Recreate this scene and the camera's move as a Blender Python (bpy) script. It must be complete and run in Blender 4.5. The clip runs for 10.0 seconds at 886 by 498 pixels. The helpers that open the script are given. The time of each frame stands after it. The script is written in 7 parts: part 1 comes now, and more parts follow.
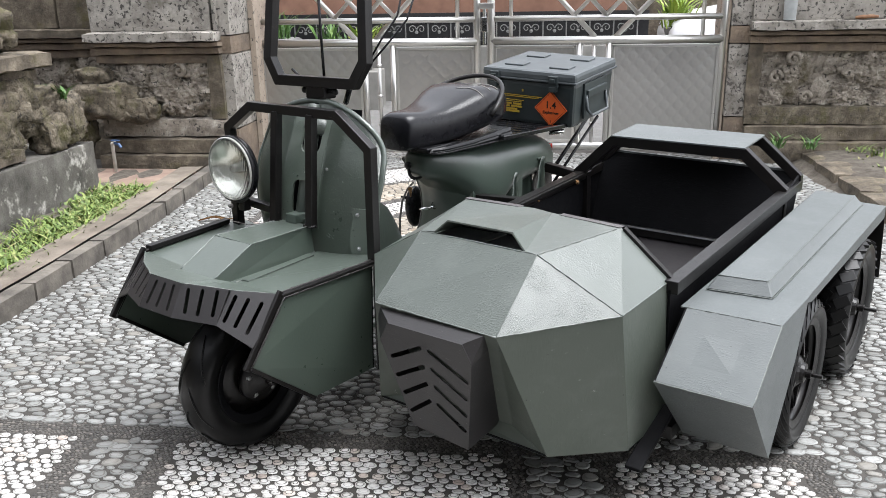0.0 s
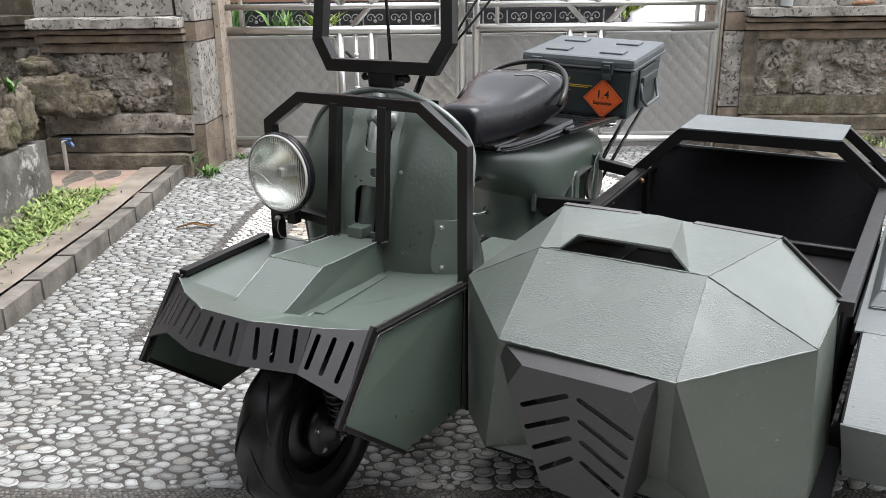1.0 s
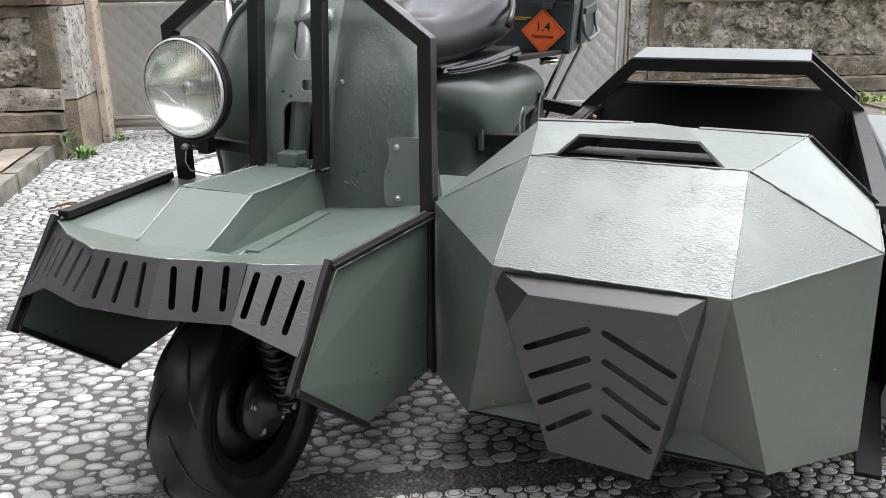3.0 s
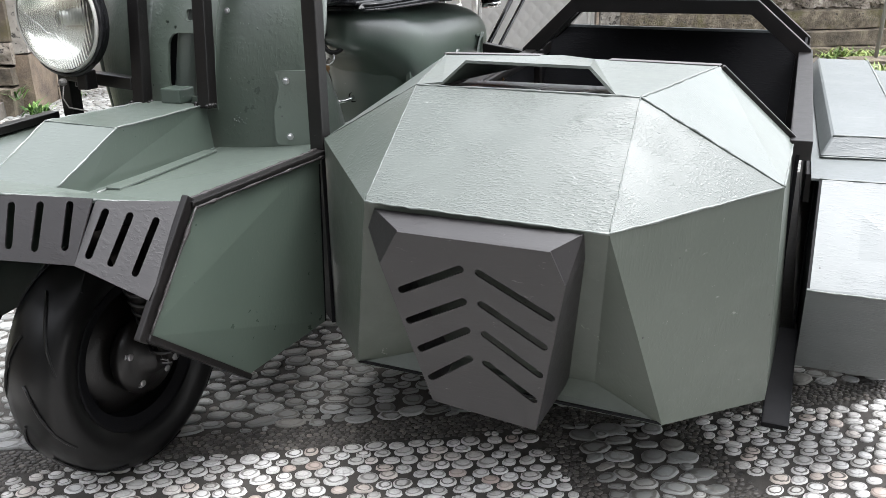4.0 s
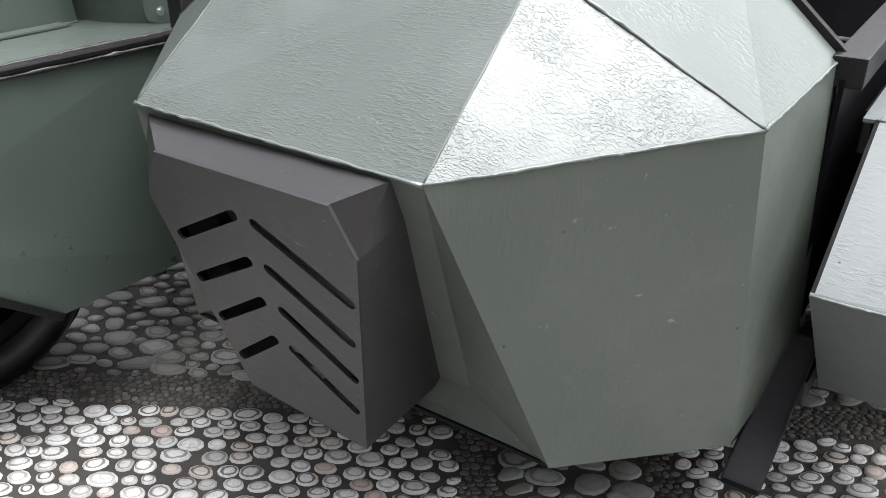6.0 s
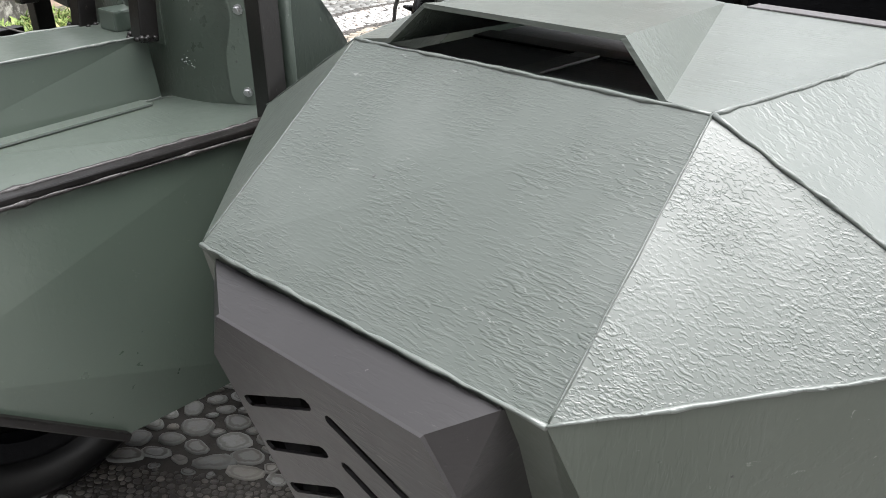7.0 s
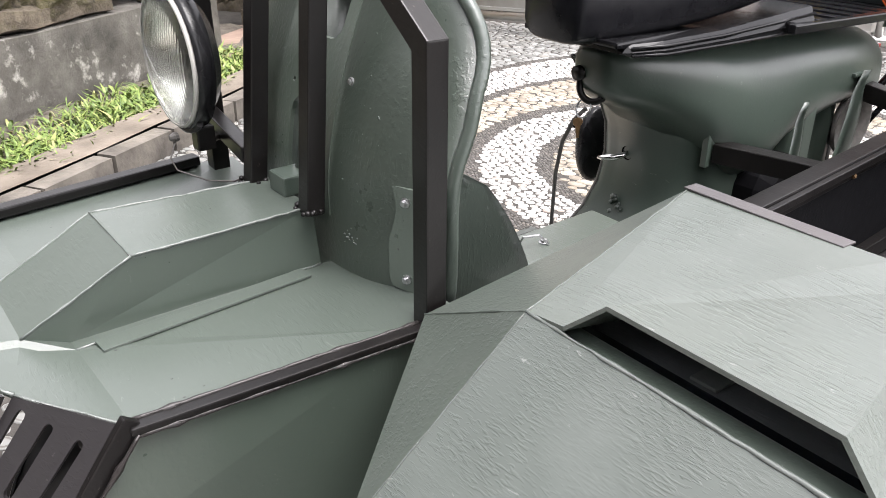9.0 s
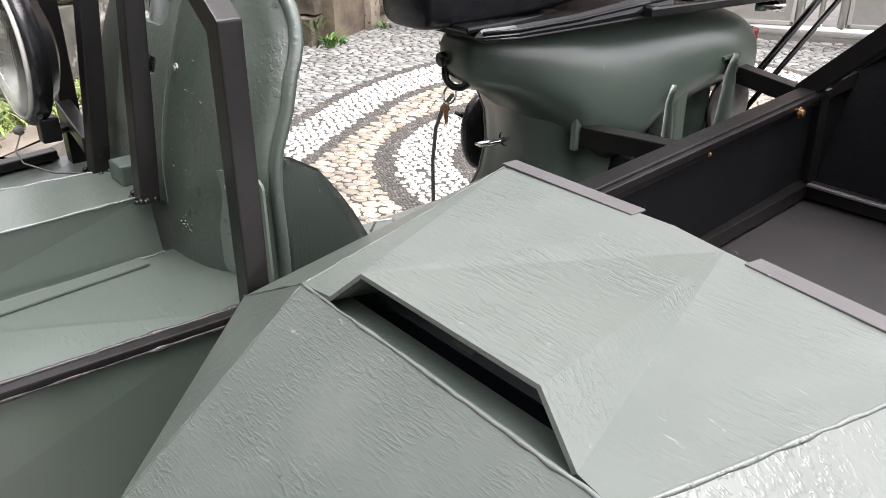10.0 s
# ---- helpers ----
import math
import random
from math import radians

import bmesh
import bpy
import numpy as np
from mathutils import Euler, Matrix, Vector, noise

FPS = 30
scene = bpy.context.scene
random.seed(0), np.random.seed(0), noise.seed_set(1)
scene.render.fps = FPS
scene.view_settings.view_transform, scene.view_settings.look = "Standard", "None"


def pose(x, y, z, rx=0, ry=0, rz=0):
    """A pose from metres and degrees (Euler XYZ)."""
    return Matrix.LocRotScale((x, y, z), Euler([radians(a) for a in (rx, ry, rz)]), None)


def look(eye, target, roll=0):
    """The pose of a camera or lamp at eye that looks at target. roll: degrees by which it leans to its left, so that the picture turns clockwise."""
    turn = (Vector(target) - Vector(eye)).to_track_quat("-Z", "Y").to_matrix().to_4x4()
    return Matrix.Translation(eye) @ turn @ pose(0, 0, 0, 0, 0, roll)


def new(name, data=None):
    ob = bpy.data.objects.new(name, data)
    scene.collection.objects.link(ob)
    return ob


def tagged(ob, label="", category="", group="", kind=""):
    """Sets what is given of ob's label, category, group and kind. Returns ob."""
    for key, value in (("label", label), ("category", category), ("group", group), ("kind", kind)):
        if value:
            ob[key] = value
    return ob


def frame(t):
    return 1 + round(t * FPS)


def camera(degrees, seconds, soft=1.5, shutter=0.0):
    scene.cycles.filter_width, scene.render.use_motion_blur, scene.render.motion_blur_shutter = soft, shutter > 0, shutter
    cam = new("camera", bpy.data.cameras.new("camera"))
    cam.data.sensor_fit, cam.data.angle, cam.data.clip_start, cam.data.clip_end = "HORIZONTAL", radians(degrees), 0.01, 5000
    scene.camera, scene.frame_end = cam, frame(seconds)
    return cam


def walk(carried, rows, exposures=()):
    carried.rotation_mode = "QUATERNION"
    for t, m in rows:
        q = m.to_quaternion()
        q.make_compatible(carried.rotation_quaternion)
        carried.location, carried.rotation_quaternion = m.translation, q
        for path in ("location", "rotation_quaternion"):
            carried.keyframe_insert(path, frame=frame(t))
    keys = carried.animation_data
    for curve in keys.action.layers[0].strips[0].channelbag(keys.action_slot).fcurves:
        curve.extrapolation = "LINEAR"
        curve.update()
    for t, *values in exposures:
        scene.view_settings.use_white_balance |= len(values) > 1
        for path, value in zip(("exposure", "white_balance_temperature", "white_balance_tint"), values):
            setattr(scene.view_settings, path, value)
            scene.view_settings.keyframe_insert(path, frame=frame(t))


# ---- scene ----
cam = camera(56.5, 10.0, soft=0.75)
PATH = [
    (0, (0.244, 0.225, 1.211), (0.020, 2.118, 0.607), -1.0),
    (0.5, (-0.034, 0.375, 1.204), (-0.164, 2.272, 0.584), -0.6),
    (1, (-0.196, 0.572, 1.156), (-0.244, 2.473, 0.534), -0.7),
    (1.5, (-0.316, 0.761, 1.107), (-0.302, 2.662, 0.487), -1.7),
    (2, (-0.387, 0.836, 1.048), (-0.293, 2.741, 0.445), -1.3),
    (3.5, (-0.259, 0.874, 0.863), (-0.019, 2.751, 0.216), -0.8),
    (4, (-0.154, 0.917, 0.839), (0.073, 2.777, 0.143), -0.9),
    (4.5, (-0.078, 1.046, 0.807), (0.131, 2.885, 0.049), -0.7),
    (5, (-0.014, 1.130, 0.781), (0.129, 2.947, -0.044), 0.1),
    (6.3, (0.262, 1.307, 0.736), (0.028, 3.073, -0.173), -0.5),
    (6.5, (0.266, 1.338, 0.756), (-0.021, 3.097, -0.150), -0.8),
    (7, (0.186, 1.466, 0.803), (-0.191, 3.206, -0.108), -1.2),
    (7.5, (0.084, 1.597, 0.825), (-0.463, 3.291, -0.087), -1.3),
    (8, (0.046, 1.643, 0.874), (-0.554, 3.321, -0.034), -0.3),
    (8.5, (0.064, 1.615, 0.927), (-0.583, 3.278, 0.025), 0.3),
    (9, (0.122, 1.598, 0.982), (-0.569, 3.254, 0.098), 0.0),
    (9.5, (0.205, 1.635, 0.984), (-0.478, 3.297, 0.105), -0.2),
    (10, (0.274, 1.638, 0.964), (-0.339, 3.325, 0.082), -0.5),
]
walk(cam, [(t, look(eye, target, roll)) for t, eye, target, roll in PATH], [(0, 1.77, 6350, 11), (2, 1.93, 6420, 11), (3.5, 2.26, 6380, 11), (5, 2.35, 6350, 11), (6.5, 1.97, 6450, 11.5), (7.0, 2.0, 6530, 11), (7.5, 2.33, 6600, 12.5), (8, 2.3, 6640, 15), (9, 2.17, 6640, 15), (10, 2.13, 6640, 15)])

# ---- light ----
world = bpy.data.worlds.new("sky")
scene.world = world
world.use_nodes = True
wn, wl = world.node_tree.nodes, world.node_tree.links
sky = wn.new("ShaderNodeTexSky")
sky.sky_type = 'NISHITA'
sky.sun_disc = False
sky.sun_elevation = radians(73)
sky.sun_rotation = radians(97)
sky.air_density, sky.dust_density, sky.ozone_density = 1.0, 1.5, 1.5
cloud = wn.new("ShaderNodeHueSaturation")
cloud.inputs["Saturation"].default_value = 0.13
wl.new(sky.outputs[0], cloud.inputs["Color"])
wl.new(cloud.outputs[0], wn["Background"].inputs["Color"])
wn["Background"].inputs["Strength"].default_value = 0.14
sun = new("sun", bpy.data.lights.new("sun", 'SUN'))
sun.data.energy, sun.data.angle, sun.data.color = 1.5, radians(42), (0.985, 0.99, 0.985)
sun.matrix_world = look((2.7, 1.5, 9.6), (0.0, 1.8, 0.0))


# ---- materials ----
def ramp(nt, fac, stops):
    n = nt.nodes.new("ShaderNodeValToRGB")
    while len(n.color_ramp.elements) < len(stops):
        n.color_ramp.elements.new(0.5)
    for e, (p, c) in zip(n.color_ramp.elements, stops):
        e.position = p
        e.color = (*c, 1) if len(c) == 3 else c
    nt.links.new(fac, n.inputs[0])
    return n.outputs[0]


def coords(nt, scale=(1, 1, 1), rot=(0, 0, 0)):
    tc = nt.nodes.new("ShaderNodeTexCoord")
    mp = nt.nodes.new("ShaderNodeMapping")
    mp.inputs["Scale"].default_value = scale
    mp.inputs["Rotation"].default_value = rot
    nt.links.new(tc.outputs["Object"], mp.inputs[0])
    return mp.outputs[0]


def noise_tex(nt, vec, scale, detail=4.0, rough=0.55, distortion=0.0):
    n = nt.nodes.new("ShaderNodeTexNoise")
    n.inputs["Scale"].default_value, n.inputs["Detail"].default_value = scale, detail
    n.inputs["Roughness"].default_value, n.inputs["Distortion"].default_value = rough, distortion
    nt.links.new(vec, n.inputs["Vector"])
    return n.outputs[0]


def mixc(nt, fac, a, b, mode='MIX'):
    n = nt.nodes.new("ShaderNodeMix")
    n.data_type, n.blend_type = 'RGBA', mode
    for sock, v in ((n.inputs[0], fac), (n.inputs[6], a), (n.inputs[7], b)):
        if isinstance(v, bpy.types.NodeSocket):
            nt.links.new(v, sock)
        else:
            sock.default_value = v if isinstance(v, (int, float)) else (*v, 1)
    return n.outputs[2]


def mathn(nt, op, a, b=0.0):
    n = nt.nodes.new("ShaderNodeMath")
    n.operation = op
    for sock, v in ((n.inputs[0], a), (n.inputs[1], b)):
        if isinstance(v, bpy.types.NodeSocket):
            nt.links.new(v, sock)
        else:
            sock.default_value = v
    return n.outputs[0]


def base_mat(name, rough=0.5, metal=0.0):
    m = bpy.data.materials.new(name)
    m.use_nodes = True
    b = m.node_tree.nodes["Principled BSDF"]
    b.inputs["Roughness"].default_value, b.inputs["Metallic"].default_value = rough, metal
    return m, m.node_tree, b


def bump(nt, b, height, strength, dist, prev=None):
    n = nt.nodes.new("ShaderNodeBump")
    n.inputs["Strength"].default_value, n.inputs["Distance"].default_value = strength, dist
    nt.links.new(height, n.inputs["Height"])
    if prev is not None:
        nt.links.new(prev, n.inputs["Normal"])
    nt.links.new(n.outputs[0], b.inputs["Normal"])
    return n.outputs[0]


def brushed_paint(name, col, dark, rough, rot=0.0, strength=0.3, dust=(0.25, 0.26, 0.25), dust_amount=0.10, lumps=0.25, spec=0.7, upright=False, stroke=24.0, coat=0.0, scuffs=0.5):
    """Hand-brushed gloss paint on sheet metal: short strokes in two directions, lumps, a little dust and wear."""
    m, nt, b = base_mat(name, rough)
    b.inputs["Specular IOR Level"].default_value = spec
    b.inputs["Coat Weight"].default_value, b.inputs["Coat Roughness"].default_value = coat, rough
    vec = coords(nt)
    big = noise_tex(nt, vec, 5.0, 5)
    fine = noise_tex(nt, vec, 60.0, 3)
    c = mixc(nt, ramp(nt, big, [(0.35, (0, 0, 0)), (0.7, (1, 1, 1))]), dark, col)
    c = mixc(nt, mathn(nt, 'MULTIPLY', ramp(nt, noise_tex(nt, vec, 11.0, 6, 0.65), [(0.5, (0, 0, 0)), (0.75, (1, 1, 1))]), dust_amount), c, dust)
    spots = nt.nodes.new("ShaderNodeTexVoronoi")
    spots.inputs["Scale"].default_value = 42.0
    nt.links.new(vec, spots.inputs["Vector"])
    chip = mathn(nt, 'MULTIPLY', ramp(nt, spots.outputs["Distance"], [(0.05, (0.8, 0.8, 0.8)), (0.075, (0, 0, 0))]), mathn(nt, 'GREATER_THAN', spots.outputs["Color"], 0.70))
    c = mixc(nt, chip, c, (0.012, 0.012, 0.011))
    scuff = ramp(nt, noise_tex(nt, coords(nt, (2.2, 2.2, 2.2) if upright else (1, 3, 3), (0.3, 0.2, rot + 0.4)), 34.0, 5, 0.7, 0.8), [(0.665, (0, 0, 0)), (0.72, (scuffs, scuffs, scuffs))])
    c = mixc(nt, scuff, c, [min(1.0, 2.2 * v) for v in dust] if dust[0] < 0.2 else (0.30, 0.305, 0.29))
    nt.links.new(c, b.inputs["Base Color"])
    patch = noise_tex(nt, vec, 7.0, 4, 0.6)
    r = mathn(nt, 'ADD', mathn(nt, 'ADD', mathn(nt, 'MULTIPLY', fine, 0.10), mathn(nt, 'MULTIPLY', patch, 0.08)), rough - 0.09)
    nt.links.new(r, b.inputs["Roughness"])
    # sparse short ridges left by the brush, in two directions that change from patch to patch
    ridge = [(0.50, (0, 0, 0)), (0.58, (0.75, 0.75, 0.75)), (0.70, (1, 1, 1))]
    thin = (9, 9, 1.6) if upright else (2.1, 9, 9)
    cross = (6, 6, 5) if upright else (1.9, 8, 8)
    s1 = ramp(nt, noise_tex(nt, coords(nt, thin, (0, 0, rot)), stroke, 2, 0.5, 0.07), ridge)
    s2 = ramp(nt, noise_tex(nt, coords(nt, cross, (0, 0, rot + 0.95)), stroke, 2, 0.5, 0.07), ridge)
    mask = ramp(nt, noise_tex(nt, vec, 9.0, 2), [(0.44, (0, 0, 0)), (0.54, (1, 1, 1))])
    s3 = ramp(nt, noise_tex(nt, coords(nt, cross, (0, 0, rot - 0.55)), stroke, 2, 0.5, 0.07), ridge)
    mask2 = ramp(nt, noise_tex(nt, coords(nt, (1, 1, 1), (0.4, 0.2, 1.0)), 8.0, 2), [(0.50, (0, 0, 0)), (0.58, (1, 1, 1))])
    strokes = mixc(nt, mask2, mixc(nt, mask, s1, s2), s3)
    bare = ramp(nt, noise_tex(nt, vec, 13.0, 3, 0.6), [(0.42, (0.15, 0.15, 0.15)), (0.60, (1, 1, 1))])
    strokes = mathn(nt, 'MULTIPLY', strokes, bare)
    n1 = bump(nt, b, strokes, strength, 0.0016)
    n2 = bump(nt, b, noise_tex(nt, vec, 30.0, 3, 0.6), lumps, 0.0024, n1)
    bump(nt, b, ramp(nt, spots.outputs["Distance"], [(0.0, (1, 1, 1)), (0.06, (0, 0, 0))]), 0.3, 0.0015, n2)
    return m


GREEN = brushed_paint("olive_paint", (0.066, 0.084, 0.070), (0.052, 0.068, 0.056), 0.34, strength=0.22, lumps=0.2, upright=True, spec=1.0, coat=0.35, stroke=30.0)
SHIELD = brushed_paint("olive_flaking_paint", (0.098, 0.122, 0.100), (0.084, 0.106, 0.086), 0.30, strength=0.24, lumps=0.40, upright=True, spec=1.0, stroke=26.0, coat=0.4, dust_amount=0.03, scuffs=0.25)
BODY = brushed_paint("olive_body_paint", (0.055, 0.074, 0.060), (0.048, 0.066, 0.053), 0.34, dust_amount=0.03, strength=0.06, lumps=0.05, spec=0.8, stroke=22.0, coat=0.12)
GREEN_BRUSH = brushed_paint("olive_paint_thick_strokes", (0.060, 0.073, 0.062), (0.050, 0.062, 0.052), 0.40, 0.12, 0.42, lumps=0.08, spec=0.95, stroke=54.0, coat=0.22)
GREEN_LIGHT = brushed_paint("olive_paint_sidecar", (0.072, 0.086, 0.073), (0.060, 0.073, 0.062), 0.38, 0.5, 0.30, lumps=0.12, spec=1.0, coat=0.25, stroke=28.0)
GREEN_SIDE = brushed_paint("olive_paint_side", (0.077, 0.089, 0.073), (0.066, 0.077, 0.063), 0.40, strength=0.10, lumps=0.10, upright=True, spec=0.5)
ARMOUR = brushed_paint("olive_paint_armour", (0.062, 0.081, 0.065), (0.056, 0.074, 0.059), 0.30, strength=0.06, lumps=0.04, upright=True, spec=0.9, dust_amount=0.02, scuffs=0.15)
DECK = brushed_paint("olive_paint_deck", (0.070, 0.086, 0.073), (0.062, 0.077, 0.065), 0.37, 0.5, 0.12, lumps=0.10, spec=0.9, coat=0.1, stroke=24.0, dust_amount=0.03, scuffs=0.25)
LIP = brushed_paint("grey_brown_strip", (0.066, 0.060, 0.060), (0.052, 0.047, 0.047), 0.40, strength=0.12, lumps=0.12, spec=0.8)
BLACK = brushed_paint("black_paint", (0.0072, 0.0062, 0.0060), (0.0048, 0.0042, 0.0041), 0.34, 0.2, 0.10, dust=(0.055, 0.047, 0.044), dust_amount=0.10, lumps=0.14, spec=0.38)
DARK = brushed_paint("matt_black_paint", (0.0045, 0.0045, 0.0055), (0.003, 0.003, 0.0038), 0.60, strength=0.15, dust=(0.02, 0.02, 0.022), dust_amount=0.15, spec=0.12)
GUARD = brushed_paint("grey_black_sheet", (0.020, 0.0180, 0.0186), (0.0155, 0.0140, 0.0145), 0.40, strength=0.12, lumps=0.10, dust=(0.085, 0.08, 0.08), dust_amount=0.08, spec=0.6)
FENDER = brushed_paint("grey_green_fender_paint", (0.112, 0.123, 0.123), (0.092, 0.102, 0.102), 0.48, 1.4, 0.26, lumps=0.10, spec=0.6, stroke=34.0)


BEAD = brushed_paint("glossy_black_bead", (0.030, 0.026, 0.025), (0.018, 0.016, 0.0155), 0.40, strength=0.5, lumps=0.8, spec=0.45)
WELD = brushed_paint("glossy_weld_paint", (0.125, 0.14, 0.128), (0.085, 0.098, 0.088), 0.44, strength=0.5, lumps=0.6, spec=1.0)


def simple(name, col, col2, scale, rough, metal=0.0, bump_s=0.0, bump_d=0.002, detail=5, bscale=None):
    m, nt, b = base_mat(name, rough, metal)
    n = noise_tex(nt, coords(nt), scale, detail)
    nt.links.new(mixc(nt, ramp(nt, n, [(0.35, (0, 0, 0)), (0.68, (1, 1, 1))]), col, col2), b.inputs["Base Color"])
    if bump_s:
        bump(nt, b, noise_tex(nt, coords(nt), bscale or scale * 4, 4), bump_s, bump_d)
    return m


RUBBER = simple("tyre_rubber", (0.0035, 0.0035, 0.0036), (0.0065, 0.0063, 0.0062), 18, 0.32, bump_s=0.15, bump_d=0.001)
RUBBER.node_tree.nodes["Principled BSDF"].inputs["Specular IOR Level"].default_value = 0.28
STEEL = simple("bare_steel", (0.45, 0.45, 0.46), (0.6, 0.6, 0.6), 30, 0.35, 1.0)
CHROME = simple("chrome", (0.75, 0.75, 0.74), (0.82, 0.82, 0.8), 10, 0.12, 1.0)
VINYL = simple("black_vinyl", (0.009, 0.009, 0.011), (0.014, 0.014, 0.016), 40, 0.26, bump_s=0.08, bump_d=0.0006, bscale=300)
PLASTIC = simple("black_plastic", (0.007, 0.007, 0.008), (0.011, 0.011, 0.012), 30, 0.24)
for gloss in (VINYL, PLASTIC):
    gloss.node_tree.nodes["Principled BSDF"].inputs["Specular IOR Level"].default_value = 0.32
NAVY = simple("tinted_navy_acrylic", (0.006, 0.008, 0.012), (0.009, 0.011, 0.016), 12, 0.16)
BOXGREY = simple("grey_green_box_plastic", (0.026, 0.034, 0.035), (0.036, 0.045, 0.046), 12, 0.45, bump_s=0.1, bump_d=0.001)
BOXLID = simple("dusty_box_lid_plastic", (0.058, 0.067, 0.071), (0.078, 0.088, 0.093), 14, 0.5, bump_s=0.1, bump_d=0.001)
ORANGE = simple("orange_sticker", (0.62, 0.10, 0.02), (0.70, 0.13, 0.025), 20, 0.45)
YELLOW = simple("yellow_print", (0.45, 0.30, 0.03), (0.36, 0.25, 0.03), 60, 0.6)
INK = simple("black_print", (0.01, 0.01, 0.01), (0.02, 0.015, 0.01), 40, 0.6)
RED = simple("red_lens", (0.35, 0.015, 0.01), (0.42, 0.02, 0.015), 20, 0.2)
BRASS = simple("worn_brass", (0.22, 0.14, 0.075), (0.34, 0.22, 0.12), 80, 0.5, 1.0)
CABLE = simple("grey_cable", (0.09, 0.085, 0.08), (0.14, 0.13, 0.12), 90, 0.6)
REFLECTOR = simple("lamp_reflector", (0.90, 0.90, 0.88), (0.96, 0.96, 0.94), 60, 0.24, 1.0, bump_s=0.25, bump_d=0.005, bscale=40)
WHITEPAINT = simple("car_white_paint", (0.78, 0.79, 0.80), (0.82, 0.82, 0.83), 3, 0.2)
DARKGLASS = simple("dark_car_glass", (0.02, 0.023, 0.025), (0.03, 0.03, 0.033), 3, 0.08)
GROUT = simple("dark_mortar", (0.034, 0.031, 0.027), (0.062, 0.056, 0.050), 9, 0.85, bump_s=0.5, bump_d=0.004, bscale=120)
SOIL = simple("garden_soil", (0.055, 0.045, 0.035), (0.12, 0.105, 0.085), 14, 0.9, bump_s=0.7, bump_d=0.015, bscale=40)
KERB = simple("weathered_concrete_kerb", (0.070, 0.062, 0.053), (0.175, 0.156, 0.132), 9, 0.85, bump_s=0.5, bump_d=0.006, bscale=60)
PAVER = simple("red_clay_paver", (0.20, 0.135, 0.105), (0.29, 0.21, 0.165), 9, 0.8, bump_s=0.3, bump_d=0.004)
ROADWAY = simple("asphalt", (0.11, 0.107, 0.102), (0.16, 0.156, 0.15), 12, 0.9, bump_s=0.5, bump_d=0.004, bscale=200)
TERRA = simple("terracotta_wall", (0.21, 0.11, 0.075), (0.29, 0.155, 0.105), 6, 0.8, bump_s=0.3, bump_d=0.005)
PLINTH = simple("pale_grey_plinth", (0.20, 0.195, 0.18), (0.29, 0.28, 0.26), 5, 0.85, bump_s=0.3, bump_d=0.005)
# plaster of the added unseen walls, tuned for fill and reflections
UNSEEN_WALL = simple("unseen_wall_plaster", (0.14, 0.14, 0.138), (0.21, 0.21, 0.205), 4, 0.9, bump_s=0.3, bump_d=0.005)
IRON = simple("black_wrought_iron", (0.012, 0.012, 0.013), (0.02, 0.02, 0.022), 30, 0.5)
PLANTER = simple("grey_planter", (0.16, 0.16, 0.155), (0.25, 0.25, 0.24), 12, 0.8, bump_s=0.4, bump_d=0.004)

mg, nt, b = base_mat("headlamp_glass", 0.12)
b.inputs["Transmission Weight"].default_value = 1.0
b.inputs["IOR"].default_value = 1.16
b.inputs["Base Color"].default_value = (0.93, 0.94, 0.9, 1)
wv = nt.nodes.new("ShaderNodeTexWave")
wv.inputs["Scale"].default_value = 55.0
nt.links.new(coords(nt), wv.inputs["Vector"])
bump(nt, b, wv.outputs[1], 0.25, 0.002)
LENS = mg


def stone(name, light, mid, dark, moss=None, pits=0.0, scale=6.0, rough=0.9, moss_at=0.56, bump_d=0.02, moss_scale=3.2):
    """Weathered volcanic stone: blotches, grain, optional black pits and moss."""
    m, nt, b = base_mat(name, rough)
    vec = coords(nt)
    c = ramp(nt, noise_tex(nt, vec, scale, 8, 0.65), [(0.3, dark), (0.5, mid), (0.72, light)])
    c = mixc(nt, mathn(nt, 'MULTIPLY', noise_tex(nt, vec, 90, 3), 0.4), c, mid, 'MIX')
    h = noise_tex(nt, vec, 45, 6, 0.7)
    if pits:
        p = noise_tex(nt, vec, 40.0, 4, 0.6, 0.5)
        k = ramp(nt, p, [(0.385 + pits, (0, 0, 0)), (0.425 + pits, (1, 1, 1))])
        inv = mathn(nt, 'SUBTRACT', 1.0, k)
        c = mixc(nt, mathn(nt, "MULTIPLY", inv, 0.85), c, (0.035, 0.032, 0.03))
        h = mathn(nt, 'SUBTRACT', h, mathn(nt, 'MULTIPLY', inv, 1.2))
    if moss:
        ms = ramp(nt, noise_tex(nt, vec, moss_scale, 6, 0.7), [(moss_at, (0, 0, 0)), (moss_at + 0.12, (1, 1, 1))])
        c = mixc(nt, mathn(nt, 'MULTIPLY', ms, 0.75), c, moss)
    nt.links.new(c, b.inputs["Base Color"])
    bump(nt, b, h, 0.8, bump_d)
    return m


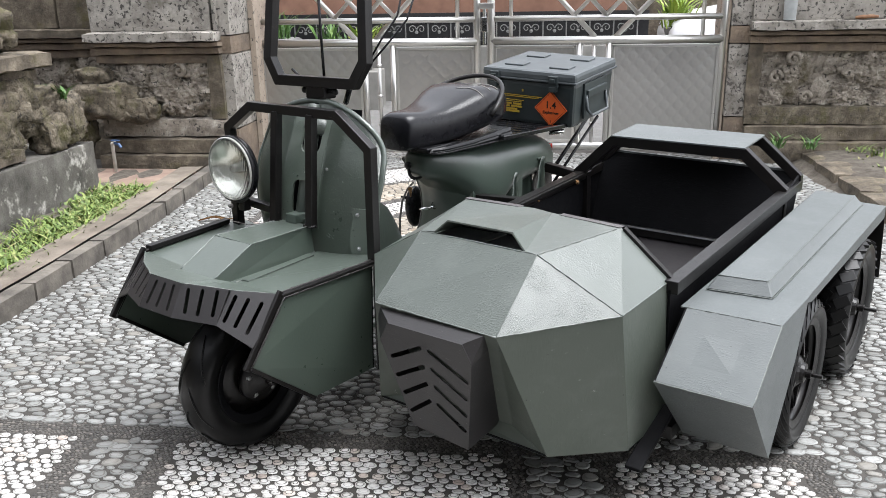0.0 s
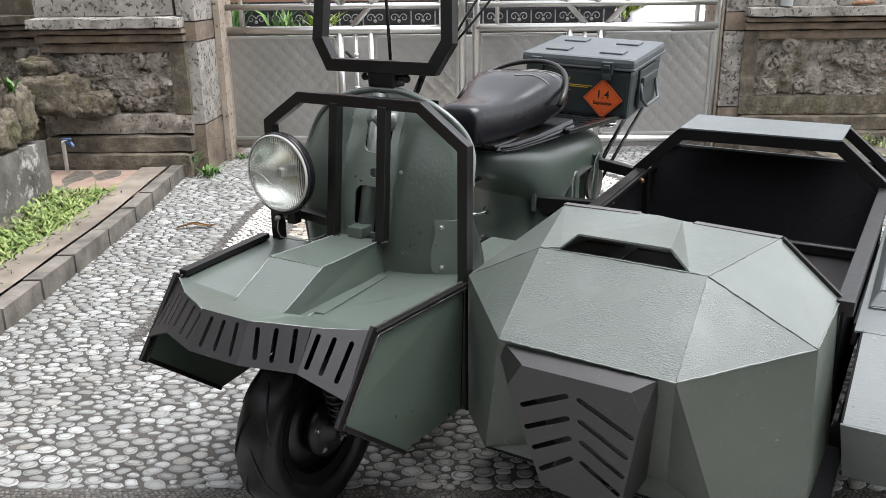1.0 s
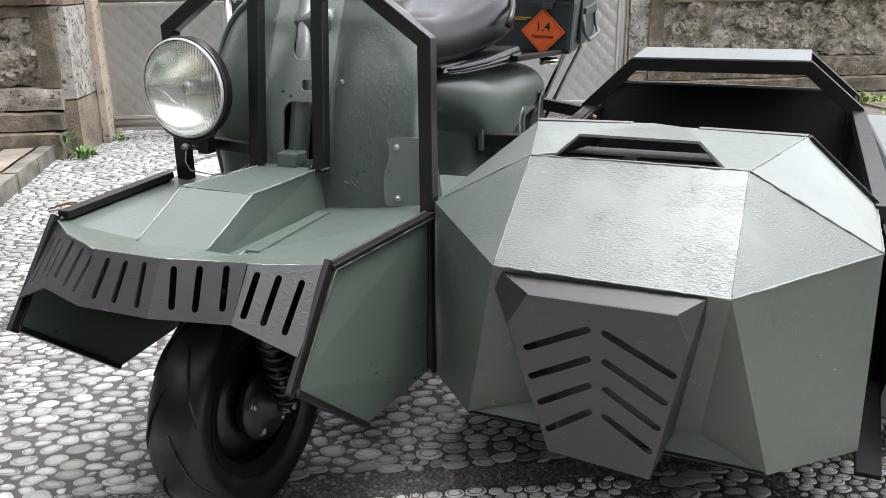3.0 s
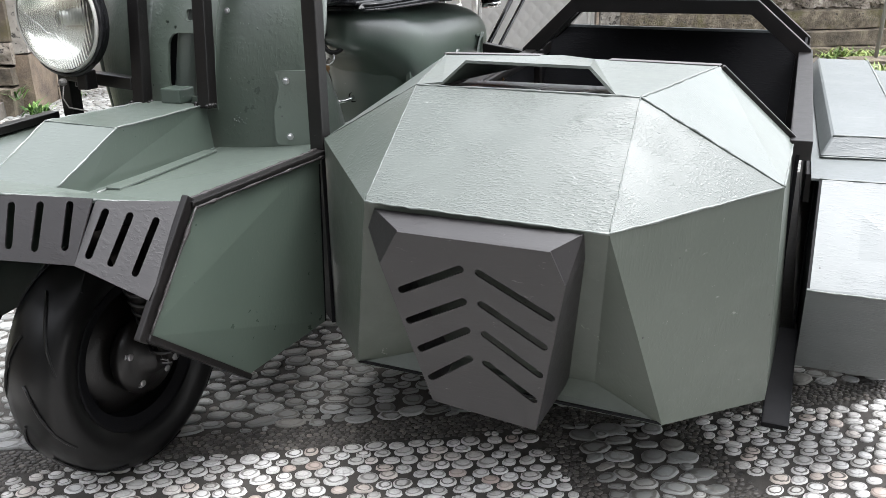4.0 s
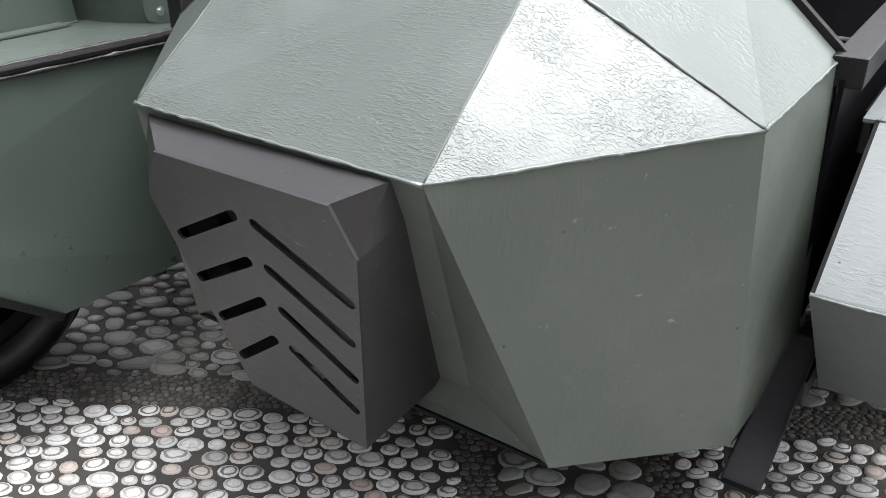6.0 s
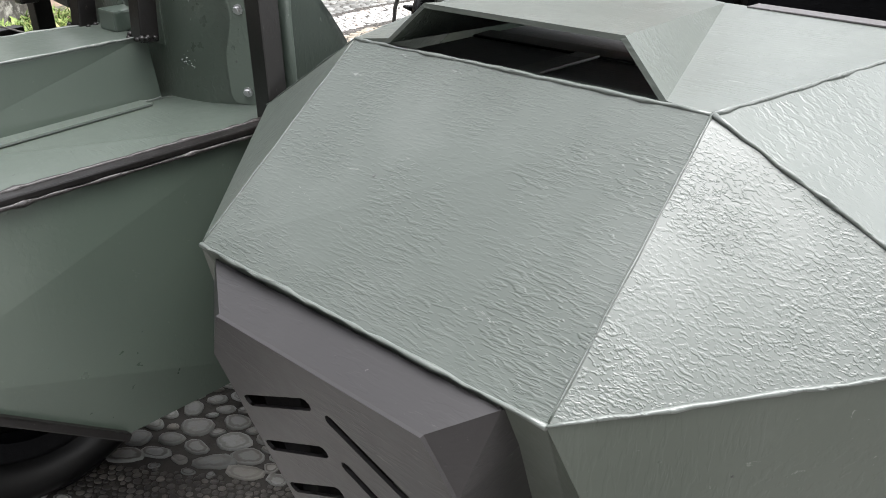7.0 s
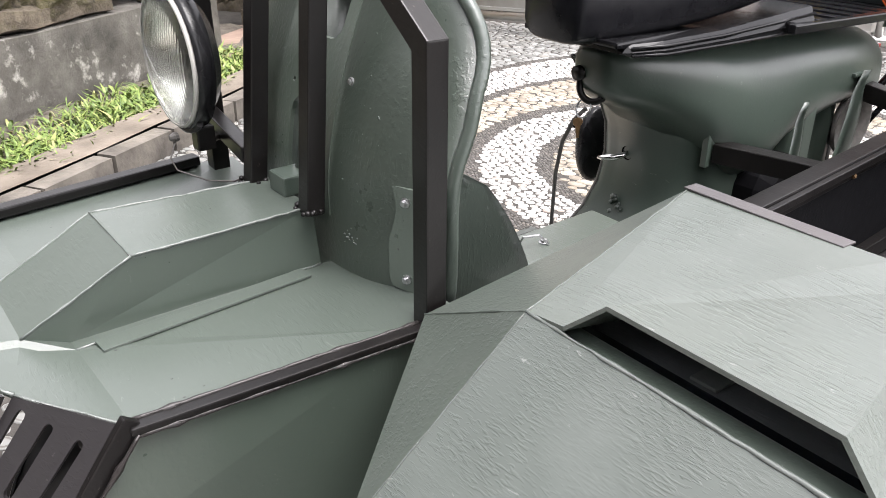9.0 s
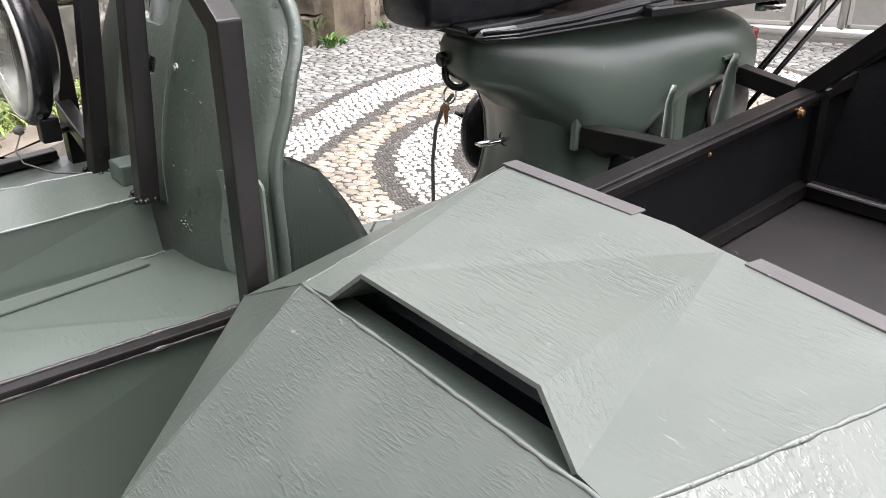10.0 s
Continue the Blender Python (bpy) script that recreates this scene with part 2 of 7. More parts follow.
PITTED = stone("pitted_lava_stone", (0.46, 0.425, 0.38), (0.31, 0.287, 0.255), (0.13, 0.118, 0.103), pits=0.005, scale=7, moss=(0.12, 0.105, 0.085), moss_at=0.54, moss_scale=4.0)
CARVED = stone("carved_paras_stone", (0.60, 0.55, 0.48), (0.31, 0.27, 0.225), (0.07, 0.058, 0.046), moss=(0.11, 0.088, 0.042), scale=12, moss_at=0.56, pits=-0.03, bump_d=0.03)
MOULD = stone("ochre_moulding_stone", (0.31, 0.235, 0.165), (0.175, 0.135, 0.10), (0.07, 0.056, 0.045), scale=6)
DARKSTONE = stone("dark_weathered_stone", (0.28, 0.235, 0.175), (0.115, 0.094, 0.069), (0.030, 0.025, 0.019), moss=(0.095, 0.084, 0.03), scale=9, moss_at=0.55)
MOSSY = stone("mossy_boulder_stone", (0.35, 0.30, 0.225), (0.138, 0.114, 0.082), (0.030, 0.025, 0.019), moss=(0.095, 0.088, 0.03), scale=14, moss_at=0.50, pits=-0.03, bump_d=0.035, moss_scale=6.0)
STAINED = stone("stained_cement_wall", (0.20, 0.19, 0.17), (0.105, 0.098, 0.086), (0.042, 0.039, 0.034), moss=(0.60, 0.58, 0.53), scale=6, moss_at=0.55, bump_d=0.008, moss_scale=7.0)
PILLAR = stone("pink_grey_pilaster_stone", (0.42, 0.35, 0.28), (0.33, 0.27, 0.215), (0.2, 0.165, 0.135), scale=5, pits=-0.03, bump_d=0.008)


def pebble_mat(name, stops, rough=0.5, rings=0.5):
    m, nt, b = base_mat(name, rough)
    g = nt.nodes.new("ShaderNodeNewGeometry")
    oi = nt.nodes.new("ShaderNodeObjectInfo")
    r = mathn(nt, 'FRACT', mathn(nt, 'ADD', g.outputs["Random Per Island"], oi.outputs["Random"]))
    c = ramp(nt, r, stops)
    n = noise_tex(nt, coords(nt), 85, 5, 0.65, 1.2)
    c = mixc(nt, ramp(nt, n, [(0.49, (0, 0, 0)), (0.66, (0.42, 0.42, 0.42))]), c, (0.17, 0.15, 0.125))
    ring = nt.nodes.new("ShaderNodeAttribute")
    ring.attribute_name = "worn"
    w = mathn(nt, 'ADD', ring.outputs["Fac"], mathn(nt, 'MULTIPLY', mathn(nt, 'SUBTRACT', noise_tex(nt, coords(nt), 55, 2), 0.5), 0.55))
    k = mathn(nt, 'MULTIPLY', ramp(nt, w, [(0.40, (0, 0, 0)), (0.49, (1, 1, 1)), (0.60, (1, 1, 1)), (0.68, (0, 0, 0))]), mathn(nt, 'MULTIPLY', mathn(nt, 'ADD', mathn(nt, 'MULTIPLY', mathn(nt, 'FRACT', mathn(nt, 'MULTIPLY', r, 7.3)), 0.7), 0.3), rings))
    c = mixc(nt, k, c, (0.060, 0.053, 0.044))
    n2 = noise_tex(nt, coords(nt), 3.0, 4)
    c = mixc(nt, ramp(nt, n2, [(0.5, (0, 0, 0)), (0.8, (0.22, 0.22, 0.22))]), c, (0.20, 0.18, 0.155))
    nt.links.new(c, b.inputs["Base Color"])
    bump(nt, b, noise_tex(nt, coords(nt), 160, 4), 0.4, 0.002)
    return m


PEB_WHITE = pebble_mat("white_pebbles", [(0.0, (0.44, 0.43, 0.41)), (0.4, (0.56, 0.55, 0.53)), (0.78, (0.67, 0.665, 0.65)), (0.95, (0.53, 0.47, 0.42)), (1.0, (0.42, 0.34, 0.30))], rings=1.0)
PEB_GREY = pebble_mat("grey_pebbles", [(0.0, (0.150, 0.154, 0.147)), (0.25, (0.20, 0.205, 0.197)), (0.6, (0.262, 0.268, 0.258)), (0.88, (0.36, 0.365, 0.355)), (1.0, (0.20, 0.19, 0.168))], rings=0.9)
PEB_BEIGE = pebble_mat("beige_pebbles", [(0.0, (0.22, 0.19, 0.15)), (0.4, (0.34, 0.295, 0.235)), (0.75, (0.44, 0.40, 0.33)), (1.0, (0.28, 0.225, 0.165))], rings=0.8)
PEB_DARK = pebble_mat("dark_pebbles", [(0.0, (0.035, 0.033, 0.031)), (0.5, (0.065, 0.061, 0.057)), (0.85, (0.105, 0.098, 0.090)), (1.0, (0.17, 0.15, 0.135))])

mst, nt, b = base_mat("stainless_tube", 0.30, 1.0)
b.inputs["Base Color"].default_value = (0.60, 0.59, 0.57, 1)
nt.links.new(mathn(nt, 'ADD', mathn(nt, 'MULTIPLY', noise_tex(nt, coords(nt, (1, 1, 8)), 14, 4), 0.25), 0.2), b.inputs["Roughness"])
STAINLESS = mst
mdp, nt, b = base_mat("dimpled_stainless_sheet", 0.38, 1.0)
b.inputs["Base Color"].default_value = (0.47, 0.46, 0.445, 1)
vo = nt.nodes.new("ShaderNodeTexVoronoi")
vo.inputs["Scale"].default_value, vo.inputs["Randomness"].default_value = 15.0, 0.0
nt.links.new(coords(nt, (1, 1, 1.0), (0, 0.785, 0)), vo.inputs["Vector"])
bump(nt, b, ramp(nt, vo.outputs["Distance"], [(0.25, (1, 1, 1)), (0.55, (0, 0, 0))]), 0.30, 0.006)
nt.links.new(mathn(nt, 'ADD', mathn(nt, 'MULTIPLY', noise_tex(nt, coords(nt), 3, 5), 0.3), 0.22), b.inputs["Roughness"])
DIMPLED = mdp


def leaf_mat(name, stops):
    m, nt, b = base_mat(name, 0.55)
    g = nt.nodes.new("ShaderNodeNewGeometry")
    nt.links.new(ramp(nt, g.outputs["Random Per Island"], stops), b.inputs["Base Color"])
    b.inputs["Subsurface Weight"].default_value = 0.0
    return m


GRASS = leaf_mat("grass_blades", [(0.0, (0.075, 0.125, 0.03)), (0.4, (0.13, 0.195, 0.045)), (0.8, (0.20, 0.265, 0.065)), (1.0, (0.30, 0.28, 0.12))])
LEAF = leaf_mat("garden_leaves", [(0.0, (0.045, 0.10, 0.025)), (0.6, (0.08, 0.17, 0.04)), (1.0, (0.14, 0.24, 0.05))])
LIME = leaf_mat("lime_leaves", [(0.0, (0.12, 0.20, 0.02)), (0.6, (0.22, 0.32, 0.04)), (1.0, (0.30, 0.36, 0.06))])


# ---- mesh tools ----
V = Vector


def link_mesh(name, bm, mat, smooth=False):
    me = bpy.data.meshes.new(name)
    bmesh.ops.recalc_face_normals(bm, faces=bm.faces)
    bm.to_mesh(me)
    bm.free()
    me.materials.append(mat)
    if smooth:
        for p in me.polygons:
            p.use_smooth = True
    return new(name, me)


def part(name, bm, mat, parent, label="", smooth=False):
    """One mesh object under a thing or under a part."""
    ob = link_mesh(name, bm, mat, smooth)
    ob.parent = parent
    return tagged(ob, label) if label else ob


def thing(name, m, label, category, group="", kind=""):
    ob = new(name)
    ob.empty_display_size = 0.05
    ob.matrix_world = m
    return tagged(ob, label, category, group, kind)


def solid(name, bm, mat, label, category, group="", kind="", smooth=False):
    return tagged(link_mesh(name, bm, mat, smooth), label, category, group, kind)


def box(bm, lo, hi, bev=0.0, m=None):
    r = bmesh.ops.create_cube(bm, size=1.0)
    vs = r["verts"]
    lo, hi = V(lo), V(hi)
    for v in vs:
        v.co = V(lo[i] + (v.co[i] + 0.5) * (hi[i] - lo[i]) for i in range(3))
    if bev:
        es = list({e for v in vs for e in v.link_edges})
        r = bmesh.ops.bevel(bm, geom=es, offset=bev, segments=2, affect='EDGES', profile=0.6)
        vs = list({v for f in r["faces"] for v in f.verts} | {v for v in vs if v.is_valid})
    if m is not None:
        bmesh.ops.transform(bm, matrix=m, verts=vs)
    return vs


def beam(bm, p, q, w, h, up=(0, 0, 1), bev=0.002, over=0.0):
    """A square bar from p to q; w across, h along up."""
    p, q = V(p), V(q)
    d = (q - p).normalized()
    p, q = p - d * over, q + d * over
    u = V(up) - d * V(up).dot(d)
    u = u.normalized() if u.length > 1e-4 else d.orthogonal().normalized()
    s = d.cross(u)
    m = Matrix((s, d, u)).transposed().to_4x4()
    m.translation = (p + q) / 2
    L = (q - p).length
    return box(bm, (-w / 2, -L / 2, -h / 2), (w / 2, L / 2, h / 2), bev, m)


def rail(bm, pts, w, h, up, closed=False, bev=0.002):
    """One bent square bar with mitred corners."""
    pts = [V(p) for p in pts]
    n = len(pts)
    rings = []
    for i, p in enumerate(pts):
        di = (p - pts[i - 1]).normalized() if (i or closed) else (pts[1] - p).normalized()
        do = (pts[(i + 1) % n] - p).normalized() if (i < n - 1 or closed) else di
        t = (di + do).normalized()
        u = (V(up) - t * V(up).dot(t)).normalized()
        s = t.cross(u)
        k = 1 / max(0.3, t.dot(di))
        rings.append([bm.verts.new(p + s * (a * w / 2 * k) + u * (c * h / 2)) for a, c in ((-1, -1), (1, -1), (1, 1), (-1, 1))])
    for i in range(n if closed else n - 1):
        a, c = rings[i], rings[(i + 1) % n]
        for k in range(4):
            bm.faces.new((a[k], a[(k + 1) % 4], c[(k + 1) % 4], c[k]))
    if not closed:
        bm.faces.new(rings[0][::-1])
        bm.faces.new(rings[-1])
    bmesh.ops.bevel(bm, geom=list(bm.edges), offset=bev, segments=2, affect='EDGES', profile=0.6)


def tube(bm, pts, r, seg=8, closed=False, radii=None):
    pts = [V(p) for p in pts]
    n = len(pts)
    rings = []
    nrm = None
    for i, p in enumerate(pts):
        a = pts[i - 1] if (i or closed) else p
        c = pts[(i + 1) % n] if (i < n - 1 or closed) else p
        d = (c - a).normalized()
        if nrm is None:
            nrm = d.orthogonal().normalized()
        nrm = (nrm - d * nrm.dot(d)).normalized()
        bi = d.cross(nrm)
        rr = radii[i] if radii else r
        rings.append([bm.verts.new(p + (nrm * math.cos(2 * math.pi * k / seg) + bi * math.sin(2 * math.pi * k / seg)) * rr) for k in range(seg)])
    for i in range(n if closed else n - 1):
        a, c = rings[i], rings[(i + 1) % n]
        for k in range(seg):
            bm.faces.new((a[k], a[(k + 1) % seg], c[(k + 1) % seg], c[k]))
    if not closed:
        bm.faces.new(rings[0][::-1])
        bm.faces.new(rings[-1])


def lathe(bm, prof, m, seg=32):
    """Profile of (radius, along) turned about the local z of m."""
    rings = []
    for r, z in prof:
        if r < 1e-5:
            rings.append([bm.verts.new(m @ V((0, 0, z)))])
        else:
            rings.append([bm.verts.new(m @ V((r * math.cos(2 * math.pi * k / seg), r * math.sin(2 * math.pi * k / seg), z))) for k in range(seg)])
    for a, c in zip(rings, rings[1:]):
        for k in range(seg):
            k2 = (k + 1) % seg
            if len(a) == 1 and len(c) == 1:
                continue
            if len(a) == 1:
                bm.faces.new((a[0], c[k2], c[k]))
            elif len(c) == 1:
                bm.faces.new((a[k], a[k2], c[0]))
            else:
                bm.faces.new((a[k], a[k2], c[k2], c[k]))


def plate(bm, pts, th, out=None):
    """A flat sheet with the outline pts; its thickness goes away from the side that faces the point out."""
    pts = [V(p) for p in pts]
    n = sum(((pts[i] - pts[0]).cross(pts[i + 1] - pts[0]) for i in range(1, len(pts) - 1)), V((0, 0, 0))).normalized()
    c = sum(pts, V((0, 0, 0))) / len(pts)
    if out is not None and n.dot(V(out) - c) < 0:
        n = -n
    a = [bm.verts.new(p) for p in pts]
    d = [bm.verts.new(p - n * th) for p in pts]
    k = len(pts)
    bm.faces.new(a)
    bm.faces.new(d[::-1])
    for i in range(k):
        bm.faces.new((a[i], a[(i + 1) % k], d[(i + 1) % k], d[i]))
    return n


def slot2d(a, c, w, seg=4):
    """Outline of a round-ended slot from a to c in the plane."""
    a, c = V((*a, 0)), V((*c, 0))
    d = (c - a).normalized()
    s = V((-d.y, d.x, 0))
    out = []
    for i in range(seg + 1):
        t = math.pi * i / seg
        out.append(c + (s * math.cos(t) + d * math.sin(t)) * w / 2)
    for i in range(seg + 1):
        t = math.pi * i / seg
        out.append(a + (-s * math.cos(t) - d * math.sin(t)) * w / 2)
    return [(p.x, p.y) for p in out]


def holed_plate(bm, outer, holes, m, th):
    """A flat sheet, outline and holes in the plane of m, thickness along its -z."""
    edges = []
    for loop in [outer] + holes:
        vs = [bm.verts.new((x, y, 0)) for x, y in loop]
        edges += [bm.edges.new((vs[i], vs[(i + 1) % len(vs)])) for i in range(len(vs))]
    fs = [f for f in bmesh.ops.triangle_fill(bm, use_beauty=True, use_dissolve=False, edges=edges, normal=(0, 0, 1))["geom"] if isinstance(f, bmesh.types.BMFace)]
    vs = list({v for f in fs for v in f.verts})
    bmesh.ops.recalc_face_normals(bm, faces=fs)
    border = [e for f in fs for e in f.edges if len(e.link_faces) == 1]
    low = {v: bm.verts.new(v.co - V((0, 0, th))) for v in vs}
    for f in list(fs):
        bm.faces.new([low[v] for v in reversed(f.verts)])
    for e in set(border):
        x, y = e.verts
        bm.faces.new((x, y, low[y], low[x]))
    bmesh.ops.transform(bm, matrix=m, verts=vs + list(low.values()))


def plane_of(o, ex, ey):
    """Matrix with origin o, x towards ex, y near ey."""
    o, ex, ey = V(o), V(ex), V(ey)
    x = (ex - o).normalized()
    y = (ey - o) - x * (ey - o).dot(x)
    y.normalize()
    m = Matrix((x, y, x.cross(y))).transposed().to_4x4()
    m.translation = o
    return m


def flat(m, p):
    q = m.inverted() @ V(p)
    return (q.x, q.y)


def seam(bm, p, q, r, rng, step=0.012, blob=0):
    """An uneven weld or filler bead."""
    p, q = V(p), V(q)
    n = max(2, int((q - p).length / step))
    pts, rad = [], []
    for i in range(n + 1):
        t = i / n
        pts.append(p.lerp(q, t) + V((rng.uniform(-1, 1), rng.uniform(-1, 1), rng.uniform(-1, 1))) * r * (0.08 if blob else 0.3))
        rad.append(r * rng.uniform(0.55, 1.25) * (1.7 if blob and i % blob == blob // 2 else 1.0))
    tube(bm, pts, r, 6, radii=rad)


def loft(bm, rings, cap=True):
    rs = [[bm.verts.new(p) for p in ring] for ring in rings]
    k = len(rs[0])
    for a, c in zip(rs, rs[1:]):
        for i in range(k):
            bm.faces.new((a[i], a[(i + 1) % k], c[(i + 1) % k], c[i]))
    if cap:
        bm.faces.new(rs[0][::-1])
        bm.faces.new(rs[-1])


def bolt(bm, p, axis, r=0.007, h=0.006):
    m = V(axis).to_track_quat('Z', 'Y').to_matrix().to_4x4()
    m.translation = V(p)
    lathe(bm, [(0, -0.001), (r * 1.5, -0.001), (r * 1.5, 0.0015), (r, 0.002), (r, h), (r * 0.7, h + 0.001), (0, h + 0.001)], m, 8)


def rough_block(bm, lo, hi, cell, amp, seed, freq=9.0):
    """A stone block with an uneven, weathered surface."""
    lo, hi = V(lo), V(hi)
    n = [max(1, int(round((hi[i] - lo[i]) / cell))) for i in range(3)]
    faces = []
    vmap = {}

    def vert(i, j, k):
        key = (i, j, k)
        if key not in vmap:
            p = V((lo[0] + (hi[0] - lo[0]) * i / n[0], lo[1] + (hi[1] - lo[1]) * j / n[1], lo[2] + (hi[2] - lo[2]) * k / n[2]))
            q = p * freq + V((seed * 7.3, seed * 3.1, seed * 5.7))
            d = noise.noise_vector(q) + noise.noise_vector(q * 2.7) * 0.5
            onedge = sum((i in (0, n[0]), j in (0, n[1]), k in (0, n[2])))
            if onedge > 1:
                c = (lo + hi) / 2
                p = p + V((0 if n[a] == 0 else math.copysign(1, c[a] - p[a]) * (1 if (i, j, k)[a] in (0, n[a]) else 0) for a in range(3))) * amp * 0.9
            vmap[key] = bm.verts.new(p + d * amp)
        return vmap[key]

    for a in range(3):
        b1, c1 = (a + 1) % 3, (a + 2) % 3
        for side in (0, n[a]):
            for i in range(n[b1]):
                for j in range(n[c1]):
                    quad = []
                    for di, dj in ((0, 0), (1, 0), (1, 1), (0, 1)):
                        idx = [0, 0, 0]
                        idx[a], idx[b1], idx[c1] = side, i + di, j + dj
                        quad.append(vert(*idx))
                    faces.append(bm.faces.new(quad))


# ---- the scooter with its armoured sidecar (x to its left side, y to its rear, from a point under the sidecar's nose) ----
VEH = pose(0, 1.84, 0, 0, 0, -30)
rng = random.Random(5)
car = thing("sidecar_scooter", VEH, "olive green armoured scooter with angular welded steel sidecar on pebbles", "scooter")
MID = -0.674                       # the scooter's own middle line


def sheet(name, pts, mat, inside, th=0.004, parent=car, label=""):
    bm = bmesh.new()
    pts = [V(p) for p in pts]
    c = sum(pts, V((0, 0, 0))) / len(pts)
    plate(bm, pts, th, c * 2 - V(inside))
    return part(name, bm, mat, parent, label)


def bars(name, segs, w, h, mat, parent=car, up=(0, 0, 1), bev=0.002, label="", over=0.0, bent=False):
    """Square bars: one part each, or one bent part."""
    ob = None
    bm = bmesh.new()
    for p, q in segs:
        beam(bm, p, q, w, h, up, bev, over)
        if not bent:
            ob = part(name, bm, mat, parent, label)
            bm = bmesh.new()
    if bent:
        bm.free()
        bm = bmesh.new()
        pts = [s[0] for s in segs]
        shut = tuple(segs[-1][1]) == tuple(pts[0])
        rail(bm, pts if shut else pts + [segs[-1][1]], w, h, up, shut, bev)
        ob = part(name, bm, mat, parent, label)
    else:
        bm.free()
    return ob


def seams(name, segs, r, mat, parent=car, blob=0):
    for p, q in segs:
        bm = bmesh.new()
        seam(bm, p, q, r, rng, blob=blob)
        part(name, bm, mat, parent, smooth=True)


# sidecar nose
A, B = (-0.1929, 0.0766, 0.5087), (0.1434, 0.0777, 0.5019)
E, D = (-0.1932, 0.2574, 0.6402), (0.1422, 0.2482, 0.6406)
LC, C = (-0.3801, 0.2907, 0.5364), (0.3352, 0.2869, 0.5241)
H, F = (-0.2748, 0.5735, 0.6438), (0.2166, 0.5227, 0.6489)
LR, R = (-0.396, 0.545, 0.531), (0.3408, 0.5399, 0.5312)
SL, SR = (-0.1507, 0.2564, 0.6463), (0.1071, 0.2546, 0.6412)
ST, SU = (-0.1159, 0.2636, 0.6779), (0.0681, 0.2633, 0.6768)
PA, PB = (0.008, 0.556, 0.6475), (-0.047, 0.560, 0.6515)
c1, c2 = (0.2141, 0.1851, 0.1839), (0.3475, 0.2995, 0.1729)
c3, c4 = (-0.2699, 0.1682, 0.2007), (-0.396, 0.29, 0.19)
RB, LB = (0.360, 0.545, 0.172), (-0.404, 0.545, 0.185)
BR, BL = (0.110, 0.205, 0.222), (-0.165, 0.205, 0.225)
NIN = (-0.03, 0.42, 0.36)


def on_plane(p, a, b_, c_):
    """p moved along y into the plane of the three points."""
    a, b_, c_, p = V(a), V(b_), V(c_), V(p)
    n = (b_ - a).cross(c_ - a)
    return (p.x, p.y - n.dot(p - a) / n.y, p.z)


c2, c4 = on_plane(c2, B, C, c1), on_plane(c4, A, LC, c3)

hatch = sheet("hatch_panel", [A, B, D, E], GREEN_BRUSH, NIN, label="grey-green panel with thick brush strokes")
sheet("nose_facet", [B, C, D], GREEN_BRUSH, NIN)
sheet("nose_facet", [D, C, F], GREEN_LIGHT, NIN)
sheet("nose_facet", [C, R, F], GREEN_LIGHT, NIN)
sheet("nose_facet", [A, E, LC], GREEN_LIGHT, NIN)
sheet("nose_facet", [E, H, LC], GREEN_LIGHT, NIN)
sheet("nose_facet", [LC, H, LR], GREEN_LIGHT, NIN)
sheet("scoop_panel", [E, SL, ST, PB, H], GREEN_LIGHT, NIN)
sheet("scoop_panel", [ST, SU, PA, PB], GREEN_LIGHT, NIN)
sheet("scoop_panel", [SU, SR, PA], GREEN_LIGHT, NIN)
sheet("scoop_panel", [SR, D, F, PA], GREEN_LIGHT, NIN)
sheet("nose_side", [B, C, c2, c1], GREEN_SIDE, NIN)
sheet("nose_side", [C, R, RB, c2], GREEN_SIDE, NIN)
sheet("nose_side", [A, LC, c4, c3], GREEN_SIDE, NIN)
sheet("nose_side", [LC, LR, LB, c4], GREEN_SIDE, NIN)
sheet("recess_panel", [A, B, BR, BL], GREEN_SIDE, NIN)
sheet("recess_panel", [B, c1, BR], GREEN_SIDE, NIN)
sheet("recess_panel", [A, c3, BL], GREEN_SIDE, NIN)
sheet("chin_panel", [c1, c3, BL, BR], GREEN_SIDE, (0, 0.2, -1))
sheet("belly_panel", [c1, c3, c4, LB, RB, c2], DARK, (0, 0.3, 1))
seams("weld_seam", [(A, B), (D, E), (D, C), (D, F), (C, R), (B, C)], 0.0020, WELD)
seams("weld_seam", [(A, E)], 0.0009, GREEN_BRUSH)
seams("weld_seam", [(B, D), (E, LC), (E, H)], 0.0011, GREEN_BRUSH)
bars("slot_sill", [((-0.18, 0.270, 0.627), (0.125, 0.266, 0.629))], 0.024, 0.014, GREEN)
bars("inner_frame", [((-0.20, 0.44, 0.604), (0.15, 0.44, 0.604))], 0.03, 0.018, BLACK)
# pale strip stands in for a reflection seen through the slot
bars("reflection_strip", [((-0.060, 0.315, 0.6180), (-0.060, 0.425, 0.6130))], 0.024, 0.003, WELD, bev=0.001, label="pale grey strip imitating a reflection under the slot")
bars("nose_rear_lip", [((H[0] - 0.002, H[1] + 0.002, 0.6455), (-0.088, 0.562, 0.6502))], 0.020, 0.0024, LIP, bev=0.001)
bars("nose_rear_lip", [((0.035, 0.555, 0.6478), (F[0] + 0.002, F[1] + 0.002, 0.6497))], 0.020, 0.0024, LIP, bev=0.001)
bars("nose_rear_lip", [((F[0] + 0.004, F[1] + 0.006, 0.646), (R[0] + 0.002, R[1] + 0.010, 0.532))], 0.02, 0.01, BLACK)
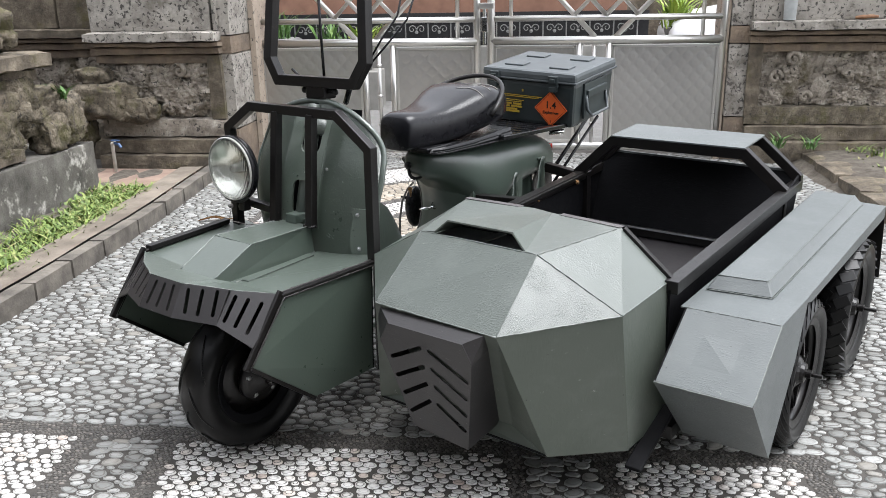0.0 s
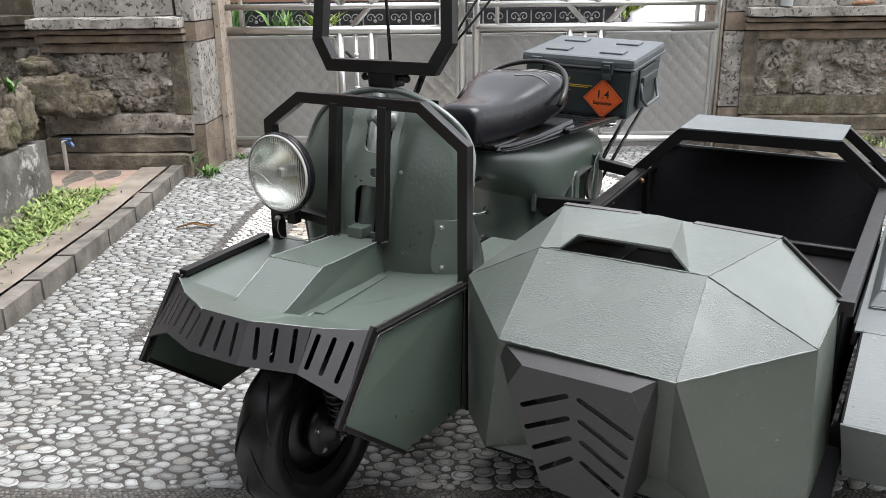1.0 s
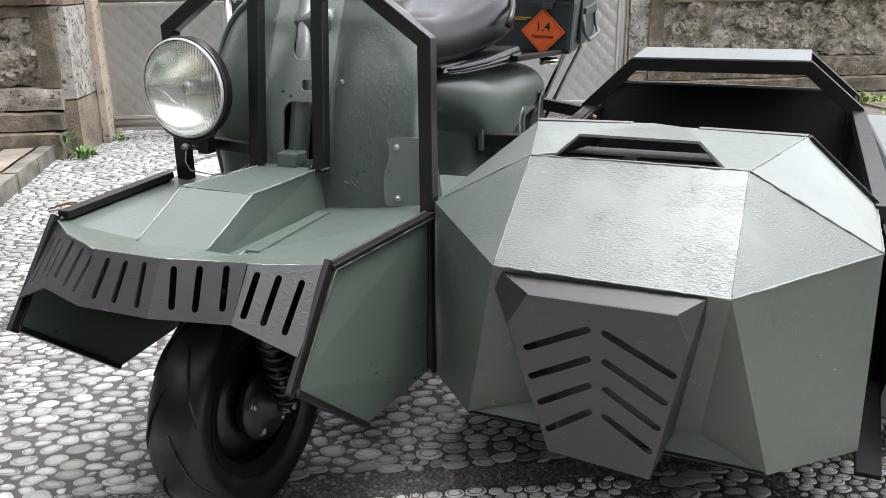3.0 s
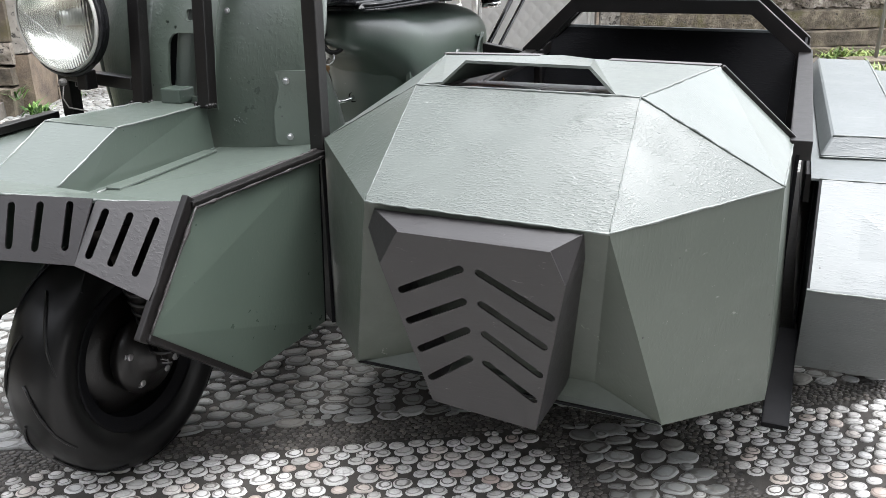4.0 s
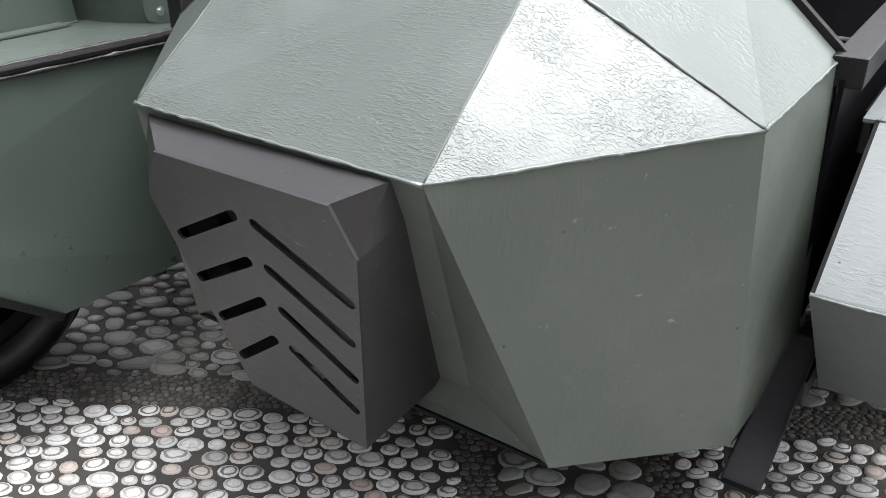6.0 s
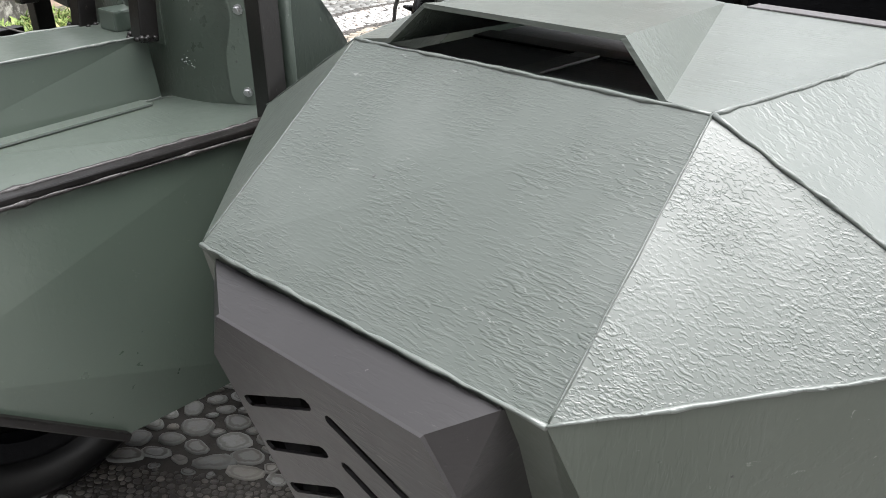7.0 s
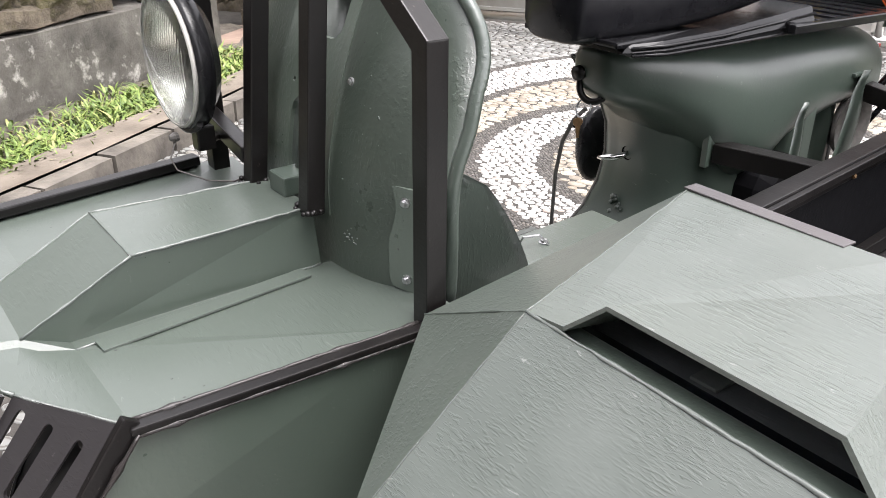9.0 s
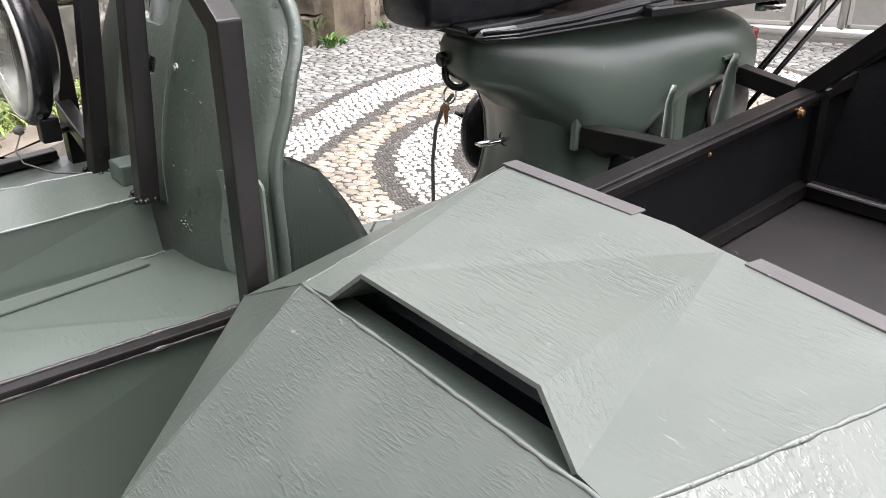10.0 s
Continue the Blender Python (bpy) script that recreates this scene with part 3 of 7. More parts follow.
# the slotted guard before the nose
gtl, gc = (-0.180, 0.080, 0.499), (0.112, 0.078, 0.498)
ga, gb = (-0.1289, 0.0455, 0.4841), (0.0799, 0.0441, 0.4835)
gel, ger = (-0.192, 0.082, 0.470), (0.098, 0.0532, 0.436)
g1, gd = (-0.1086, 0.1028, 0.2004), (0.0503, 0.1163, 0.1867)
gm = plane_of(ga, gb, ((ga[0] + gb[0]) / 2, 0.107, 0.1945))
g1, gd, ger = (tuple(gm @ V((*flat(gm, p), 0))) for p in (g1, gd, ger))
guard_hole = []
for a, c in (((-0.134, 0.392), (-0.043, 0.440)), ((-0.129, 0.341), (-0.043, 0.389)), ((-0.117, 0.294), (-0.042, 0.342)), ((-0.106, 0.244), (-0.042, 0.293)),
             ((-0.017, 0.438), (0.078, 0.385)), ((-0.017, 0.389), (0.067, 0.336)), ((-0.016, 0.340), (0.059, 0.287)), ((-0.018, 0.290), (0.049, 0.240))):
    fa = [flat(gm, (p[0], 0.045 + (0.483 - p[1]) * 0.19, p[1])) for p in (a, c)]
    guard_hole.append(slot2d(fa[0], fa[1], 0.0115))
gline = [flat(gm, p) for p in (ga, gb, ger, gd, g1, (-0.162, 0.0545, 0.430))]
bm = bmesh.new()
holed_plate(bm, gline, guard_hole, gm, 0.003)
guard = part("guard", bm, GUARD, car, "grey-black sheet guard with slanted slots")
GIN = (-0.03, 0.2, 0.36)
sheet("guard_top", [gtl, gc, gb, ga], GUARD, GIN, 0.003, guard)
sheet("guard_corner", [gb, gc, ger], GUARD, GIN, 0.003, guard)
sheet("guard_corner", [ga, gtl, gel, (-0.162, 0.0545, 0.430)], GUARD, GIN, 0.003, guard)
sheet("guard_side", [gc, ger, gd, (0.070, 0.21, 0.215), (0.118, 0.125, 0.47)], GUARD, GIN, 0.003, guard)
sheet("guard_side", [gel, gtl, (-0.17, 0.125, 0.47), (-0.12, 0.21, 0.215), g1, (-0.162, 0.0545, 0.430)], GUARD, GIN, 0.003, guard)

# chassis ends under the sidecar
bars("chassis_rail", [((0.383, 0.66, 0.140), (0.383, 1.80, 0.140)), ((-0.33, 0.42, 0.14), (-0.33, 1.70, 0.14))], 0.05, 0.05, BLACK)
bars("chassis_rail_end", [((0.366, 0.318, 0.138), (0.367, 0.520, 0.212))], 0.040, 0.012, DARK, bev=0.003)
bars("chassis_rail_end", [((0.368, 0.50, 0.150), (0.368, 0.72, 0.150))], 0.036, 0.036, BLACK)
# added dark bar that blocks the light slit between armour and nose
bars("slit_blocker", [((-0.402, 0.33, 0.19), (-0.402, 0.33, 0.51))], 0.05, 0.03, DARK)
bars("cross_rail", [((-0.33, 0.62, 0.14), (0.37, 0.62, 0.125)), ((-0.33, 1.60, 0.14), (0.37, 1.60, 0.125))], 0.05, 0.05, BLACK)

# open tub behind the nose
tl0, tl1 = (-0.316, 0.56, 0.530), (-0.386, 1.52, 0.530)
tr0, tr1 = (0.352, 0.52, 0.522), (0.349, 1.52, 0.548)
bars("tub_rail", [(tl0, tl1)], 0.032, 0.032, BLACK)
bars("tub_rail", [(tr0, tr1)], 0.034, 0.032, BLACK)
bars("tub_rail_cap", [((tl0[0] + 0.021, tl0[1], 0.536), (tl1[0] + 0.021, tl1[1], 0.536))], 0.010, 0.012, BLACK)
def fl(p, z):
    return (p[0], p[1], z)
sheet("tub_side", [fl(tl0, 0.52), fl(tl1, 0.52), fl(tl1, 0.20), fl(tl0, 0.20)], DARK, (0, 1, 0.4), 0.006)
sheet("tub_side", [fl(tr0, 0.515), fl(tr1, 0.54), fl(tr1, 0.20), fl(tr0, 0.20)], DARK, (0, 1, 0.4), 0.006)
# navy front and paler rear put the slot's reflected tones into colour
sheet("inner_panel", [(-0.20, 0.282, 0.617), (0.14, 0.282, 0.617), (0.14, 0.312, 0.6157), (-0.20, 0.312, 0.6157)], NAVY, (0, 0.4, 0), 0.003, label="glossy dark navy panel")
sheet("inner_panel", [(-0.20, 0.3125, 0.6157), (0.14, 0.3125, 0.6157), (0.14, 0.53, 0.606), (-0.20, 0.53, 0.606)], FENDER, (0, 0.4, 0), 0.003)
sheet("tub_floor", [(-0.33, 0.56, 0.325), (0.335, 0.56, 0.325), (0.345, 1.55, 0.325), (-0.38, 1.55, 0.325)], GUARD, (0, 1, -3), 0.008)
bars("floor_rim", [((-0.325, 0.56, 0.345), (-0.368, 1.50, 0.345))], 0.03, 0.028, BLACK)
bars("floor_rim", [((0.33, 0.56, 0.345), (0.33, 1.50, 0.345))], 0.03, 0.028, BLACK)
bars("floor_rim", [((-0.368, 1.492, 0.345), (0.33, 1.492, 0.345))], 0.03, 0.028, BLACK)
sheet("tub_back", [(-0.385, 1.53, 0.20), (0.35, 1.53, 0.20), (0.35, 1.66, 0.575), (0.315, 1.665, 0.592), (-0.33, 1.665, 0.597), (-0.385, 1.66, 0.575)], DARK, (0, 3, 0), 0.006)
sheet("tub_gusset", [(-0.388, 1.51, 0.20), (-0.388, 1.535, 0.20), (-0.388, 1.668, 0.585), (-0.388, 1.51, 0.535)], DARK, (0, 1.5, 0.4), 0.006)
sheet("tub_gusset", [(0.351, 1.51, 0.20), (0.351, 1.535, 0.20), (0.351, 1.668, 0.585), (0.351, 1.51, 0.545)], DARK, (0, 1.5, 0.4), 0.006)
bars("floor_edge", [((-0.350, 1.472, 0.3615), (0.315, 1.472, 0.3615))], 0.012, 0.005, STEEL, bev=0.001)
bars("tub_back_rim", [((-0.35, 1.668, 0.597), (0.33, 1.668, 0.592))], 0.01, 0.008, FENDER)
bars("tub_post", [((-0.372, 1.505, 0.33), (-0.378, 1.505, 0.53)), ((0.335, 1.505, 0.33), (0.34, 1.505, 0.53))], 0.03, 0.03, BLACK)


def hoop(u, z):
    pts = [(-0.390, u, 0.512), (-0.390, u, 0.541 + z), (-0.257, u, 0.671 + z), (0.214, u, 0.671 + z), (0.343, u, 0.561 + z), (0.343, u, 0.525)]
    return list(zip(pts, pts[1:]))


bars("roll_hoop", hoop(1.482, 0.0), 0.036, 0.034, BLACK, bent=True, up=(0, 1, 0), over=0.010)
bars("roll_hoop", hoop(1.668, 0.012), 0.030, 0.030, BLACK, bent=True, up=(0, 1, 0), over=0.010)
bars("rear_side_bar", [((-0.390, 1.50, 0.527), (-0.390, 1.68, 0.536)), ((0.343, 1.50, 0.540), (0.343, 1.68, 0.547))], 0.034, 0.03, BLACK)
sheet("roll_hoop_roof", [(-0.260, 1.463, 0.6925), (0.217, 1.463, 0.6925), (0.217, 1.684, 0.7045), (-0.260, 1.684, 0.7045)], FENDER, (0, 1.6, 0), 0.005, label="grey-green sheet roof")
bm = bmesh.new()
bolt(bm, (-0.350, 1.385, 0.523), (1, 0, 0), 0.007, 0.007)
part("bolt", bm, BRASS, car)
bm = bmesh.new()
bolt(bm, (-0.336, 1.08, 0.520), (1, 0, 0), 0.003, 0.003)
part("bolt", bm, BRASS, car)

# struts that carry the sidecar
for p, q in (((-0.563, 1.045, 0.505), (-0.372, 1.102, 0.500)), ((-0.560, 1.490, 0.545), (-0.39, 1.500, 0.518))):
    s = bars("sidecar_strut", [(p, q)], 0.034, 0.034, BLACK)
    bars("strut_flange", [((p[0] - 0.004, p[1], p[2] - 0.026), (p[0] - 0.004, p[1], p[2] + 0.044))], 0.012, 0.052, BODY, s, up=(0, 1, 0))

# mudguard over the sidecar wheels
f1, f2, f3, f4 = (0.3863, 0.5331, 0.4667), (0.606, 0.5401, 0.4771), (0.6086, 0.3552, 0.3557), (0.3841, 0.3638, 0.3486)
f5, f6 = (0.603, 0.5664, 0.1237), (0.392, 0.565, 0.125)
f1 = (f1[0], f1[1], 0.4755)
FIN = (0.5, 0.8, 0.2)
sheet("mudguard_slope", [f4, f3, f2, f1], FENDER, FIN, label="grey-green painted sheet")
sheet("mudguard_front", [f4, f3, f5, f6], FENDER, FIN)
sheet("mudguard_top", [(f1[0] - 0.012, f1[1], f1[2]), f2, (0.607, 1.80, 0.478), (0.365, 1.83, 0.478)], FENDER, FIN)
sheet("mudguard_side", [f2, f3, f5, (0.610, 0.69, 0.33), (0.610, 0.76, 0.478)], FENDER, FIN)
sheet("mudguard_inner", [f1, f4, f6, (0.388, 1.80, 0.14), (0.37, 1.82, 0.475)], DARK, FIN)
sheet("mudguard_lip", [(0.609, 0.70, 0.478), (0.607, 1.80, 0.478), (0.607, 1.80, 0.435), (0.609, 0.80, 0.452)], FENDER, FIN)
sheet("mudguard_rear", [(0.41, 1.82, 0.476), (0.607, 1.80, 0.476), (0.612, 1.84, 0.21), (0.41, 1.84, 0.21)], BLACK, FIN)
rb = [(0.386, 0.672, 0.4795), (0.542, 0.692, 0.4795), (0.540, 1.775, 0.4795), (0.366, 1.80, 0.4795)]
rt = [(0.404, 0.700, 0.512), (0.522, 0.718, 0.512), (0.514, 1.755, 0.512), (0.386, 1.765, 0.512)]
bm = bmesh.new()
vb, vt = [bm.verts.new(p) for p in rb], [bm.verts.new(p) for p in rt]
bm.faces.new(vt)
bm.faces.new(vb[::-1])
for i in range(4):
    bm.faces.new((vb[i], vb[(i + 1) % 4], vt[(i + 1) % 4], vt[i]))
bmesh.ops.bevel(bm, geom=list(bm.edges), offset=0.003, segments=1, affect='EDGES')
part("mudguard_ridge", bm, FENDER, car)
seams("weld_seam", [(f1, f2), (rb[0], rb[1]), (rb[1], rb[2]), (rt[0], rt[1]), (rt[1], rt[2]), (f3, f4), (f2, f3)], 0.0015, WELD)
# added dark sheet stands in for the shade between tub and mudguard
sheet("gap_shade_sheet", [(0.381, 0.58, 0.170), (0.381, 0.58, 0.470), (0.381, 1.80, 0.470), (0.381, 1.80, 0.170)], DARK, (1, 1, 0.3), 0.003)
bars("mudguard_brace", [((0.372, 0.60, 0.44), (0.372, 1.80, 0.44))], 0.012, 0.05, BLACK)


def wheel(name, c, r, w, rim_r, spokes, knob, mat_rim, road=False):
    """A tyre with tread on a rim with spokes; its axle lies across the scooter."""
    bm = bmesh.new()
    m = pose(*c, 0, 90, 0)
    h = w / 2
    prof = [(rim_r, -h * 0.62), (rim_r + 0.012, -h * 0.8), (rim_r + (r - rim_r) * 0.55, -h), (r - 0.022, -h * 0.96), (r - 0.008, -h * 0.74), (r - 0.001, -h * 0.36), (r, 0),
            (r - 0.001, h * 0.36), (r - 0.008, h * 0.74), (r - 0.022, h * 0.96), (rim_r + (r - rim_r) * 0.55, h), (rim_r + 0.012, h * 0.8), (rim_r, h * 0.62)]
    lathe(bm, prof, m, 56)
    ty = part("tyre", bm, RUBBER, name, smooth=True)
    bm = bmesh.new()
    n = knob
    if road:
        for k in range(n):
            for sg in (-1, 1):
                pts = []
                for i in range(9):
                    t = i / 8
                    a = 2 * math.pi * (k + (0.5 if sg > 0 else 0)) / n + 0.62 * t ** 1.4
                    lat = 0.12 + 0.80 * t
                    rr = r + 0.0006 - (0.0 if lat < 0.36 else 0.008 * ((lat - 0.36) / 0.38) ** 1.5 if lat < 0.74 else 0.008 + 0.014 * (lat - 0.74) / 0.22)
                    pts.append(m @ V((rr * math.cos(a), rr * math.sin(a), sg * h * lat)))
                tube(bm, pts, 0.0022, 5)
        n = 0
    for k in range(n):
        a = 2 * math.pi * k / n
        for s in (-1, 1):
            mm = m @ pose(0, 0, 0, 0, 0, math.degrees(a) + (180 / n if s > 0 else 0)) @ Matrix.Translation((r - 0.0072, 0, s * h * 0.50)) @ pose(0, 0, 0, s * 32, -s * 14, 0)
            wid = 2.1 * math.pi * r / n * 0.36
            box(bm, (-0.005, -wid, -h * 0.44), (0.005, wid, h * 0.44), 0.0015, mm)
    part("tread", bm, RUBBER, ty)
    bm = bmesh.new()
    lathe(bm, [(rim_r - 0.018, -h * 0.55), (rim_r, -h * 0.68), (rim_r + 0.008, -h * 0.72), (rim_r + 0.002, -h * 0.5), (rim_r - 0.02, -h * 0.2), (rim_r - 0.02, h * 0.2), (rim_r + 0.002, h * 0.5), (rim_r + 0.008, h * 0.72), (rim_r, h * 0.68), (rim_r - 0.018, h * 0.55)], m, 40)
    ri = part("rim", bm, mat_rim, name, smooth=True)
    bm = bmesh.new()
    lathe(bm, [(0, -h * 0.7), (0.026, -h * 0.7), (0.03, -h * 0.5), (0.045, -h * 0.2), (0.045, h * 0.2), (0.03, h * 0.5), (0.026, h * 0.75), (0.012, h * 0.8), (0.012, h * 1.15), (0.006, h * 1.2), (0.006, h * 1.9), (0, h * 1.9)], m, 16)
    part("hub", bm, BLACK, ri, smooth=False)
    for k in range(spokes):
        a = 2 * math.pi * k / spokes
        bm = bmesh.new()
        s = (-1) ** k
        p = m @ V((0.042 * math.cos(a), 0.042 * math.sin(a), s * h * 0.35))
        q = m @ V(((rim_r - 0.016) * math.cos(a + 0.35 * s), (rim_r - 0.016) * math.sin(a + 0.35 * s), 0))
        beam(bm, p, q, 0.012, 0.006, (1, 0, 0), 0.001)
        part("spoke", bm, mat_rim, ri)
    return name


w1 = new("sidecar_wheel")
w1.parent = car
wheel(w1, (0.565, 0.915, 0.205), 0.205, 0.075, 0.150, 10, 30, BLACK, True)
w2 = new("sidecar_wheel")
w2.parent = car
wheel(w2, (0.575, 1.46, 0.222), 0.222, 0.100, 0.150, 8, 34, BLACK)
w3 = new("front_wheel")
w3.parent = car
wheel(w3, (MID + 0.014, 0.062, 0.206), 0.206, 0.108, 0.130, 5, 9, DARK, True)
w4 = new("rear_wheel")
w4.parent = car
wheel(w4, (MID, 1.42, 0.215), 0.215, 0.095, 0.130, 5, 9, BLACK, True)

# front fork: a single side leg with its damper, hub and brake
FW = V((MID + 0.014, 0.062, 0.206))
bm = bmesh.new()
tube(bm, [(MID, 0.25, 0.55), (MID + 0.03, 0.18, 0.48), (MID + 0.092, 0.10, 0.41), (MID + 0.100, 0.075, 0.30), (MID + 0.098, 0.070, 0.20)], 0.024, 14, radii=[0.026, 0.026, 0.025, 0.022, 0.020])
fork = part("fork", bm, BLACK, car, smooth=True)
bm = bmesh.new()
tube(bm, [(MID + 0.128, -0.020, 0.425), (MID + 0.122, 0.020, 0.31)], 0.019, 14)
tube(bm, [(MID + 0.122, 0.018, 0.315), (MID + 0.116, 0.052, 0.215)], 0.009, 10)
part("damper", bm, BLACK, fork, smooth=True)
bm = bmesh.new()
coil = []
for k in range(91):
    t = k / 90
    c = V((MID + 0.126, 0.000, 0.37)).lerp(V((MID + 0.118, 0.046, 0.235)), t)
    a = t * 2 * math.pi * 7
    coil.append(c + V((math.cos(a) * 0.021, math.sin(a) * 0.019, math.sin(a) * 0.006)))
tube(bm, coil, 0.0034, 6)
part("damper_spring", bm, BLACK, fork, smooth=True)
bm = bmesh.new()
tube(bm, [(MID + 0.110, 0.10, 0.40), (MID + 0.120, 0.085, 0.32), (MID + 0.108, 0.105, 0.245), (MID + 0.100, 0.130, 0.215)], 0.004, 8)
part("brake_cable", bm, CABLE, fork, smooth=True)
bm = bmesh.new()
lathe(bm, [(0, -0.05), (0.118, -0.05), (0.126, -0.03), (0.120, 0.0), (0.098, 0.006), (0.092, 0.016), (0.06, 0.020), (0, 0.020)], Matrix.Translation(FW) @ pose(0, 0, 0, 0, 90, 0), 36)
part("wheel_disc", bm, BLACK, car, smooth=True)
bm = bmesh.new()
lathe(bm, [(0, 0.0), (0.062, 0.0), (0.068, 0.008), (0.068, 0.024), (0.050, 0.030), (0.034, 0.034), (0.022, 0.050), (0, 0.050)], Matrix.Translation(FW + V((0.030, 0, 0))) @ pose(0, 0, 0, 0, 90, 0), 28)
drum = part("brake_drum", bm, BLACK, car, smooth=True)
for k in range(5):
    a = 2 * math.pi * k / 5 + 0.3
    bm = bmesh.new()
    bolt(bm, FW + V((0.056, 0.050 * math.cos(a), 0.050 * math.sin(a))), (1, 0, 0), 0.006, 0.006)
    part("wheel_nut", bm, STEEL, drum)
bm = bmesh.new()
beam(bm, FW + V((0.070, 0, 0)), FW + V((0.078, 0.070, 0.014)), 0.020, 0.010, (1, 0, 0), 0.002)
part("brake_arm", bm, STEEL, drum)
bm = bmesh.new()
lathe(bm, [(0, 0), (0.013, 0.002), (0.013, 0.014), (0.007, 0.016), (0.007, 0.024), (0, 0.024)], Matrix.Translation(FW + V((0.082, 0, 0))) @ pose(0, 0, 0, 0, 90, 20), 8)
part("axle_nut", bm, STEEL, drum)
bm = bmesh.new()
tube(bm, [FW + V((-0.060, 0, 0.0)), FW + V((-0.088, 0, 0.0))], 0.016, 12, radii=[0.020, 0.012])
part("axle_end", bm, BLACK, car, smooth=True)

# front armour
FR, BK = (-0.4201, -0.008, 0.5068), (-0.3938, 0.2954, 0.5109)
k5, k1, kb = (-0.4222, -0.1262, 0.3562), (-0.4202, 0.074, 0.1943), (-0.4, 0.29, 0.2)
T2, T3 = (-0.612, -0.150, 0.541), (-0.510, -0.086, 0.524)
Q2, Q3, Q4 = (-0.610, -0.193, 0.466), (-0.506, -0.143, 0.452), (-0.421, -0.110, 0.402)
HF, DF, DI = (-0.607, -0.058, 0.525), (-0.584, -0.012, 0.506), (-0.6103, 0.2946, 0.5015)
HK = (-0.608, -0.012, 0.503)
HT, HB = (-0.603, 0.0638, 0.5849), (-0.6153, 0.2903, 0.5799)
AIN = (MID, 0.2, 0.3)


def port(p):
    """The same corner on the scooter's other side, which sits a little wider and higher the further out it lies."""
    k = min(1.0, max(0.0, (abs(p[0] - MID) - 0.06) / 0.19))
    return (2 * MID - p[0] - 0.020 * k, p[1] - 0.014 * k, p[2] + 0.022 * k)


for side, f in ((0, lambda p: p), (1, port)):
    sheet("armour_side", [f(p) for p in (FR, BK, kb, k1, k5)], ARMOUR, AIN, 0.005, label="olive green steel side panel")
    sheet("deck", [f(p) for p in (FR, BK, (-0.404, 0.352, 0.513), (-0.61, 0.352, 0.500), DI, HK, DF)], DECK, (MID, 0.2, -3))
    sheet("brow", [f(p) for p in (FR, DF, T3)], DECK, (MID, 0.2, -3))
    sheet("brow", [f(p) for p in (DF, HF, T2, T3)], DECK, (MID, 0.2, -3))
    sheet("brow", [f(p) for p in (DF, HK, HF)], DECK, (MID, 0.2, -3))
    sheet("hump_side", [f(p) for p in (HF, HT, HB, DI, HK)], ARMOUR, AIN)
    seams("weld_seam", [(f(HT), f(HB)), (f(HF), f(HT)), (f(DI), f(DF)), (f(FR), f(T3)), (f(T3), f(T2))], 0.0019, WELD)
    tr = bars("edge_trim", [(f(FR), f(BK))], 0.020, 0.008, BLACK, over=0.004)
    bars("edge_trim", [(V(f(FR)) + V((0, -0.004, 0.004)), V(f(k5)) + V((0, -0.004, 0)))], 0.020, 0.010, BLACK, up=(1, 0, 0), over=0.006)
    bars("edge_trim", [(f(k5), f(k1))], 0.020, 0.010, BLACK, up=(0, 0.6, 0.8))
    sgn = 1 if side == 0 else -1
    seams("trim_bead", [(V(f(FR)) + V((0.008 * sgn, 0, -0.006)), V(f(BK)) + V((0.008 * sgn, 0, -0.006))), (V(f(FR)) + V((-0.006 * sgn, 0, 0.004)), V(f(BK)) + V((-0.006 * sgn, 0, 0.004))), (V(f(FR)) + V((0.009 * sgn, 0.002, -0.004)), V(f(k5)) + V((0.009 * sgn, 0.004, 0.004)))], 0.0024, BEAD, blob=7)
bars("edge_rail", [(V(port(FR)) + V((0.008, 0.006, 0.010)), V(port(BK)) + V((0.008, 0, 0.010)))], 0.024, 0.014, BLACK, bev=0.003)
sheet("hump_front", [HF, HT, port(HT), port(HF)], DECK, AIN)
sheet("hump_top", [HT, HB, port(HB), port(HT)], DECK, AIN)
sheet("brow", [HF, port(HF), port(T2), T2], DECK, AIN)
bars("deck_strip", [(V(DI) + V((0.016, -0.03, 0.003)), V(DF) + V((0.012, 0.02, 0.002)))], 0.024, 0.003, DECK, bev=0.0005)
seams("weld_seam", [(HT, port(HT))], 0.0012, DECK)
sheet("armour_rear", [V(BK) + V((0, 0.0, -0.02)), V(kb), V(port(kb)), V(port(BK)) + V((0, 0, -0.045))], DARK, AIN)


def skirt_panel(tA, tB, qA, qB, slots, w):
    """One facet of the slotted skirt; slots run from a top to a bottom place."""
    m = plane_of(qA, qB, tA)
    o = [flat(m, p) for p in (qA, qB, tB, tA)]
    bm = bmesh.new()
    holed_plate(bm, o, [slot2d(flat(m, a), flat(m, c), w) for a, c in slots], m, 0.004)
    return part("skirt_panel", bm, GUARD, car, "dark grey sheet with upright slots")


S1 = [((-0.594, -0.145, 0.525), (-0.585, -0.169, 0.478)), ((-0.564, -0.125, 0.522), (-0.557, -0.153, 0.472)), ((-0.533, -0.104, 0.519), (-0.526, -0.131, 0.469))]
S2 = [((-0.497, -0.085, 0.509), (-0.496, -0.126, 0.461)), ((-0.472, -0.068, 0.501), (-0.472, -0.114, 0.449)), ((-0.445, -0.050, 0.491), (-0.445, -0.102, 0.434))]
S0 = [((-0.705, -0.155, 0.528), (-0.714, -0.185, 0.482)), ((-0.672, -0.156, 0.528), (-0.676, -0.185, 0.481)), ((-0.638, -0.154, 0.529), (-0.634, -0.185, 0.480))]
skirt_panel(T2, T3, Q2, Q3, S1, 0.0095)
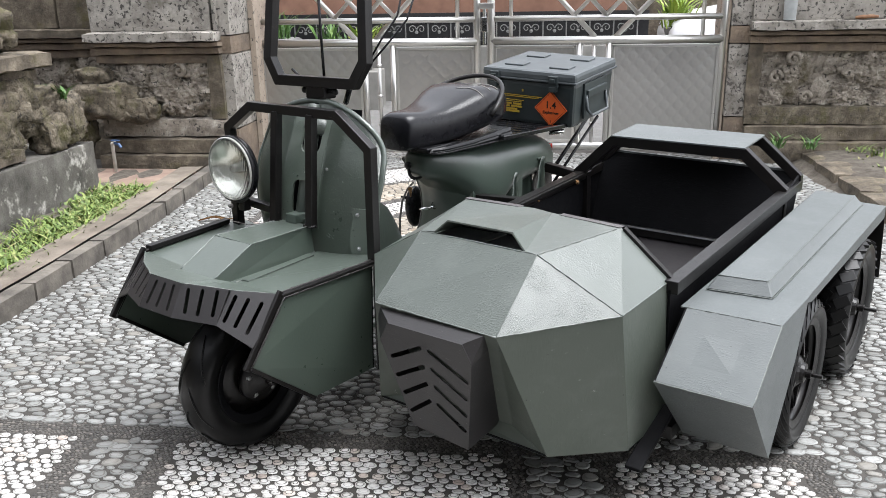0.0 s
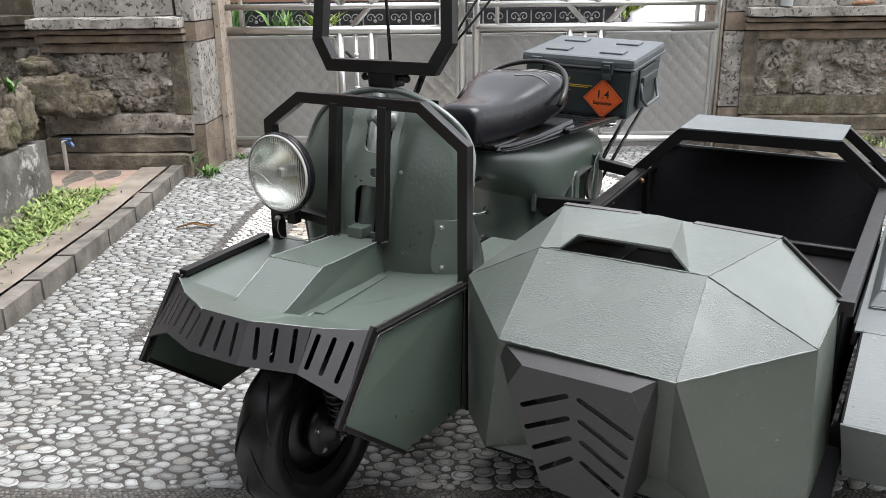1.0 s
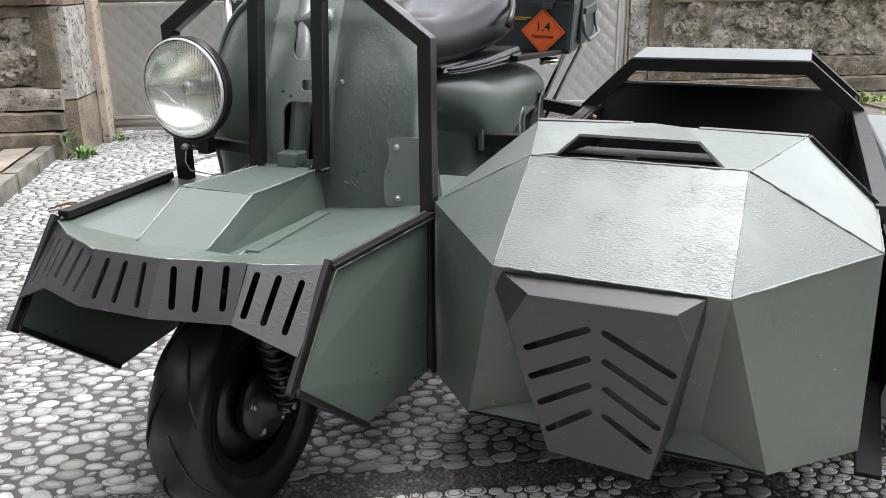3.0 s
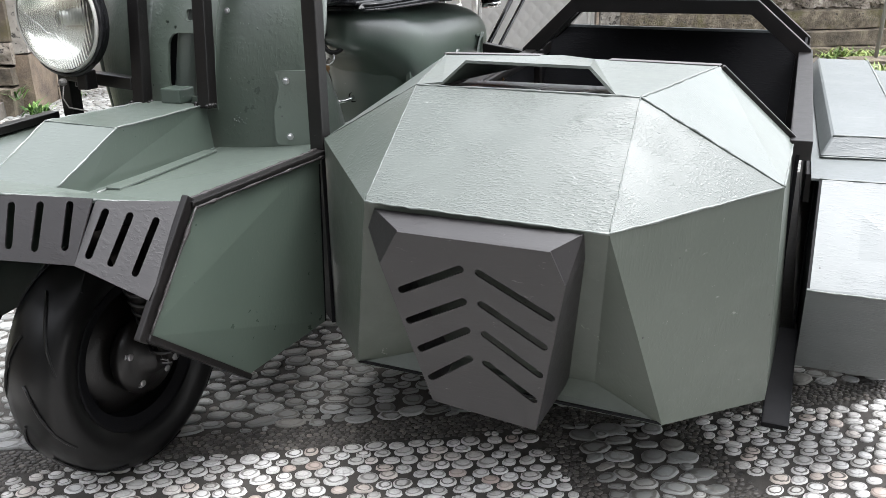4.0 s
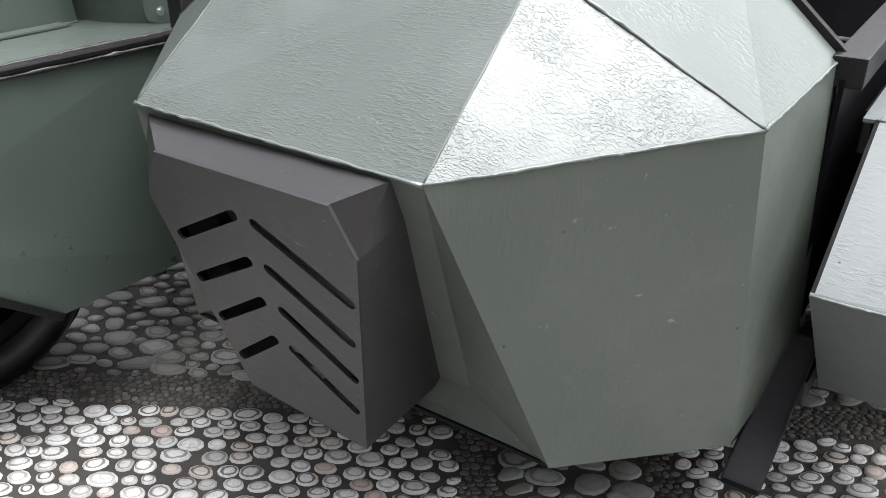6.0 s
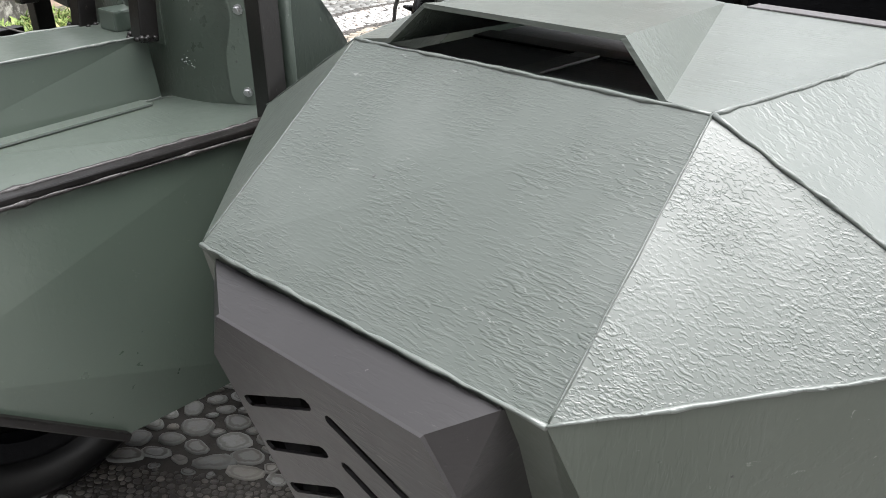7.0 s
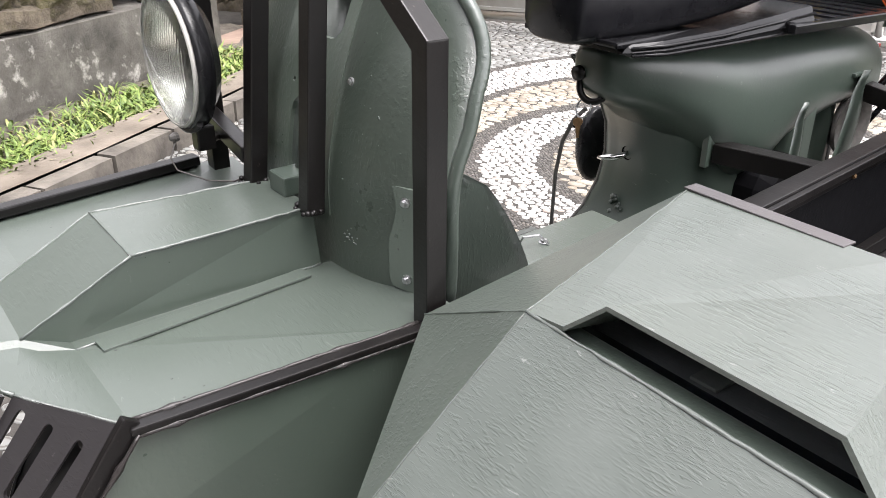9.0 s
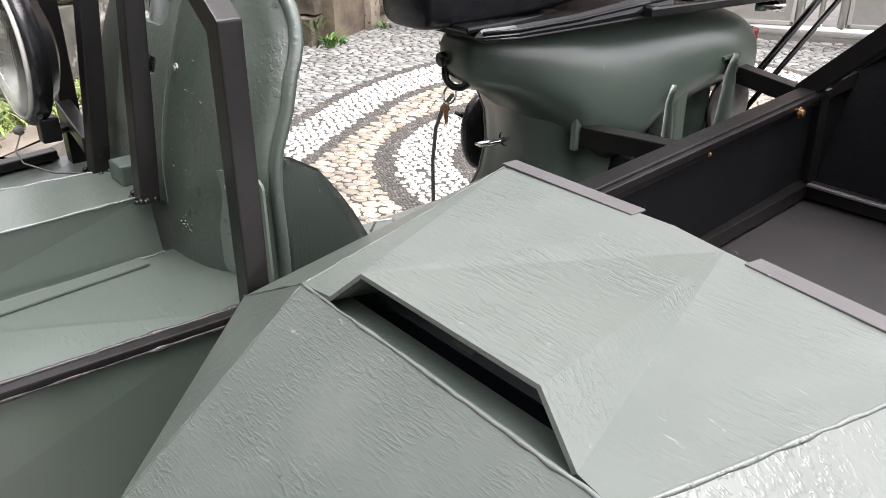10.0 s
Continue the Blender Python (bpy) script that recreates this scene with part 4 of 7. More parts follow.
skirt_panel(T3, FR, Q3, Q4, S2, 0.0095)
skirt_panel(port(T2), T2, port(Q2), Q2, S0, 0.0095)
skirt_panel(port(T3), port(T2), port(Q3), port(Q2), [(port(a), port(c)) for a, c in S1], 0.0095)
skirt_panel(port(FR), port(T3), port(Q4), port(Q3), [(port(a), port(c)) for a, c in S2], 0.0095)

# crash bar with its two uprights
cb = [(-0.401, 0.312, 0.505), (-0.401, 0.315, 0.812), (-0.514, 0.318, 0.893), (-0.846, 0.312, 0.896), (-0.945, 0.308, 0.829), (-0.945, 0.308, 0.525)]
bars("crash_bar", list(zip(cb, cb[1:])), 0.026, 0.026, BLACK, bent=True, up=(0, 1, 0), over=0.006, label="black square-tube crash bar")
bars("crash_bar_upright", [((-0.607, 0.285, 0.575), (-0.607, 0.312, 0.888))], 0.024, 0.024, BLACK, up=(0, 1, 0))
bars("crash_bar_upright", [((-0.741, 0.275, 0.575), (-0.741, 0.310, 0.888))], 0.024, 0.024, BLACK, up=(0, 1, 0))
bars("lamp_arm", [((-0.935, 0.300, 0.618), (-0.752, 0.276, 0.612))], 0.022, 0.022, BLACK)
bm = bmesh.new()
for p in ((-0.607, 0.28, 0.578), (-0.741, 0.272, 0.578)):
    for i in range(9):
        a = rng.uniform(0, 6.28)
        bmesh.ops.create_icosphere(bm, subdivisions=1, radius=rng.uniform(0.003, 0.005), matrix=Matrix.Translation((p[0] + 0.017 * math.cos(a), p[1] + 0.017 * math.sin(a), p[2] + rng.uniform(0, 0.006))))
tagged(part("weld_bead", bm, BLACK, car, smooth=True), kind="stuff")
bm = bmesh.new()
box(bm, (-0.700, 0.276, 0.580), (-0.658, 0.318, 0.606), 0.003)
part("column_bracket", bm, BODY, car)

# leg shield: a curved sheet, rounded at the top
def shield_point(s, z):
    k = max(0.0, (z - 0.60) / 0.31)
    wrap = 0.060 + 0.045 * min(1.0, max(0.0, (0.66 - z) / 0.16)) + 0.03 * max(0.0, (z - 0.74) / 0.08)
    return V((MID + s, 0.309 + wrap * abs(s / 0.245) ** 5 + 0.105 * k ** 1.6, z))


def half_width(z):
    t = max(0.0, (z - 0.70) / 0.211)
    return 0.245 * max(0.02, 1 - t ** 2.6) ** 0.5 if t > 0 else 0.245 - 0.02 * (0.70 - z) / 0.2


def tpl(v):
    return (v.x, v.y, v.z)


zs = [0.485 + 0.425 * (1 - (1 - i / 26) ** 1.35) for i in range(27)]
ns = 24
bm = bmesh.new()
grid = [[bm.verts.new(shield_point((2 * j / ns - 1) * half_width(z), z)) for j in range(ns + 1)] for z in zs]
for i in range(26):
    for j in range(ns):
        s = ((2 * j + 1) / ns - 1) * half_width(zs[i])
        if abs(s) < 0.057 and 0.57 < zs[i] < 0.875:
            continue
        bm.faces.new((grid[i][j], grid[i][j + 1], grid[i + 1][j + 1], grid[i + 1][j]))
bmesh.ops.solidify(bm, geom=list(bm.faces), thickness=0.004)
shield = part("leg_shield", bm, SHIELD, car, "olive green leg shield with flaking brushed paint", smooth=True)
bm = bmesh.new()
edge = [tpl(shield_point(-half_width(z), z)) for z in zs] + [tpl(shield_point(half_width(z), z)) for z in reversed(zs)]
tube(bm, edge, 0.008, 8)
part("shield_rim", bm, GREEN, shield, smooth=True)
# sunken middle with its openings and the column behind
def hole(x0, x1, z0, z1, r=0.018):
    k = []
    for cx, cz, a0 in ((x1 - r, z1 - r, 0), (x0 + r, z1 - r, 90), (x0 + r, z0 + r, 180), (x1 - r, z0 + r, 270)):
        for a in (0, 30, 60, 90):
            k.append((cx + r * math.cos(radians(a0 + a)), cz + r * math.sin(radians(a0 + a))))
    return k
bm = bmesh.new()
holed_plate(bm, [(0.0, 0.0), (0.142, 0.0), (0.142, 0.322), (0.0, 0.322)],
            [hole(0.046, 0.120, 0.205, 0.295, 0.02), hole(0.076, 0.108, 0.150, 0.170, 0.005), hole(0.040, 0.116, 0.022, 0.130, 0.02), hole(0.033, 0.039, 0.144, 0.150, 0.0029), hole(0.051, 0.057, 0.136, 0.142, 0.0029)], Matrix(), 0.006)
for k in range(1, 16):
    bmesh.ops.bisect_plane(bm, geom=list(bm.verts) + list(bm.edges) + list(bm.faces), plane_co=(0, 0.322 * k / 16, 0), plane_no=(0, 1, 0))
for v in bm.verts:
    q = shield_point(-0.071 + v.co.x, 0.567 + v.co.y)
    v.co = q + V((0, -0.0015 - v.co.z, 0))
part("shield_middle", bm, SHIELD, shield, smooth=False)
bm = bmesh.new()
tube(bm, [(-0.682, 0.316, 0.56), (-0.684, 0.409, 0.90)], 0.020, 16)
part("steering_column", bm, GREEN_LIGHT, shield, smooth=True)
bm = bmesh.new()
tube(bm, [(-0.700, 0.398, 0.838), (-0.62, 0.388, 0.842)], 0.024, 14)
part("horn_tube", bm, GREEN_LIGHT, shield, smooth=True)
# added dark sheet gives the shield openings their shaded inside
sheet("shield_hole_shade", [(-0.86, 0.415, 0.50), (-0.55, 0.415, 0.50), (-0.56, 0.465, 0.885), (-0.82, 0.465, 0.885)], DARK, (MID, 1, 0.7), 0.003, shield)
# service plate with two bolts
cpm = plane_of((-0.501, 0.332, 0.508), (-0.440, 0.352, 0.508), (-0.501, 0.332, 0.66))
bm = bmesh.new()
holed_plate(bm, hole(0.0, 0.075, 0.0, 0.130, 0.012), [], cpm @ Matrix.Translation((0, 0, 0.007)), 0.004)
cover = part("service_plate", bm, SHIELD, shield)
nv = cpm.to_3x3().col[2]
for z in (0.016, 0.113):
    bm = bmesh.new()
    bolt(bm, cpm @ V((0.026, z, 0.007)), nv, 0.0042, 0.005)
    part("bolt", bm, STEEL, cover)
bm = bmesh.new()
bolt(bm, shield_point(0.09, 0.735), (0, -1, 0), 0.0035, 0.003)
part("bolt", bm, STEEL, shield)
bm = bmesh.new()
for i in range(14):
    p = shield_point(rng.gauss(0.112, 0.007), rng.gauss(0.553, 0.005))
    bmesh.ops.create_icosphere(bm, subdivisions=1, radius=rng.uniform(0.0008, 0.0022), matrix=Matrix.Translation(p))
for i in range(14):
    p = shield_point(rng.uniform(0.08, 0.2), rng.uniform(0.60, 0.82))
    bmesh.ops.create_icosphere(bm, subdivisions=1, radius=rng.uniform(0.0006, 0.0014), matrix=Matrix.Translation(p))
tagged(part("paint_lumps", bm, GREEN, shield, smooth=True), kind="stuff")
# lower flare that sweeps back to the footboard
for sgn in (1, -1):
    bm = bmesh.new()
    rows = []
    for i in range(9):
        t = i / 8
        z = 0.66 - 0.19 * t
        e = shield_point(sgn * half_width(z) * 0.985, z)
        back = 0.03 + 0.130 * t ** 0.6
        row = [bm.verts.new(e + V((-sgn * 0.012 * k / 6, back * k / 6, -0.012 * k / 6))) for k in range(7)]
        rows.append(row)
    for a, c in zip(rows, rows[1:]):
        for k in range(6):
            bm.faces.new((a[k], a[k + 1], c[k + 1], c[k]))
    bmesh.ops.solidify(bm, geom=list(bm.faces), thickness=0.003)
    part("shield_flare", bm, GREEN, shield, smooth=True)

# footboard and tunnel
bm = bmesh.new()
box(bm, (MID - 0.20, 0.36, 0.27), (MID + 0.20, 0.92, 0.285), 0.004)
part("footboard", bm, GREEN, car)
bm = bmesh.new()
for x in (-0.17, -0.12, 0.12, 0.17):
    box(bm, (MID + x - 0.006, 0.38, 0.284), (MID + x + 0.006, 0.90, 0.290), 0.002)
part("footboard_strip", bm, BLACK, car)
bm = bmesh.new()
loft(bm, [[(MID - 0.06, u, 0.28), (MID - 0.045, u, 0.315), (MID + 0.045, u, 0.315), (MID + 0.06, u, 0.28)] for u in (0.36, 0.93)])
part("tunnel", bm, GREEN, car)
bm = bmesh.new()
box(bm, (-0.56, 0.47, 0.468), (-0.43, 0.74, 0.476), 0.003)
part("step_plate", bm, GREEN_LIGHT, car)
bm = bmesh.new()
bolt(bm, (-0.52, 0.60, 0.476), (0, 0, 1), 0.005, 0.005)
tube(bm, [(-0.53, 0.56, 0.477), (-0.525, 0.565, 0.492), (-0.515, 0.585, 0.494), (-0.51, 0.60, 0.477)], 0.0018, 6)
part("step_bolt", bm, STEEL, car)

# headlamp
LP = (-0.859, 0.222, 0.726)
lamp_m = pose(*LP, 90, 0, 0) @ pose(0, 0, 0, 0, 0, 0)
hl = new("headlamp")
hl.parent = car
tagged(hl, "round headlamp with a ribbed glass lens")
bm = bmesh.new()
lathe(bm, [(0.0895, -0.004), (0.0945, -0.003), (0.0955, -0.010), (0.0945, -0.026), (0.086, -0.030), (0.070, -0.044), (0.045, -0.054), (0, -0.056)], lamp_m, 40)
part("lamp_shell", bm, PLASTIC, hl, smooth=True)
bm = bmesh.new()
lathe(bm, [(0.0885, 0.002), (0.0905, 0.002), (0.0920, 0.000), (0.0922, -0.004), (0.0885, -0.004), (0.0885, 0.002)], lamp_m, 40)
part("lamp_ring", bm, simple("pale_lamp_rubber", (0.34, 0.335, 0.31), (0.45, 0.44, 0.41), 30, 0.4), hl, smooth=True)
bm = bmesh.new()
lathe(bm, [(0.087, -0.002), (0.084, -0.008), (0.077, -0.019), (0.064, -0.031), (0.046, -0.041), (0.024, -0.046), (0, -0.048)], lamp_m, 48)
part("reflector", bm, REFLECTOR, hl, smooth=True)
bm = bmesh.new()
lathe(bm, [(0, -0.014), (0.011, -0.014), (0.014, -0.024), (0.015, -0.046), (0, -0.046)], lamp_m, 16)
part("bulb", bm, STEEL, hl, smooth=True)
bm = bmesh.new()
lathe(bm, [(0.0, 0.014), (0.03, 0.0125), (0.06, 0.008), (0.087, 0.001), (0.087, -0.002), (0.06, 0.004), (0.03, 0.0085), (0, 0.010)], lamp_m, 48)
ln = part("lens", bm, LENS, hl, smooth=True)
ln.visible_shadow = False
for line in (((-0.062, 0.010), (-0.042, -0.003), (-0.026, -0.008), (-0.012, -0.022), (0.0, -0.024)), ((0.008, -0.020), (0.015, -0.036), (0.024, -0.045), (0.036, -0.066))):
    bm = bmesh.new()
    tube(bm, [tuple(lamp_m @ V((x, y, 0.0146 - 1.75 * (x * x + y * y)))) for x, y in line], 0.0006, 6)
    part("lens_crack", bm, CHROME, ln, smooth=True)
bm = bmesh.new()
tube(bm, [(LP[0] + 0.097 * math.sin(a), 0.232, LP[2] - 0.097 * math.cos(a)) for a in [radians(-38 + 76 * i / 10) for i in range(11)]], 0.0045, 8)
box(bm, (-0.850, 0.236, 0.602), (-0.826, 0.262, 0.636), 0.003)
beam(bm, (-0.846, 0.25, 0.612), (-0.90, 0.300, 0.60), 0.03, 0.008)
part("lamp_bracket", bm, BLACK, hl)
bm = bmesh.new()
lathe(bm, [(0, 0), (0.006, 0), (0.007, 0.006), (0.004, 0.012), (0, 0.012)], pose(-0.862, 0.222, 0.618, 90, 0, 0), 10)
part("lamp_screw", bm, CABLE, hl)
bm = bmesh.new()
tube(bm, [(-0.862, 0.220, 0.618), (-0.855, 0.205, 0.592), (-0.85, 0.21, 0.575), (-0.82, 0.24, 0.562), (-0.78, 0.262, 0.568), (-0.75, 0.272, 0.585)], 0.0013, 6)
part("lamp_wire", bm, CABLE, hl, smooth=True)

# windscreen frame on its stem
wf = [(-0.857, 0.408, 1.024), (-0.824, 0.408, 0.964), (-0.546, 0.425, 0.962), (-0.508, 0.432, 1.022), (-0.520, 0.455, 1.30), (-0.560, 0.462, 1.36), (-0.81, 0.45, 1.36), (-0.845, 0.44, 1.30)]
bars("screen_frame", list(zip(wf, wf[1:] + wf[:1])), 0.030, 0.028, BLACK, bent=True, up=(0, 1, 0), over=0.005, label="black octagonal screen frame without glass")
bm = bmesh.new()
box(bm, (MID - 0.045, 0.405, 0.915), (MID + 0.030, 0.455, 0.955), 0.006)
tube(bm, [(MID - 0.005, 0.43, 0.86), (MID - 0.005, 0.43, 0.925)], 0.022, 12)
tube(bm, [(MID - 0.065, 0.425, 0.935), (MID + 0.052, 0.425, 0.938)], 0.007, 8)
for s in (-0.066, 0.053):
    bmesh.ops.create_icosphere(bm, subdivisions=2, radius=0.010, matrix=Matrix.Translation((MID + s, 0.425, 0.9365)))
part("stem_clamp", bm, BLACK, car)
bm = bmesh.new()
tube(bm, [(MID - 0.03, 0.44, 0.92), (MID - 0.09, 0.45, 0.955), (MID - 0.14, 0.45, 0.99)], 0.004, 6)
tube(bm, [(MID + 0.05, 0.47, 0.90), (MID + 0.09, 0.455, 0.965)], 0.008, 6)
tube(bm, [(MID, 0.44, 0.95), (MID - 0.014, 0.45, 1.1), (MID - 0.035, 0.47, 1.30)], 0.004, 6)
tube(bm, [(MID + 0.160, 0.46, 1.03), (MID + 0.185, 0.48, 1.08), (MID + 0.21, 0.52, 1.14), (MID + 0.215, 0.56, 1.26)], 0.0028, 6)
tube(bm, [(MID + 0.165, 0.46, 1.02), (MID + 0.20, 0.49, 1.07), (MID + 0.235, 0.53, 1.13), (MID + 0.25, 0.58, 1.25)], 0.0028, 6)
tagged(part("control_cable", bm, PLASTIC, car, smooth=True), kind="stuff")

# rear body of the scooter
def body_ring(u, w, zt, zb, k=2.6, n=28, xo=0.0):
    out = []
    for i in range(n):
        a = 2 * math.pi * i / n
        ca, sa = math.cos(a), math.sin(a)
        x = math.copysign(abs(ca) ** (2 / k), ca) * w
        z = math.copysign(abs(sa) ** (2 / k), sa)
        out.append((MID + xo + x, u, (zt + zb) / 2 + z * (zt - zb) / 2))
    return out


secs = [(0.838, 0.022, 0.672, 0.635), (0.845, 0.042, 0.688, 0.618), (0.870, 0.064, 0.699, 0.597), (0.91, 0.086, 0.703, 0.580), (0.95, 0.104, 0.703, 0.556), (1.00, 0.122, 0.702, 0.518), (1.06, 0.134, 0.699, 0.462), (1.12, 0.141, 0.697, 0.415), (1.18, 0.144, 0.694, 0.418),
        (1.24, 0.145, 0.690, 0.460), (1.34, 0.146, 0.684, 0.490), (1.44, 0.143, 0.674, 0.500), (1.52, 0.133, 0.660, 0.480), (1.58, 0.113, 0.640, 0.470), (1.63, 0.080, 0.612, 0.480), (1.655, 0.035, 0.58, 0.51)]
bm = bmesh.new()
sm_ = []
for i in range(len(secs) - 1):
    p0, p1, p2, p3 = secs[max(0, i - 1)], secs[i], secs[i + 1], secs[min(len(secs) - 1, i + 2)]
    for k in range(4):
        t = k / 4
        sm_.append([p1[a] + 0.5 * t * ((p2[a] - p0[a]) + t * (2 * p0[a] - 5 * p1[a] + 4 * p2[a] - p3[a] + t * (3 * (p1[a] - p2[a]) + p3[a] - p0[a]))) for a in range(4)])
sm_.append(secs[-1])
loft(bm, [body_ring(*s, k=2.7, n=56) for s in sm_])
body = part("rear_body", bm, BODY, car, "olive green rounded rear body with scratched paint", smooth=True)


NECK = -0.690


def neck_ring(z, uf, w, wb=0.142, ub=1.30, rc=0.055):
    """Level section of the panel under the seat: a wide front, rounded to the side, flaring to the rear."""
    right = [(NECK + (w - rc) * k / 5, uf - 0.010 * math.cos(k / 5 * math.pi / 2), z) for k in range(5)]
    right += [(NECK + w - rc + rc * math.sin(a), uf + rc * (1 - math.cos(a)), z) for a in [math.pi / 2 * k / 7 for k in range(8)]]
    right += [(NECK + w + (wb + MID - NECK - w) * (k / 8) ** 1.6, uf + rc + (ub - uf - rc) * k / 8, z) for k in range(1, 9)]
    left = [(2 * NECK - x, y, zz) for x, y, zz in reversed(right[1:])]
    return right + left


bm = bmesh.new()
neck = [(0.262, 0.86, 0.165), (0.275, 0.895, 0.150), (0.30, 0.932, 0.136), (0.34, 0.966, 0.124), (0.39, 0.992, 0.116), (0.45, 1.004, 0.112), (0.51, 0.998, 0.112), (0.56, 0.975, 0.113), (0.60, 0.940, 0.112, 0.132), (0.63, 0.905, 0.106, 0.118, 1.2), (0.655, 0.870, 0.088, 0.098, 1.1)]
loft(bm, [neck_ring(*n) for n in neck])
part("neck", bm, BODY, body, smooth=True)
bm = bmesh.new()
tube(bm, [(NECK - n[2] + 0.016, n[1] + 0.016, n[0]) for n in neck], 0.004, 8)
part("neck_edge", bm, CABLE, body, smooth=True)
bm = bmesh.new()
bmesh.ops.create_icosphere(bm, subdivisions=3, radius=1.0, matrix=Matrix.Translation((-0.866, 1.075, 0.428)) @ Matrix.Diagonal((0.030, 0.046, 0.080, 1)))
tube(bm, [(-0.886, 1.055, 0.462), (-0.904, 1.040, 0.468)], 0.006, 8, radii=[0.008, 0.003])
part("ignition_coil_cover", bm, PLASTIC, car, smooth=True)
# open engine bay with bent sheet tabs
bm = bmesh.new()
rows = []
for i in range(13):
    u = 1.215 + 0.20 * i / 12
    rows.append([bm.verts.new((MID + 0.128 - 0.020 * abs(math.sin(i * 0.55)) - 0.004 * k / 4, u, 0.22 + 0.335 * k / 4)) for k in range(5)])
for a, c in zip(rows, rows[1:]):
    for k in range(4):
        bm.faces.new((a[k], a[k + 1], c[k + 1], c[k]))
bmesh.ops.solidify(bm, geom=list(bm.faces), thickness=0.003)
part("engine_cowl", bm, BODY, car, smooth=True)
bm = bmesh.new()
box(bm, (MID - 0.10, 1.08, 0.22), (MID + 0.095, 1.50, 0.48), 0.03)
part("engine", bm, DARK, car)
bm = bmesh.new()
lathe(bm, [(0.0, 0.0), (0.06, 0.0), (0.075, 0.01), (0.075, 0.05), (0.05, 0.07), (0, 0.07)], pose(MID + 0.095, 1.20, 0.40, 0, 90, 0), 20)
part("fan_cover", bm, DARK, car)
for u, z0, z1, wd, lean in ((1.242, 0.40, 0.570, 0.040, -0.010), (1.425, 0.40, 0.598, 0.066, 0.004)):
    bm = bmesh.new()
    rows = []
    for i in range(10):
        t = i / 9
        w_ = wd * (1 - 0.62 * t ** 2.2)
        out = 0.140 + 0.010 * math.sin(t * 2.6) + (0.012 * ((t - 0.8) / 0.2) if t > 0.8 else 0.0)
        rows.append([bm.verts.new((MID + out + 0.006 * math.sin(k / 4 * math.pi), u + lean * t + w_ * (k / 4 - 0.5), z0 + (z1 - z0) * t)) for k in range(5)])
    for a, c in zip(rows, rows[1:]):
        for k in range(4):
            bm.faces.new((a[k], a[k + 1], c[k + 1], c[k]))
    bmesh.ops.solidify(bm, geom=list(bm.faces), thickness=0.004)
    part("sheet_tab", bm, BODY, body, smooth=True)
bm = bmesh.new()
lathe(bm, [(0.0, -0.022), (0.03, -0.018), (0.055, -0.006), (0.066, 0.006), (0.070, 0.006), (0.060, -0.010), (0.03, -0.024), (0, -0.028)], pose(MID + 0.125, 1.475, 0.475, 0, 90, 0), 28)
part("fan_dish", bm, CABLE, car, smooth=True)
bm = bmesh.new()
box(bm, (MID + 0.138, 1.398, 0.585), (MID + 0.152, 1.432, 0.592), 0.002)
box(bm, (MID + 0.138, 1.426, 0.560), (MID + 0.152, 1.433, 0.592), 0.002)
part("tab_bracket", bm, BODY, body)
# small things on the body
bm = bmesh.new()
tube(bm, [(-0.677 - 0.022 * math.cos(a), 0.853 - 0.012 * math.cos(a) - 0.004 * math.sin(a), 0.628 - 0.028 * math.sin(a) + (0.024 if math.sin(a) < 0 else 0.0) * -math.sin(a)) for a in [radians(-25 + 230 * i / 20) for i in range(21)]], 0.0058, 10)
lathe(bm, [(0, -0.012), (0.010, -0.012), (0.012, -0.008), (0.012, 0.020), (0, 0.020)], pose(-0.698, 0.850, 0.646, 90, 0, 0), 14)
part("seat_hook", bm, BLACK, body, smooth=True)
bm = bmesh.new()
tube(bm, [(-0.688 + 0.015 * math.cos(a), 0.842 + 0.006 * math.sin(a), 0.588 + 0.015 * math.sin(a)) for a in [i * math.pi / 8 for i in range(16)]], 0.0017, 6, closed=True)
part("key_ring", bm, STEEL, body, smooth=True)
for x, lean, z in ((-0.690, 0.10, 0.566), (-0.697, -0.16, 0.562)):
    bm = bmesh.new()
    km = Matrix.Translation((x, 0.838, z)) @ Matrix.Rotation(lean, 4, 'Y')
    box(bm, (-0.0028, -0.0010, -0.026), (0.0028, 0.0010, -0.006), 0.0005, km)
    lathe(bm, [(0, 0), (0.006, 0), (0.0072, 0.0008), (0.0072, 0.0018), (0.006, 0.0025), (0, 0.0025)], km @ pose(0, 0, 0, 90, 0, 0), 14)
    part("key", bm, BRASS, body)
bm = bmesh.new()
tube(bm, [(-0.690, 0.850, 0.585), (-0.715, 0.850, 0.56), (-0.750, 0.862, 0.51), (-0.772, 0.872, 0.44), (-0.782, 0.880, 0.35), (-0.786, 0.882, 0.282)], 0.0036, 8)
part("earth_cable", bm, CABLE, body, smooth=True)
bm = bmesh.new()
lathe(bm, [(0, -0.004), (0.013, -0.004), (0.015, 0.0), (0.012, 0.003), (0.010, -0.002), (0, -0.002)], pose(-0.712, 0.996, 0.470, 90, 0, 0), 18)
part("lever_hole", bm, DARK, body, smooth=True)
bm = bmesh.new()
tube(bm, [(-0.712, 1.000, 0.470), (-0.713, 0.984, 0.468), (-0.722, 0.970, 0.464), (-0.742, 0.962, 0.459), (-0.752, 0.960, 0.458)], 0.005, 10, radii=[0.005, 0.0055, 0.0065, 0.0055, 0.003])
part("fuel_lever", bm, CHROME, body, smooth=True)
bm = bmesh.new()
